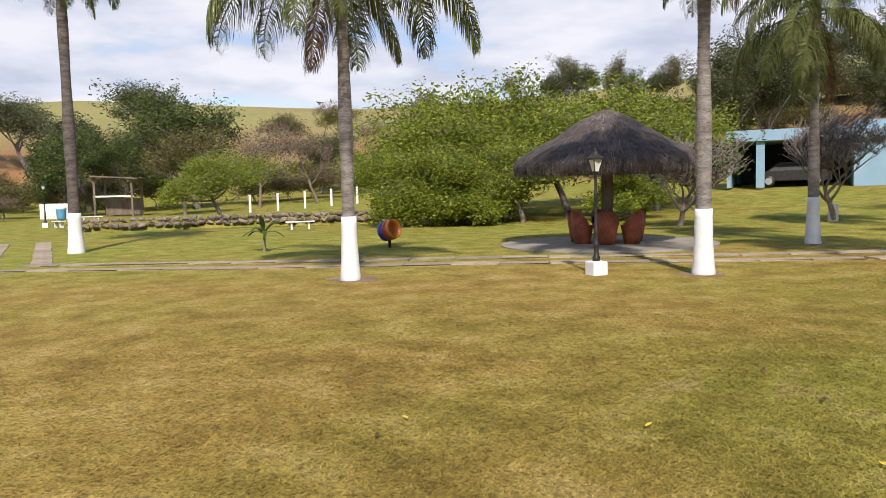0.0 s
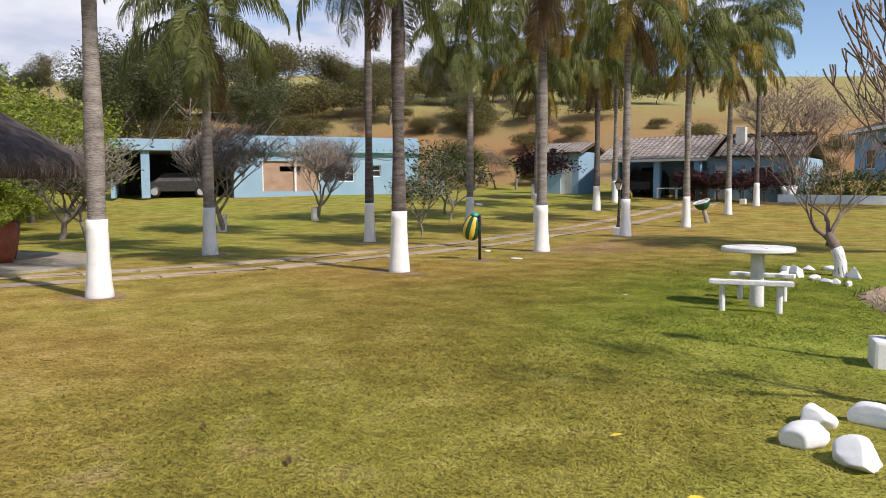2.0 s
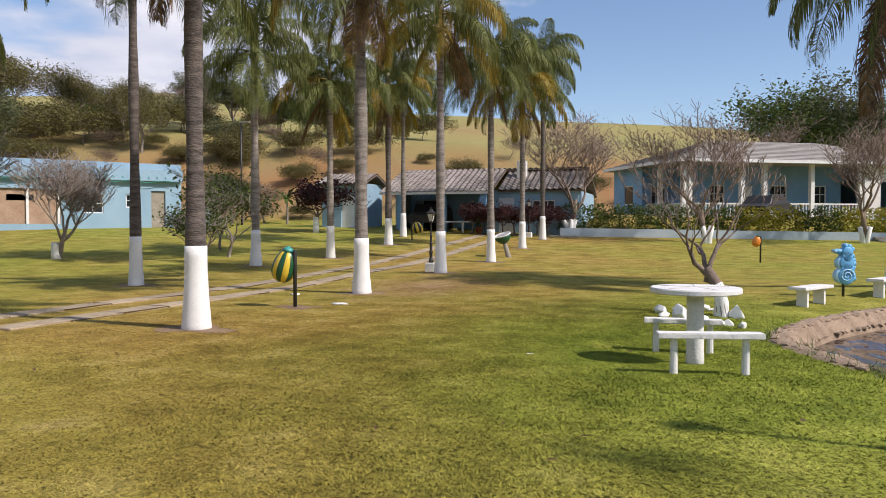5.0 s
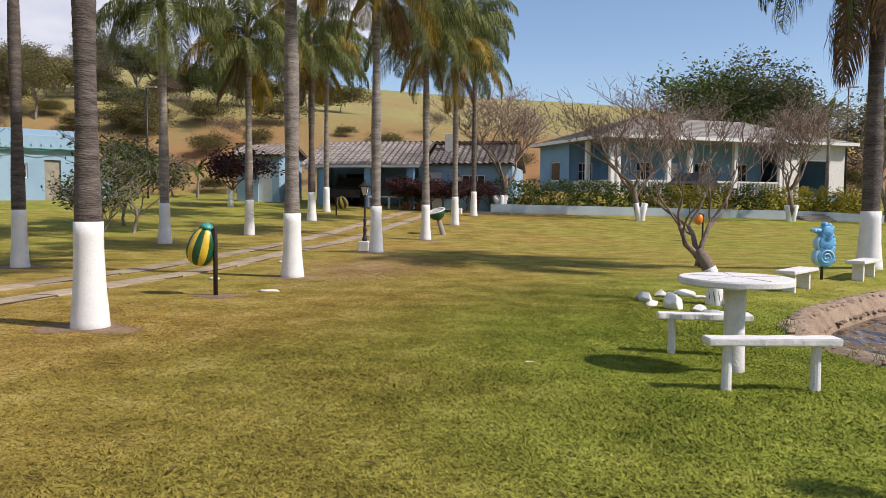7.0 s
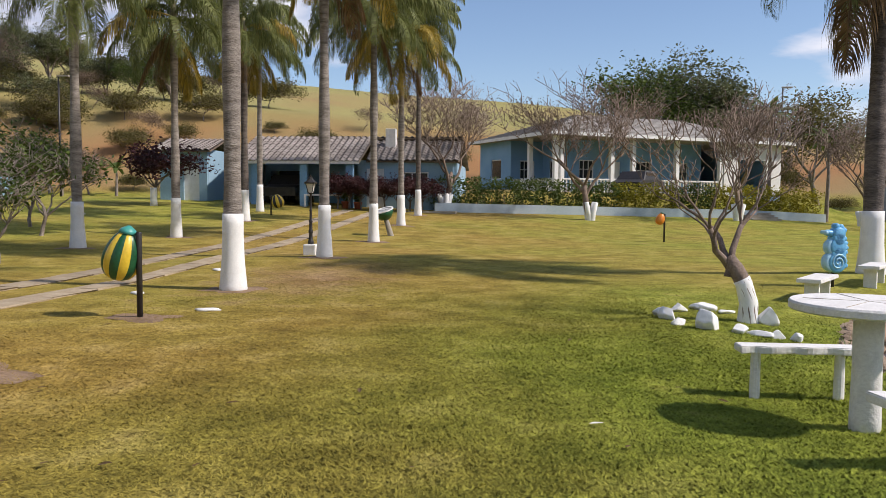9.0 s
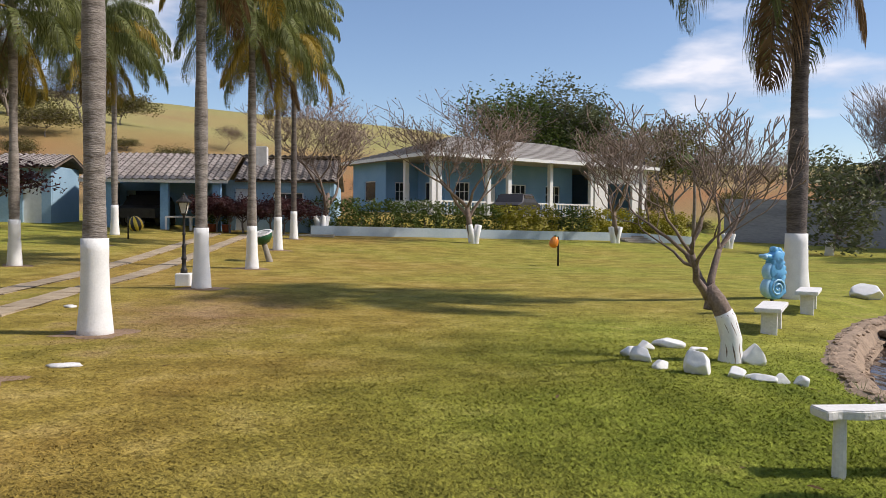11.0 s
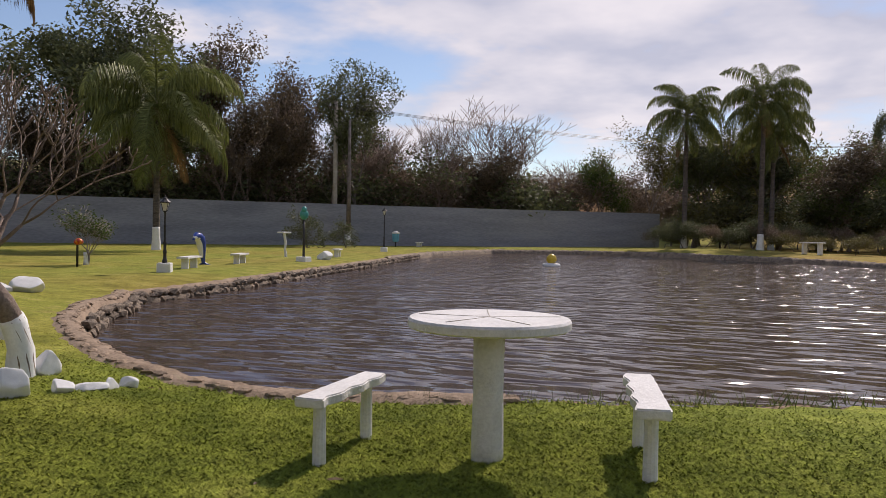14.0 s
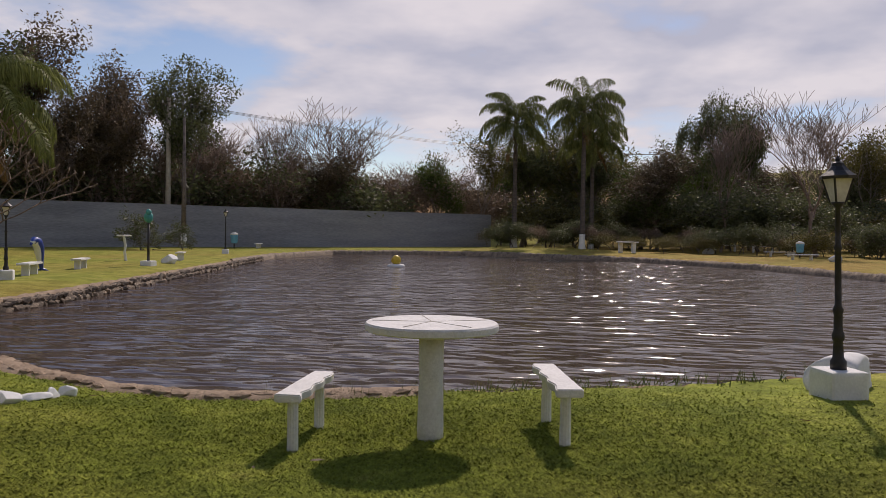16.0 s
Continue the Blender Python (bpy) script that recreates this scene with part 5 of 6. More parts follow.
striped_fruit(-4.70, 9.50, -8, 0.58, 0.40, 0.70, M["yellow_paint"], M["green_paint"], "green and yellow striped melon figure on a black post", M["teal"])
striped_fruit(-10.4, 31.6, -150, 0.55, 0.5, 0.55, M["yellow_paint"], M["black"], "yellow and black striped fruit figure on a post")
striped_fruit(4.10, 26.87, 12, 0.38, 0.27, 0.74, M["orange_paint"], M["orange_paint"], "orange fruit figure with dark green cap on a post", M["green_paint"])
striped_fruit(14.4, 22.6, 60, 0.18, 0.24, 0.72, M["orange_paint"], M["red_paint"], "small orange bird-like figure on a stick")

cut = thing("fruit_sculpture", pose(-4.78, 25.8, gz(-4.78, 25.8), 0, 0, 0), "dark green half melon figure with white rim on leaning post", "sculpture", "painted fruit figures")
V, F = [], []
tube(V, F, [Vector((0.22, 0, -0.1)), Vector((0.0, 0, 0.62))], [0.10, 0.07], 10)
put("post", mesh_of("post", V, F, M["concrete"], True), cut)
bm = lathe([(0.02, -0.30), (0.18, -0.25), (0.28, -0.12), (0.32, 0.03), (0.29, 0.04), (0.24, -0.08), (0.02, -0.16)], 20)
bmesh.ops.transform(bm, matrix=pose(-0.05, 0, 0.78, 15, -14, 0), verts=bm.verts)
half = part("half_melon", bm, M["green_paint"], cut, smooth=True)
bm = lathe([(0.325, 0.02), (0.325, 0.05), (0.27, 0.05), (0.27, 0.02)], 20)
bmesh.ops.transform(bm, matrix=pose(-0.05, 0, 0.78, 15, -14, 0), verts=bm.verts)
part("rim", bm, M["white"], half, "white rim")

# barrel figure by the track
barrel = thing("barrel_figure", pose(-15.1, -2.4, gz(-15.1, -2.4), 0, 0, 38), "blue and red drum figure with an orange open end", "sculpture")
part("post", post_mesh(0.35, 0.04), M["black"], barrel, smooth=True)


def drum(rings):
    bm_ = lathe(rings, 24)
    bmesh.ops.transform(bm_, matrix=pose(0, 0, 0.47, 0, 76, 0), verts=bm_.verts)
    return bm_


part("drum_back", drum([(0.20, -0.25), (0.26, -0.20), (0.275, -0.02)]), M["royal"], barrel, smooth=True)
part("drum_band", drum([(0.275, -0.02), (0.27, 0.10)]), M["red_paint"], barrel, smooth=True)
part("drum_mouth", drum([(0.27, 0.10), (0.265, 0.20), (0.225, 0.20), (0.21, -0.02), (0.01, -0.05)]), M["orange_paint"], barrel, smooth=True)


def blob(bm, x, y, z, sx, sy, sz, ry=0.0, rx=0.0):
    own = bmesh.new()
    bmesh.ops.create_uvsphere(own, u_segments=16, v_segments=10, radius=0.5)
    bmesh.ops.transform(own, matrix=pose(x, y, z, rx, ry, 0) @ Matrix.Diagonal((sx, sy, sz, 1)), verts=own.verts)
    tmp = bpy.data.meshes.new("tmp")
    own.to_mesh(tmp)
    own.free()
    bm.from_mesh(tmp)
    bpy.data.meshes.remove(tmp)
    return bm


# seahorse: flat, rounded plaster figure
sea = thing("seahorse_figure", pose(4.48, 14.16, gz(4.48, 14.16), 0, 0, 18) @ Matrix.Diagonal((0.92, 0.92, 0.95, 1)), "sky-blue plaster seahorse figure on a short post", "sculpture")
part("post", post_mesh(0.45, 0.028), M["black"], sea, smooth=True)


def plate(bm_, x, z, r, thick, y=0.0):
    """A thick rounded disc standing upright in the x-z plane."""
    own = lathe([(r * 0.8, -thick / 2), (r * 0.94, -thick / 2 + 0.012), (r, -thick / 2 + 0.04), (r, thick / 2 - 0.04), (r * 0.94, thick / 2 - 0.012), (r * 0.8, thick / 2)], 24)
    bmesh.ops.transform(own, matrix=pose(x, y, z, 90), verts=own.verts)
    tmp_ = bpy.data.meshes.new("tmp")
    own.to_mesh(tmp_)
    own.free()
    bm_.from_mesh(tmp_)
    bpy.data.meshes.remove(tmp_)


bm = bmesh.new()
for x, z, r in ((0.03, 0.42, 0.185), (0.045, 0.54, 0.15), (0.035, 0.68, 0.165), (0.04, 0.80, 0.12), (0.05, 0.89, 0.115)):
    plate(bm, x, z, r, 0.19)
for k in range(7):
    plate(bm, 0.205 - 0.012 * (k % 2) - (0.035 if k in (2, 6) else 0), 0.36 + 0.075 * k, 0.045, 0.13)
for x, z, r in ((0.10, 1.00, 0.055), (0.02, 1.02, 0.05), (0.16, 0.95, 0.05)):
    plate(bm, x, z, r, 0.12)
blob(bm, -0.10, 0, 0.905, 0.26, 0.13, 0.11, 6)
part("figure", bm, M["seablue"], sea, smooth=True)
bm = bmesh.new()
for x, z, r in ((-0.045, 0.42, 0.165), (-0.035, 0.67, 0.145), (-0.20, 0.915, 0.035)):
    plate(bm, x, z, r, 0.15)
part("belly", bm, M["paleblue"], sea, "pale blue belly", True)
for side in (-1, 1):
    V, F = [], []
    turns = [Vector((0.03 + (0.145 - 0.0055 * k) * math.cos(0.55 * k), side * 0.095, 0.42 + (0.145 - 0.0055 * k) * math.sin(0.55 * k))) for k in range(24)]
    tube(V, F, turns, [0.016] * 24, 6)
    put("spiral", mesh_of("spiral", V, F, M["paleblue"], True), sea, "raised tail spiral")

# dolphin on its tail
dol = thing("dolphin_figure", pose(17.65, 20.95, gz(17.65, 20.95), 0, 0, 10) @ Matrix.Diagonal((0.9, 0.9, 0.9, 1)), "royal-blue leaping dolphin figure with white belly", "sculpture")
V, F = [], []
spine = [Vector((0.30, 0, 0.02)), Vector((0.22, 0, 0.28)), Vector((0.16, 0, 0.55)), Vector((0.08, 0, 0.80)), Vector((-0.06, 0, 0.98)), Vector((-0.22, 0, 1.02)), Vector((-0.36, 0, 0.95)), Vector((-0.46, 0, 0.88))]
tube(V, F, spine, [0.05, 0.09, 0.14, 0.17, 0.165, 0.13, 0.06, 0.025], 12)
tube(V, F, [Vector((0.14, 0, 0.92)), Vector((0.28, 0, 0.98)), Vector((0.34, 0, 0.90))], [0.07, 0.04, 0.008], 6)
tube(V, F, [Vector((0.30, -0.02, 0.05)), Vector((0.36, -0.22, -0.02))], [0.05, 0.015], 6)
tube(V, F, [Vector((0.30, 0.02, 0.05)), Vector((0.36, 0.22, -0.02))], [0.05, 0.015], 6)
put("figure", mesh_of("figure", V, F, M["royal"], True), dol)
V, F = [], []
tube(V, F, [p + Vector((-0.045, 0, -0.02)) for p in spine[1:7]], [0.06, 0.11, 0.14, 0.135, 0.105, 0.045], 12)
put("belly", mesh_of("belly", V, F, M["white"], True), dol, "white belly")

# teal-headed post and small white stand by the pond
par = thing("bird_figure", pose(22.3, 20.0, gz(22.3, 20.0)), "teal bird figure on a black post with white block", "sculpture")
part("base_block", box(0.42, 0.42, 0.22, 0, 0, -0.05, 0.03), M["white"], par)
part("post", lathe([(0.05, 0.16), (0.04, 0.8), (0.04, 1.55)], 10), M["black"], par, smooth=True)
bm = blob(bmesh.new(), 0, 0, 1.72, 0.34, 0.32, 0.40)
blob(bm, -0.08, -0.05, 1.90, 0.22, 0.2, 0.22)
part("figure", bm, M["teal"], par, smooth=True)
stand = thing("white_stand", pose(24.9, 22.5, gz(24.9, 22.5)), "thin white stand with a flat top on the lawn", "stand")
V, F = [], []
tube(V, F, [Vector((0.16, 0, -0.1)), Vector((0.05, 0, 0.35)), Vector((0.10, 0, 0.62)), Vector((-0.02, 0, 0.98))], [0.06, 0.05, 0.05, 0.05], 8)
put("post", mesh_of("post", V, F, M["white_dirty"], True), stand)
part("plate", box(0.6, 0.3, 0.06, 0, 0, 0.97, 0.015), M["white_dirty"], stand)


def waste_bin(x, y, turn=0):
    root = thing("waste_bin", pose(x, y, gz(x, y), 0, 0, turn), "blue waste bin hung on a short post", "waste bin", "blue waste bins")
    part("post", post_mesh(0.75, 0.04), M["black"], root, smooth=True)
    part("bin", lathe([(0.17, 0.35), (0.22, 0.42), (0.25, 0.85), (0.27, 0.88), (0.24, 0.90)], 14), M["seablue"], root, smooth=True)
    part("lid", lathe([(0.27, 0.90), (0.24, 1.0), (0.1, 1.07)], 14), M["white"], root, smooth=True)


waste_bin(46.0, 27.2)
waste_bin(-38.2, -16.2)
waste_bin(49.5, -9.6)

# floating fountain on the pond
flo = thing("pond_float", pose(32.6, 13.2, -0.34), "small yellow and white pump float on the pond", "float")
part("float", lathe([(0.40, -0.05), (0.42, 0.04), (0.36, 0.12), (0.15, 0.14)], 18), M["white"], flo, smooth=True)
part("buoy", lathe([(0.15, 0.13), (0.24, 0.25), (0.22, 0.42), (0.12, 0.52), (0.02, 0.56)], 16), M["yellow_paint"], flo, smooth=True)


# ---- buildings ----
def wall_panel(length, height, thick, holes, x0=0.0, y0=0.0, z0=0.0):
    """A wall along x with openings (x, z, width, height) cut through it, as one closed shell."""
    bm = bmesh.new()
    xs = sorted({0.0, length, *[round(h[0], 4) for h in holes], *[round(h[0] + h[2], 4) for h in holes]})
    zs = sorted({0.0, height, *[round(h[1], 4) for h in holes], *[round(h[1] + h[3], 4) for h in holes]})
    made = {}

    def solid(i, k):
        if not (0 <= i < len(xs) - 1 and 0 <= k < len(zs) - 1):
            return False
        cx, cz = (xs[i] + xs[i + 1]) / 2, (zs[k] + zs[k + 1]) / 2
        return not any(h[0] < cx < h[0] + h[2] and h[1] < cz < h[1] + h[3] for h in holes)

    def vert(i, k, s):
        if (i, k, s) not in made:
            made[i, k, s] = bm.verts.new((x0 + xs[i], y0 + s * thick / 2, z0 + zs[k]))
        return made[i, k, s]

    for i in range(len(xs) - 1):
        for k in range(len(zs) - 1):
            if not solid(i, k):
                continue
            bm.faces.new([vert(i, k, -1), vert(i + 1, k, -1), vert(i + 1, k + 1, -1), vert(i, k + 1, -1)])
            bm.faces.new([vert(i, k, 1), vert(i, k + 1, 1), vert(i + 1, k + 1, 1), vert(i + 1, k, 1)])
            for di, dk, a_, b_ in ((-1, 0, (i, k), (i, k + 1)), (1, 0, (i + 1, k), (i + 1, k + 1)), (0, -1, (i, k), (i + 1, k)), (0, 1, (i, k + 1), (i + 1, k + 1))):
                if not solid(i + di, k + dk):
                    bm.faces.new([vert(*a_, -1), vert(*b_, -1), vert(*b_, 1), vert(*a_, 1)])
    bmesh.ops.recalc_face_normals(bm, faces=bm.faces)
    return bm


def window_unit(parent, x, y, z, w, h, frame_mat, name="window", bars=2):
    win = part(name, wall_panel(w, h, 0.07, [(0.06, 0.06, w - 0.12, h - 0.12)], x, y, z), frame_mat, parent)
    bm = bmesh.new()
    for k in range(1, bars + 1):
        box(0.035, 0.05, h - 0.12, x + w * k / (bars + 1), y, z + 0.06, 0, bm)
    box(w - 0.12, 0.045, 0.035, x + w / 2, y, z + h / 2, 0, bm)
    part("glazing_bar", bm, frame_mat, win)
    part("pane", box(w - 0.12, 0.012, h - 0.12, x + w / 2, y + 0.03, z + 0.06), M["dark_glass"], win)
    return win


# long light-blue building with parapet
bb = thing("blue_building", pose(-33.9, 21.7, 1.10, 0, 0, 54), "long low light-blue rendered building with open carport", "building")
holes = [(6.2, 0.35, 3.4, 1.75), (10.6, 0.9, 1.0, 1.0), (12.7, 1.2, 0.55, 0.7), (14.0, 0.0, 0.75, 2.1)]
part("wall", wall_panel(11.0, 3.55, 0.2, [(h[0] - 4.6, *h[1:]) for h in holes], 4.6, 0.0, 0.0), M["blue"], bb)
part("side_wall", box(0.2, 6.5, 3.55, 15.5, 3.35, 0), M["blue"], bb)
part("side_wall", box(0.2, 6.3, 2.6, 4.7, 3.35, 0), M["blue"], bb)
part("side_wall", box(17.5, 0.2, 3.25, 6.85, 6.7, 0), M["blue"], bb)
part("side_wall", box(0.2, 6.3, 2.6, -1.8, 3.35, 0), M["blue"], bb)
part("roof", box(17.6, 6.4, 0.18, 6.8, 3.4, 2.62), M["concrete"], bb, "flat concrete roof")
part("fascia", box(17.5, 0.26, 0.62, 6.85, -0.25, 2.62, 0.01), M["blue"], bb, "light-blue fascia board")
part("column", box(0.45, 0.35, 2.62, -0.1, 0.0, 0, 0.01), M["blue"], bb)
# added sheet before the rear wall, its near-black colour imitates carport shade
part("carport_back", box(6.0, 0.1, 2.6, 1.6, 5.2, 0), M["inside_shade"], bb, "near-black sheet standing in for shade in the carport")
part("shutter", wall_panel(3.4, 1.75, 0.08, [(1.0, 1.15, 1.2, 0.3)], 6.2, 0.06, 0.35), M["brick_brown"], bb, "brown roller shutter")
for x in (6.2, 8.1, 9.5):
    part("mullion", box(0.12, 0.1, 1.75, x, -0.03, 0.35), M["white_dirty"], bb)
window_unit(bb, 10.6, 0.0, 0.9, 1.0, 1.0, M["white"], bars=1)
window_unit(bb, 12.7, 0.0, 1.2, 0.55, 0.7, M["white"], bars=0)
part("door", box(0.75, 0.06, 2.08, 14.375, 0.03, 0.0), M["concrete"], bb, "grey steel door")
V, F = [], []
wave = [Vector((4.6 + 0.25 * i, -0.40, 2.58 - 0.06 * math.sin(i * 0.9))) for i in range(43)]
tube(V, F, wave, [0.018] * len(wave), 5)
put("wave_trim", mesh_of("wave_trim", V, F, M["teal"]), bb, "painted green wavy trim line")
for i in range(24):
    part("trim_dot", box(0.06, 0.03, 0.09, 5.0 + 0.44 * i, -0.395, 2.74), M["teal"], bb)
plant_pipe = thing("wall_unit", pose(-24.4, 34.6, gz(-24.4, 34.6), 0, 0, 54), "pale metal service box beside the blue wall", "utility box")
part("body", box(0.9, 0.6, 1.0, 0.6, -0.4, 0, 0.02), M["paleblue"], plant_pipe)


def tiled_roof(parent, x0, x1, y_eave, y_ridge, z_eave, z_ridge, mat, pitch=0.30, name="roof"):
    """A boarded slope with courses of corrugated pan tiles that step down towards the eave."""
    s = Vector((0, y_ridge - y_eave, z_ridge - z_eave))
    up = s.cross(Vector((1, 0, 0))).normalized()
    up = up if up.z > 0 else -up
    bm = bmesh.new()
    o = Vector((0, y_eave, z_eave)) - up * 0.06
    vs = [bm.verts.new(Vector((x, 0, 0)) + o + s * f + up * d) for d in (0, -0.06) for x, f in ((x0, 0), (x1, 0), (x1, 1), (x0, 1))]
    for q in ((0, 1, 2, 3), (7, 6, 5, 4), (0, 4, 5, 1), (1, 5, 6, 2), (2, 6, 7, 3), (3, 7, 4, 0)):
        bm.faces.new([vs[i] for i in q])
    bmesh.ops.recalc_face_normals(bm, faces=bm.faces)
    deck = part(name, bm, M["wood"], parent, "corrugated clay tile roof slope")
    n = int((x1 - x0) / pitch)
    courses = 9
    for c in range(courses):
        V, F = [], []
        f0, f1 = c / courses, (c + 1) / courses + 0.01
        for k in range(n * 4 + 1):
            x = x0 + (x1 - x0) * k / (n * 4)
            w = 0.045 * math.sin(2 * math.pi * k / 4)
            for f, lift in ((f0, 0.035), (f1, 0.0), (f1, -0.02), (f0, 0.015)):
                V.append(Vector((x, y_eave, z_eave)) + s * f + up * (w + lift))
        for k in range(n * 4):
            for j in range(4):
                F.append((4 * k + j, 4 * k + 4 + j, 4 * k + 4 + (j + 1) % 4, 4 * k + (j + 1) % 4))
        put("tile_course", mesh_of("tile_course", V, F, mat), deck)
    return deck


gh = thing("garage_house", pose(-13.6, 37.6, 0.78), "blue outbuilding with tiled roof and open veranda", "house")
tiled_roof(gh, -0.6, 5.6, -0.5, 3.2, 2.35, 3.75, M["tile_roof"])
tiled_roof(gh, 5.7, 10.2, 0.6, 3.4, 2.45, 3.6, M["tile_roof"])
tiled_roof(gh, -0.6, 10.2, 7.2, 3.2, 2.3, 3.75, M["tile_roof"])
part("eave_board", box(6.2, 0.05, 0.14, 2.5, -0.46, 2.22), M["white_dirty"], gh)
for x in (0.55, 2.9, 5.1):
    part("column", box(0.34, 0.34, 2.3, x, -0.15, 0, 0.01), M["blue_deep"], gh)
part("back_wall", wall_panel(5.4, 2.4, 0.15, [(0.3, 0.0, 1.7, 2.0), (3.4, 0.9, 1.0, 0.9)], 0.0, 3.0, 0.0), M["blue_deep"], gh)
# added near-black sheet that paints the garage's shade behind the openings
part("inside", box(9.6, 0.1, 2.3, 4.9, 5.0, 0), M["inside_shade"], gh, "near-black sheet standing in for shade in the garage")
part("wall", wall_panel(4.6, 2.45, 0.18, [(0.4, 0.0, 0.85, 2.05), (2.2, 0.9, 1.2, 1.0)], 5.3, 0.9, 0.0), M["blue"], gh)
part("side_wall", box(0.18, 6.0, 2.35, 9.95, 3.9, 0), M["blue"], gh)
part("side_wall", box(0.18, 6.0, 2.35, -0.1, 3.9, 0), M["blue"], gh)
part("door", box(0.85, 0.06, 2.05, 6.12, 0.92, 0), M["white"], gh, "white door")
window_unit(gh, 7.5, 0.9, 0.9, 1.2, 1.0, M["white"])
part("bar_gate", wall_panel(2.2, 0.75, 0.05, [(0.08, 0.08, 0.95, 0.6), (1.15, 0.08, 0.95, 0.6)], 2.95, -0.35, 0.05), M["white_dirty"], gh, "white framed low screen")
part("floor", box(10.5, 5.0, 0.12, 4.9, 1.6, -0.06), M["concrete"], gh)
part("chimney", box(0.5, 0.5, 1.0, 6.6, 2.6, 3.1, 0.02), M["white_dirty"], gh)

sb = thing("blue_shed", pose(-18.2, 38.4, 1.05), "small pale-blue shed with tiled roof", "shed")
part("wall", wall_panel(2.4, 2.7, 0.16, [(1.2, 0.0, 0.8, 2.0)], 0, 0, 0), M["blue"], sb)
part("side_wall", box(0.16, 3.0, 2.7, 0.08, 1.6, 0), M["blue"], sb)
part("side_wall", box(0.16, 3.0, 2.7, 2.32, 1.6, 0), M["blue"], sb)
part("door", box(0.8, 0.06, 2.0, 1.6, 0.03, 0), M["white"], sb)
tiled_roof(sb, -0.3, 2.7, -0.4, 1.6, 2.65, 3.3, M["tile_roof"])
tiled_roof(sb, -0.3, 2.7, 3.5, 1.6, 2.65, 3.3, M["tile_roof"])

mh = thing("main_house", pose(1.4, 47.5, 1.5, 0, 0, 30), "blue single-storey house with hipped grey roof and white corner porch", "house")
part("plinth", box(18.0, 9.5, 1.7, 9.0, 4.75, -1.45), M["blue_deep"], mh)
QUARTER = pose(0, 0, 0, 0, 0, 90)
part("front_block", wall_panel(4.3, 3.6, 0.2, [(1.3, 1.0, 1.4, 1.3)], 5.2, -0.1, 0.25), M["blue_deep"], mh, m=QUARTER)
window_unit(mh, 6.5, -0.1, 1.25, 1.4, 1.3, M["white"], bars=3).matrix_basis = QUARTER
part("porch_side", wall_panel(2.4, 3.6, 0.2, [(0.6, 1.0, 1.1, 1.2)], 0.1, 5.3, 0.25), M["blue_deep"], mh)
window_unit(mh, 0.7, 5.3, 1.25, 1.1, 1.2, M["white"])
part("porch_back", wall_panel(2.9, 3.6, 0.2, [(0.8, 1.0, 1.2, 1.2)], 2.4, -2.5, 0.25), M["blue_deep"], mh, m=QUARTER)
window_unit(mh, 3.2, -2.5, 1.25, 1.2, 1.2, M["white"]).matrix_basis = QUARTER
part("wall", wall_panel(10.6, 3.6, 0.2, [(0.8, 1.0, 1.1, 1.2), (3.0, 0.05, 0.95, 2.1), (5.2, 1.0, 1.3, 1.2), (8.2, 1.0, 1.3, 1.2)], 2.5, 2.4, 0.25), M["blue_deep"], mh)
for x, w in ((3.3, 1.1), (7.7, 1.3), (10.7, 1.3)):
    window_unit(mh, x, 2.4, 1.25, w, 1.2, M["white"])
part("door", box(0.95, 0.06, 2.1, 5.97, 2.4, 0.3), M["white"], mh)
part("side_wall", box(0.2, 9.3, 3.6, 17.9, 4.75, 0.25), M["blue_deep"], mh)
part("rear_wall", box(17.6, 0.2, 3.6, 9.0, 9.4, 0.25), M["blue_deep"], mh)
part("porch_ceiling", box(17.9, 9.3, 0.08, 9.0, 4.75, 3.72), M["white_dirty"], mh)
for x, y in ((0.2, 0.2), (0.62, 0.2), (0.2, 3.1), (4.2, 0.2), (5.8, 0.2), (9.2, 0.2), (12.8, 0.2)):
    part("porch_column", box(0.27, 0.27, 3.5, x, y, 0.25, 0.02), M["white"], mh)
part("garage_wall", wall_panel(5.0, 3.5, 0.2, [(1.2, 0.0, 2.4, 2.4)], 13.0, 0.1, 0.25), M["white_dirty"], mh, "whitewashed garage front")
baluster = lathe([(0.05, 0.3), (0.065, 0.55), (0.04, 0.8), (0.055, 1.12)], 8)
bal_me = bpy.data.meshes.new("baluster")
baluster.to_mesh(bal_me)
baluster.free()
bal_me.materials.append(M["white"])
rail = part("balustrade", box(12.4, 0.16, 0.09, 6.6, 0.2, 1.12, 0.01), M["white"], mh, "white porch balustrade")
for i in range(50):
    put("baluster", bal_me, rail, m=pose(0.5 + 0.245 * i, 0.2, 0))
rail = part("balustrade", box(0.16, 4.7, 0.09, 0.2, 2.75, 1.12, 0.01), M["white"], mh, "white porch balustrade")
for i in range(19):
    put("baluster", bal_me, rail, m=pose(0.2, 0.5 + 0.245 * i, 0))
bm = bmesh.new()
e = [(-0.6, -0.6, 3.85), (18.6, -0.6, 3.85), (18.6, 10.1, 3.85), (-0.6, 10.1, 3.85)]
r = [(4.75, 4.75, 5.55), (13.25, 4.75, 5.55)]
ev, rv = [bm.verts.new(p) for p in e], [bm.verts.new(p) for p in r]
lo = [bm.verts.new((p[0], p[1], p[2] - 0.16)) for p in e]
bm.faces.new((ev[0], ev[1], rv[1], rv[0]))
bm.faces.new((ev[1], ev[2], rv[1]))
bm.faces.new((ev[2], ev[3], rv[0], rv[1]))
bm.faces.new((ev[3], ev[0], rv[0]))
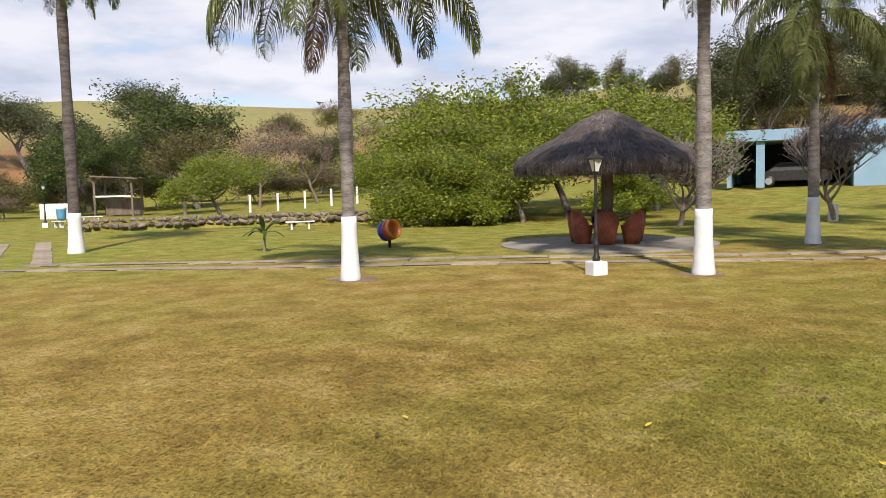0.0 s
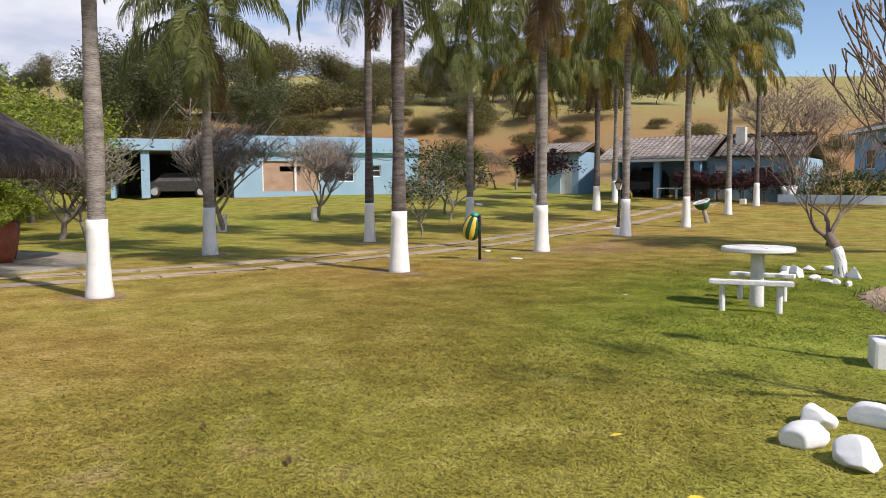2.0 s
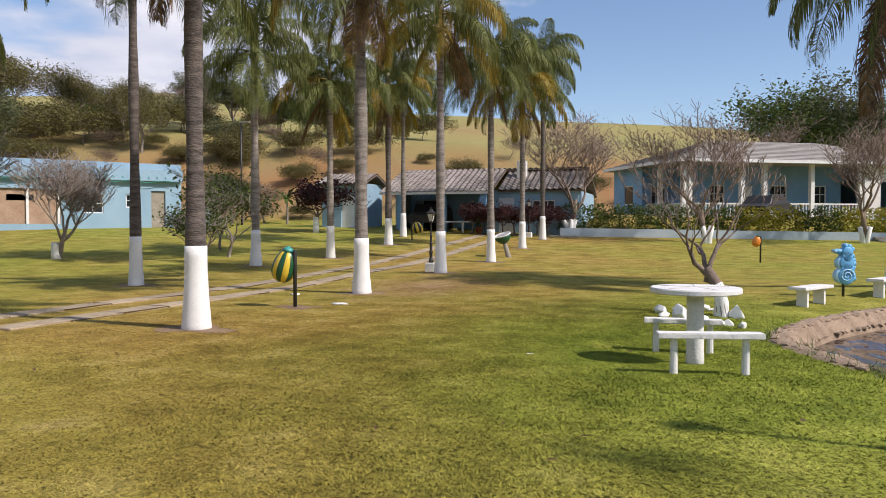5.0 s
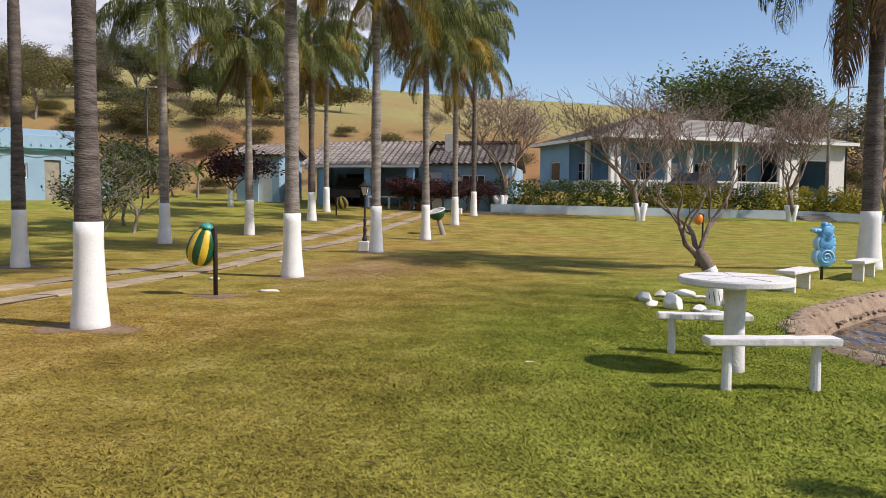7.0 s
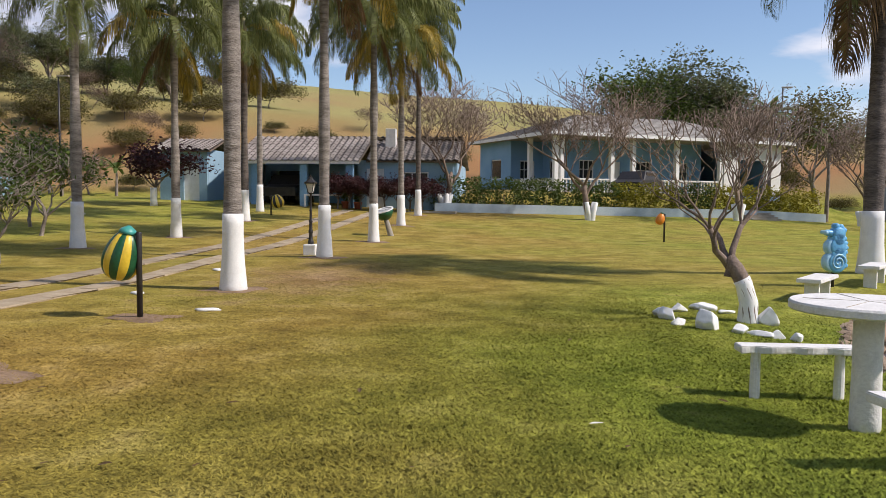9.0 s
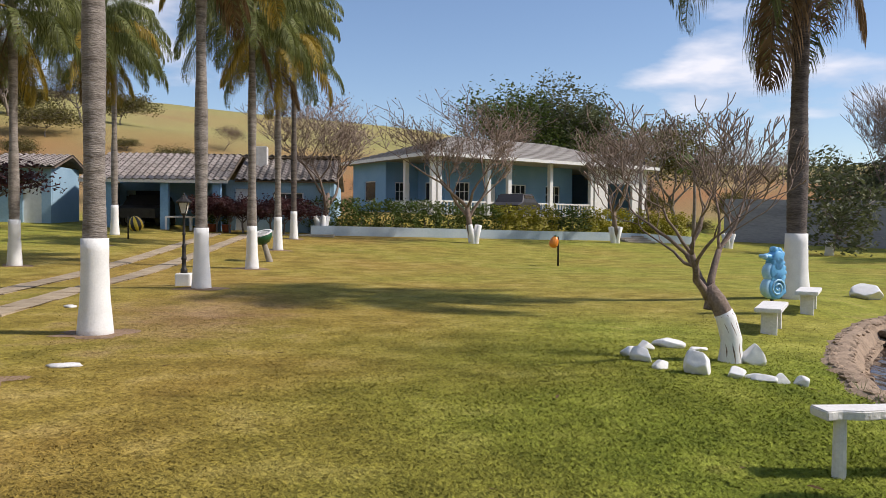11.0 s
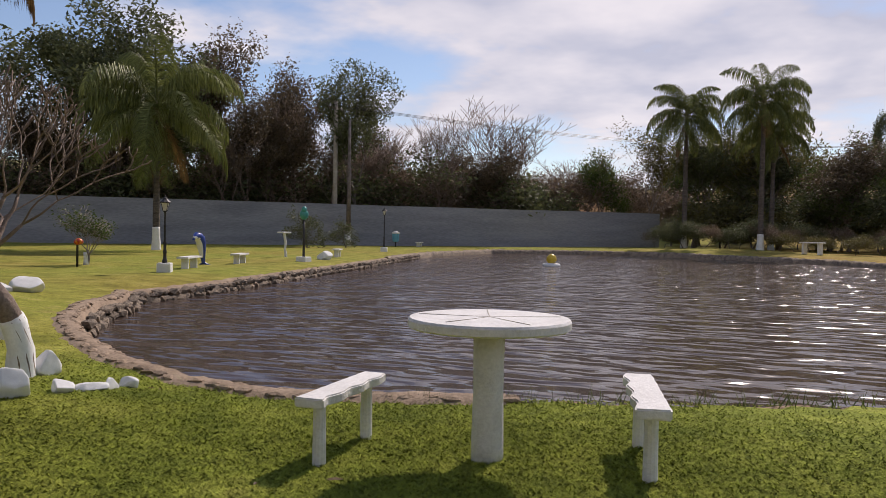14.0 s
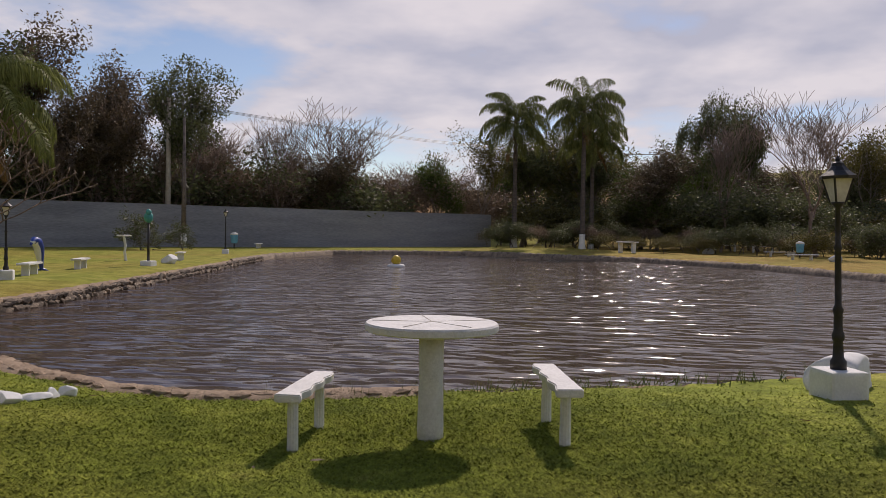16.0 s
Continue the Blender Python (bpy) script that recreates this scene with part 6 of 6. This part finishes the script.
for k in range(4):
    bm.faces.new((lo[k], lo[(k + 1) % 4], ev[(k + 1) % 4], ev[k]))
bm.faces.new(lo[::-1])
bmesh.ops.recalc_face_normals(bm, faces=bm.faces)
M["hip_roof"] = material("pale_grey_tile_roof", (0.26, 0.24, 0.22), (0.42, 0.40, 0.37), 0.9, 0.8, 9, 0.3, stretch=(1, 4, 1))
roof = part("roof", bm, M["hip_roof"], mh, "hipped grey tile roof")
part("fascia", wall_panel(19.2, 0.2, 0.03, [], -0.6, -0.63, 3.68), M["white"], roof, "white eave board")
part("fascia", box(0.03, 10.7, 0.2, -0.63, 4.75, 3.68), M["white"], roof, "white eave board")
for k in range(13):
    f = (k + 0.5) / 13.5
    z = 3.85 + 1.7 * f + 0.004
    part("tile_course", box(19.0 - 10.6 * f, 0.10, 0.03, 9.0, -0.6 + 5.35 * f, z), M["hip_roof"], roof)
    part("tile_course", box(0.10, 10.5 - 10.6 * f, 0.03, -0.6 + 5.35 * f, 4.75, z), M["hip_roof"], roof)
# steps down from the garden wall
steps = thing("garden_steps", pose(11.8, 42.2, gz(11.8, 42.2), 0, 0, 15), "low grey concrete ramp beside the garden wall", "steps")
for k in range(4):
    part("step", box(1.6, 0.35, 0.12, 0, 0.32 * k, 0.09 * k - 0.05, 0.01), M["concrete"], steps)

# parked cars
def car(x, y, turn, paint, label):
    root = thing("car", pose(x, y, gz(x, y), 0, 0, turn), label, "car", "parked cars")
    bm = bmesh.new()
    side = [(-2.0, 0.35), (-2.05, 0.75), (-1.3, 0.92), (-0.75, 1.38), (0.75, 1.42), (1.35, 0.98), (2.0, 0.85), (2.05, 0.35)]
    rings = []
    for y_, sc in ((-0.82, 0.96), (-0.78, 1.0), (0.78, 1.0), (0.82, 0.96)):
        rings.append([bm.verts.new((px * sc, y_ * (0.86 if pz > 1.1 else 1), 0.35 + (pz - 0.35) * sc)) for px, pz in side])
    for a_, b_ in zip(rings, rings[1:]):
        for k in range(len(side)):
            bm.faces.new((a_[k], a_[(k + 1) % len(side)], b_[(k + 1) % len(side)], b_[k]))
    bm.faces.new(rings[0][::-1])
    bm.faces.new(rings[-1])
    bmesh.ops.recalc_face_normals(bm, faces=bm.faces)
    body = part("body", bm, paint, root, smooth=False)
    for s in (-1, 1):
        part("side_window", box(1.7, 0.02, 0.32, 0, s * 0.755, 0.99), M["dark_glass"], body)
    for px in (-1.25, 1.25):
        for s in (-1, 1):
            bm = lathe([(0.31, -0.1), (0.33, -0.05), (0.33, 0.05), (0.31, 0.1)], 20)
            bmesh.ops.transform(bm, matrix=pose(px, s * 0.74, 0.32, 90), verts=bm.verts)
            wheel = part("wheel", bm, M["black"], root, smooth=True)
            bm = lathe([(0.2, -0.112), (0.2, 0.112)], 16)
            bmesh.ops.transform(bm, matrix=pose(px, s * 0.74, 0.32, 90), verts=bm.verts)
            part("rim", bm, M["carpaint"], wheel)
    return root


car(6.0, 45.9, 62, M["black"], "dark saloon car parked before the house")
car(-34.4, 24.0, 54, M["black"], "dark car parked under the carport")
car(-11.9, 39.4, 90, M["black"], "dark car parked in the garage")

# potted plants on the veranda
for x, y, s in ((-8.6, 37.0, 1.0), (-8.0, 36.9, 0.8)):
    pot = thing("potted_plant", pose(x, y, gz(x, y)), "leafy plant in a terracotta pot", "potted plant", "potted plants")
    part("pot", lathe([(0.14, 0), (0.2, 0.3), (0.22, 0.32), (0.2, 0.34), (0.05, 0.32)], 16), M["clay"], pot, smooth=True)
    LV, LF = leaf_mass([Vector((0, 0, 0.5)), Vector((0.1, 0, 0.7)), Vector((-0.1, 0.05, 0.6))], 60, 0.06, 0.12, 9)
    put("foliage", mesh_of("foliage", LV, LF, M["leaf_mid"]), pot)

# ---- poles, wires, fences ----
pole = thing("utility_pole", pose(47.0, 32.5, 0.0), "tall grey concrete utility pole before the wall", "utility pole")
part("shaft", lathe([(0.20, -0.3), (0.17, 4), (0.12, 10.3)], 12), M["concrete"], pole, smooth=True)
part("crossarm", box(1.8, 0.1, 0.12, 0, 0, 9.7, 0.01), M["wood"], pole)
for k in range(3):
    part("insulator", lathe([(0.04, 9.82), (0.06, 9.88), (0.03, 9.98)], 8), M["white"], pole, m=pose(-0.8 + 0.8 * k, 0, 0))
trunk2 = thing("dead_trunk", pose(45.0, 30.3, 0.0), "slim dark trunk with whitewashed foot before the wall", "tree trunk")
part("trunk", lathe([(0.17, 1.0), (0.14, 4), (0.08, 8.6)], 10), M["bark_dark"], trunk2, smooth=True)
part("painted_base", lathe([(0.21, -0.1), (0.18, 1.0)], 12), M["white"], trunk2, "whitewashed base", True)
for k in range(3):
    a, b = Vector((47.0 - 0.8 + 0.8 * k, 32.5, 9.95)), Vector((84, -14 + k, 10.2))
    pts = [a.lerp(b, i / 20) - Vector((0, 0, 1.4 * math.sin(math.pi * i / 20))) for i in range(21)]
    V, F = [], []
    tube(V, F, pts, [0.016] * 21, 4)
    put("power_line", mesh_of("power_line", V, F, M["black"]), None, "thin black overhead power line", None, "cable", "power lines")
for x, y, h in ((18.7, 62.1, 9.0), (-27.5, 45.0, 7.0)):
    sl = thing("street_lamp", pose(x, y, gz(x, y)), "tall dark street lamp with a single flat head", "street lamp", "street lamps")
    part("pole", lathe([(0.07, -0.3), (0.05, h)], 10), M["black"], sl, smooth=True)
    part("lamp_head", box(0.75, 0.22, 0.10, 0.3, 0, h - 0.02, 0.02), M["concrete"], sl)
# banana-like plants on the slope and tall leafy plant by the hedge
def fan_plant(x, y, height, leaves, seed, label):
    rr = random.Random(seed)
    root = thing("broadleaf_plant", pose(x, y, gz(x, y)), label, "plant", "broad-leaved plants")
    V, F = [], []
    tube(V, F, [Vector((0, 0, -0.1)), Vector((0.05, 0, height * 0.6)), Vector((0.0, 0.05, height))], [0.12, 0.09, 0.06], 8)
    put("stem", mesh_of("stem", V, F, M["bark"], True), root)
    for i in range(leaves):
        V, F = [], []
        a, e = i * 2.4 + rr.uniform(-0.3, 0.3), rr.uniform(0.2, 1.2)
        p, d = Vector((0, 0, height)), Vector((math.cos(a) * math.cos(e), math.sin(a) * math.cos(e), math.sin(e)))
        side = Vector((-math.sin(a), math.cos(a), 0))
        for k in range(7):
            w = 0.17 * math.sin(math.pi * (k + 0.4) / 7.0)
            V.extend([p - side * w - Vector((0, 0, 0.05)), p.copy(), p + side * w - Vector((0, 0, 0.05))])
            p = p + d * 0.24
            d = (d + Vector((0, 0, -0.22))).normalized()
        for k in range(6):
            for j in range(2):
                F.append((3 * k + j, 3 * k + j + 1, 3 * k + j + 4, 3 * k + j + 3))
        put("leaf", mesh_of("leaf", V, F, M["leaf_mid"]), root)


for x, y, h in ((-36, 52, 2.0), (-38, 50, 2.4), (-33, 54, 2.2), (-30, 56, 2.0), (-48, 36, 2.2), (-51, 33, 2.5)):
    fan_plant(x, y, h, 12, int(-x), "banana plant on the slope above the lawn")
fan_plant(13.2, 46.5, 5.2, 22, 3, "tall shaggy yucca plant behind the hedge")
fan_plant(16.0, 45.6, 4.2, 22, 5, "tall shaggy yucca plant behind the hedge")
fan_plant(-15.55, -5.7, 0.95, 9, 8, "small broad-leaved young plant on the lawn")
bpy.context.view_layer.update()
[o for o in bpy.data.objects if o.get("label", "").startswith("small broad-leaved")][0].scale = (0.42, 0.42, 0.5)

# west: posts, shed and gate
for i in range(9):
    x, y = -50.5 - 0.3 * i, -7.0 + 1.9 * i
    put("fence_post", part("tmp", box(0.16, 0.16, 1.45, 0, 0, -0.2, 0.02), M["white_dirty"], None).data, None, "white concrete fence post", pose(x, y, gz(x, y)), "fence post", "white fence posts")
for ob in [o for o in bpy.data.objects if o.name.startswith("tmp")]:
    bpy.data.objects.remove(ob)
gs = thing("garden_shed", pose(-54.0, -16.2, gz(-54, -16.2), 0, 0, 80), "open weathered wooden shed with sloping roof", "shed")
for x, y in ((-1.3, -1), (1.3, -1), (-1.3, 1), (1.3, 1)):
    part("post", box(0.14, 0.14, 2.9, x, y, -0.1), M["wood"], gs)
part("roof", box(3.3, 2.8, 0.08, 0, 0, 2.75), M["wood"], gs, m=pose(0, 0, 0, 0, 4, 0))
part("rail", box(2.8, 0.1, 0.12, 0, -1, 1.4), M["white_dirty"], gs)
part("back_panel", box(2.6, 0.06, 1.2, 0, 1.0, 0.1), M["wood"], gs)
gate = thing("gate_wall", pose(-52.5, -20.0, gz(-52.5, -20), 0, 0, 80), "short white wall section beside a gate post", "wall section")
part("panel", box(2.2, 0.16, 1.15, 0, 0, -0.1, 0.01), M["white_dirty"], gate)
part("gate_post", box(0.2, 0.2, 1.5, 1.3, 0, -0.1, 0.02), M["white_dirty"], gate)
for i in range(14):
    x, y = -50.0 - 0.25 * i, -22.5 - 0.9 * i
    tree("thicket_dry", x, y, 0.42, i * 40, "low dry hedge along the fence", "hedge_shrub", "hedge", group="dry hedge")
# far bank: rustic pale fence
for i in range(18):
    x, y = 66.0 - 1.5 * i, -9.0 - 1.15 * i
    fp = thing("fence_section", pose(x, y, gz(x, y), 0, 0, 37.5), "pale rustic wooden fence beyond the far bank", "fence", "rustic fence")
    part("post", box(0.14, 0.14, 1.5, 0, 0, -0.2), M["white_dirty"], fp)
    for z in (0.5, 0.95):
        part("rail", box(1.8, 0.07, 0.09, 0.9, 0, z), M["white_dirty"], fp)
frame_table = thing("picnic_table", pose(52.5, 1.0, gz(52.5, 1.0), 0, 0, 60), "white picnic table on the far bank", "table")
part("tabletop", box(1.4, 0.7, 0.07, 0, 0, 0.72, 0.01), M["white_dirty"], frame_table)
for s in (-1, 1):
    part("leg", box(0.12, 0.5, 0.72, s * 0.5, 0, 0), M["white_dirty"], frame_table)

# orange shed on the slope
osd = thing("hill_shed", pose(-43.5, 47.0, gz(-43.5, 47.0), 0, 0, 40), "small orange shed on the bare slope", "shed")
part("wall", box(3.0, 2.2, 1.7, 0, 0, -0.3), M["clay"], osd)
part("roof", box(3.3, 2.5, 0.12, 0, 0, 1.4), M["white_dirty"], osd)

# ---- fallen leaves ----
fl = random.Random(21)


def fallen_leaf(x, y, size, mat, label, turn):
    V = [(-size, 0, 0), (-size * 0.3, size * 0.32, size * 0.12), (size * 0.5, size * 0.26, size * 0.10), (size, 0, size * 0.04), (size * 0.5, -size * 0.26, size * 0.12), (-size * 0.3, -size * 0.32, size * 0.08), (0, 0, 0)]
    F = [(6, 0, 1), (6, 1, 2), (6, 2, 3), (6, 3, 4), (6, 4, 5), (6, 5, 0)]
    put("fallen_leaf", mesh_of("fallen_leaf", V, F, mat), None, label, pose(x, y, gz(x, y) + 0.028, fl.uniform(-12, 12), fl.uniform(-12, 12), turn), "leaf", "fallen leaves")


for x, y in ((2.55, -6.2), (2.95, -5.1), (3.25, -4.6), (3.1, -3.3), (2.2, -2.2), (3.05, -0.9), (2.35, -0.2), (1.2, -3.1), (0.6, -4.6), (2.9, -1.7)):
    fallen_leaf(x, y, fl.uniform(0.035, 0.05), M["yellow_paint"], "bright yellow fallen leaf on the grass", fl.uniform(0, 360))
for i in range(60):
    x, y = fl.uniform(-6, 3), fl.uniform(-5, 11)
    if inside_depth(x, y, POND) > -0.6:
        continue
    fallen_leaf(x, y, fl.uniform(0.02, 0.055), M["frond_dead"], "curled brown fallen leaf on the grass", fl.uniform(0, 360))
fallen_leaf(0.0, 5.9, 0.05, M["white_dirty"], "pale fallen petal on the grass", 20)
for x, y in ((-1.3, 2.3), (-4.2, 10.2), (-5.8, 11.6), (-6.0, 15.0)):
    st = rock_mesh(90, M["white_dirty"], 1.6, 0.9, 0.25, 0.1)
    if y > 5:
        put("paving_stone", st, None, "flat pale stone set in the grass", pose(x, y, gz(x, y) + 0.01, 0, 0, x * 40) @ Matrix.Diagonal((0.2, 0.2, 0.2, 1)), "stone", "flat stones")

# ---- grass blades beside the path ----
def grass_field(name, spots, seed):
    """Short leaning blades, thinning out away from each spot (x, y, radius, count)."""
    g = np.random.default_rng(seed)
    px = np.concatenate([g.normal(x, r, n) for x, y, r, n in spots])
    py = np.concatenate([g.normal(y, r, n) for x, y, r, n in spots])
    keep = inside_depth(px, py, POND) < -0.10
    px, py = px[keep], py[keep]
    n = len(px)
    patch = 0.5 + 0.5 * np.sin(px * 1.7 + 0.6 * py) * np.sin(py * 1.3 - 0.8 * px)
    lush = np.clip(1.25 - np.hypot((px - 2.8) / 4.5, (py - 7) / 7.0), 0, 1)
    a = g.uniform(0, 2 * np.pi, n)
    reach = (0.016 + 0.030 * g.random(n)) * (0.8 + 0.4 * patch)
    h = 0.005 + 0.012 * g.random(n) * (0.6 + 0.8 * patch) + 0.008 * lush * g.random(n)
    w = 0.003 + 0.003 * g.random(n) + 0.003 * lush
    pz = ground_height(px, py) + 0.001
    v = np.empty((n, 3, 3))
    dx, dy = -np.sin(a) * w, np.cos(a) * w
    v[:, 0] = np.stack([px - dx, py - dy, pz], -1)
    v[:, 1] = np.stack([px + dx, py + dy, pz + 0.002], -1)
    v[:, 2] = np.stack([px + np.cos(a) * reach, py + np.sin(a) * reach, pz + h], -1)
    me = bpy.data.meshes.new(name)
    me.vertices.add(n * 3)
    me.vertices.foreach_set("co", v.reshape(-1))
    me.loops.add(n * 3)
    me.loops.foreach_set("vertex_index", np.arange(n * 3, dtype=np.int32))
    me.polygons.add(n)
    me.polygons.foreach_set("loop_start", np.arange(0, n * 3, 3, dtype=np.int32))
    me.update(calc_edges=True)
    me.materials.append(lawn_material)
    return put(name, me, None, "short dry grass blades of the lawn", None, "grass", kind="stuff")


lawn_material = ground_me.materials[0]
grass_field("grass", [(2.6, -4.5, 1.6, 60000), (1.5, -1.5, 1.7, 70000), (-0.2, 1.8, 1.6, 70000), (-1.0, 5.2, 1.5, 70000), (1.2, 5.8, 1.3, 70000), (0.8, 8.4, 1.7, 60000), (-3.2, 6.0, 2.5, 50000), (-1.0, 11.0, 2.6, 50000), (-1.5, -4.5, 2.2, 40000)], 6)
tuft_rng = random.Random(31)
TV, TF = [], []
for p, d in along(POND[0:6], 0.16):
    n = Vector((-d.y, d.x))
    o = p + n * tuft_rng.uniform(0.05, 0.35)
    if tuft_rng.random() < 0.45:
        continue
    for _ in range(9):
        b = Vector((o.x + tuft_rng.gauss(0, 0.05), o.y + tuft_rng.gauss(0, 0.05), gz(o.x, o.y)))
        t_ = b + Vector((tuft_rng.gauss(0, 0.07), tuft_rng.gauss(0, 0.07), tuft_rng.uniform(0.07, 0.19)))
        k = len(TV)
        TV.extend([b - Vector((0.006, 0.004, 0)), b + Vector((0.006, 0.004, 0)), t_])
        TF.append((k, k + 1, k + 2))
put("grass_tufts", mesh_of("grass_tufts", TV, TF, M["leaf_mid"]), None, "long green grass tufts along the water", None, "grass", kind="stuff")


# ---- worn soil round the trunks ----
for i, (x, y, r0) in enumerate([(p[0], p[1], 0.52) for p in PALMS[1:14]] + [(-4.70, 9.50, 0.4)]):
    rr = random.Random(i)
    bm = bmesh.new()
    mid = bm.verts.new((x, y, gz(x, y) + 0.012))
    ring = []
    for k in range(26):
        a = 2 * math.pi * k / 26
        r = r0 * (0.75 + 0.45 * noise.noise(Vector((math.cos(a) * 1.3 + i * 7, math.sin(a) * 1.3, 0.5))) + rr.uniform(-0.08, 0.08))
        ring.append(bm.verts.new((x + r * math.cos(a) * 1.2, y + r * math.sin(a), gz(x + r * math.cos(a) * 1.2, y + r * math.sin(a)) + 0.004)))
    for k in range(26):
        bm.faces.new((mid, ring[k], ring[(k + 1) % 26]))
    tagged(part("worn_soil", bm, M["soil"], None, "worn bare soil round a trunk", True), kind="structure")
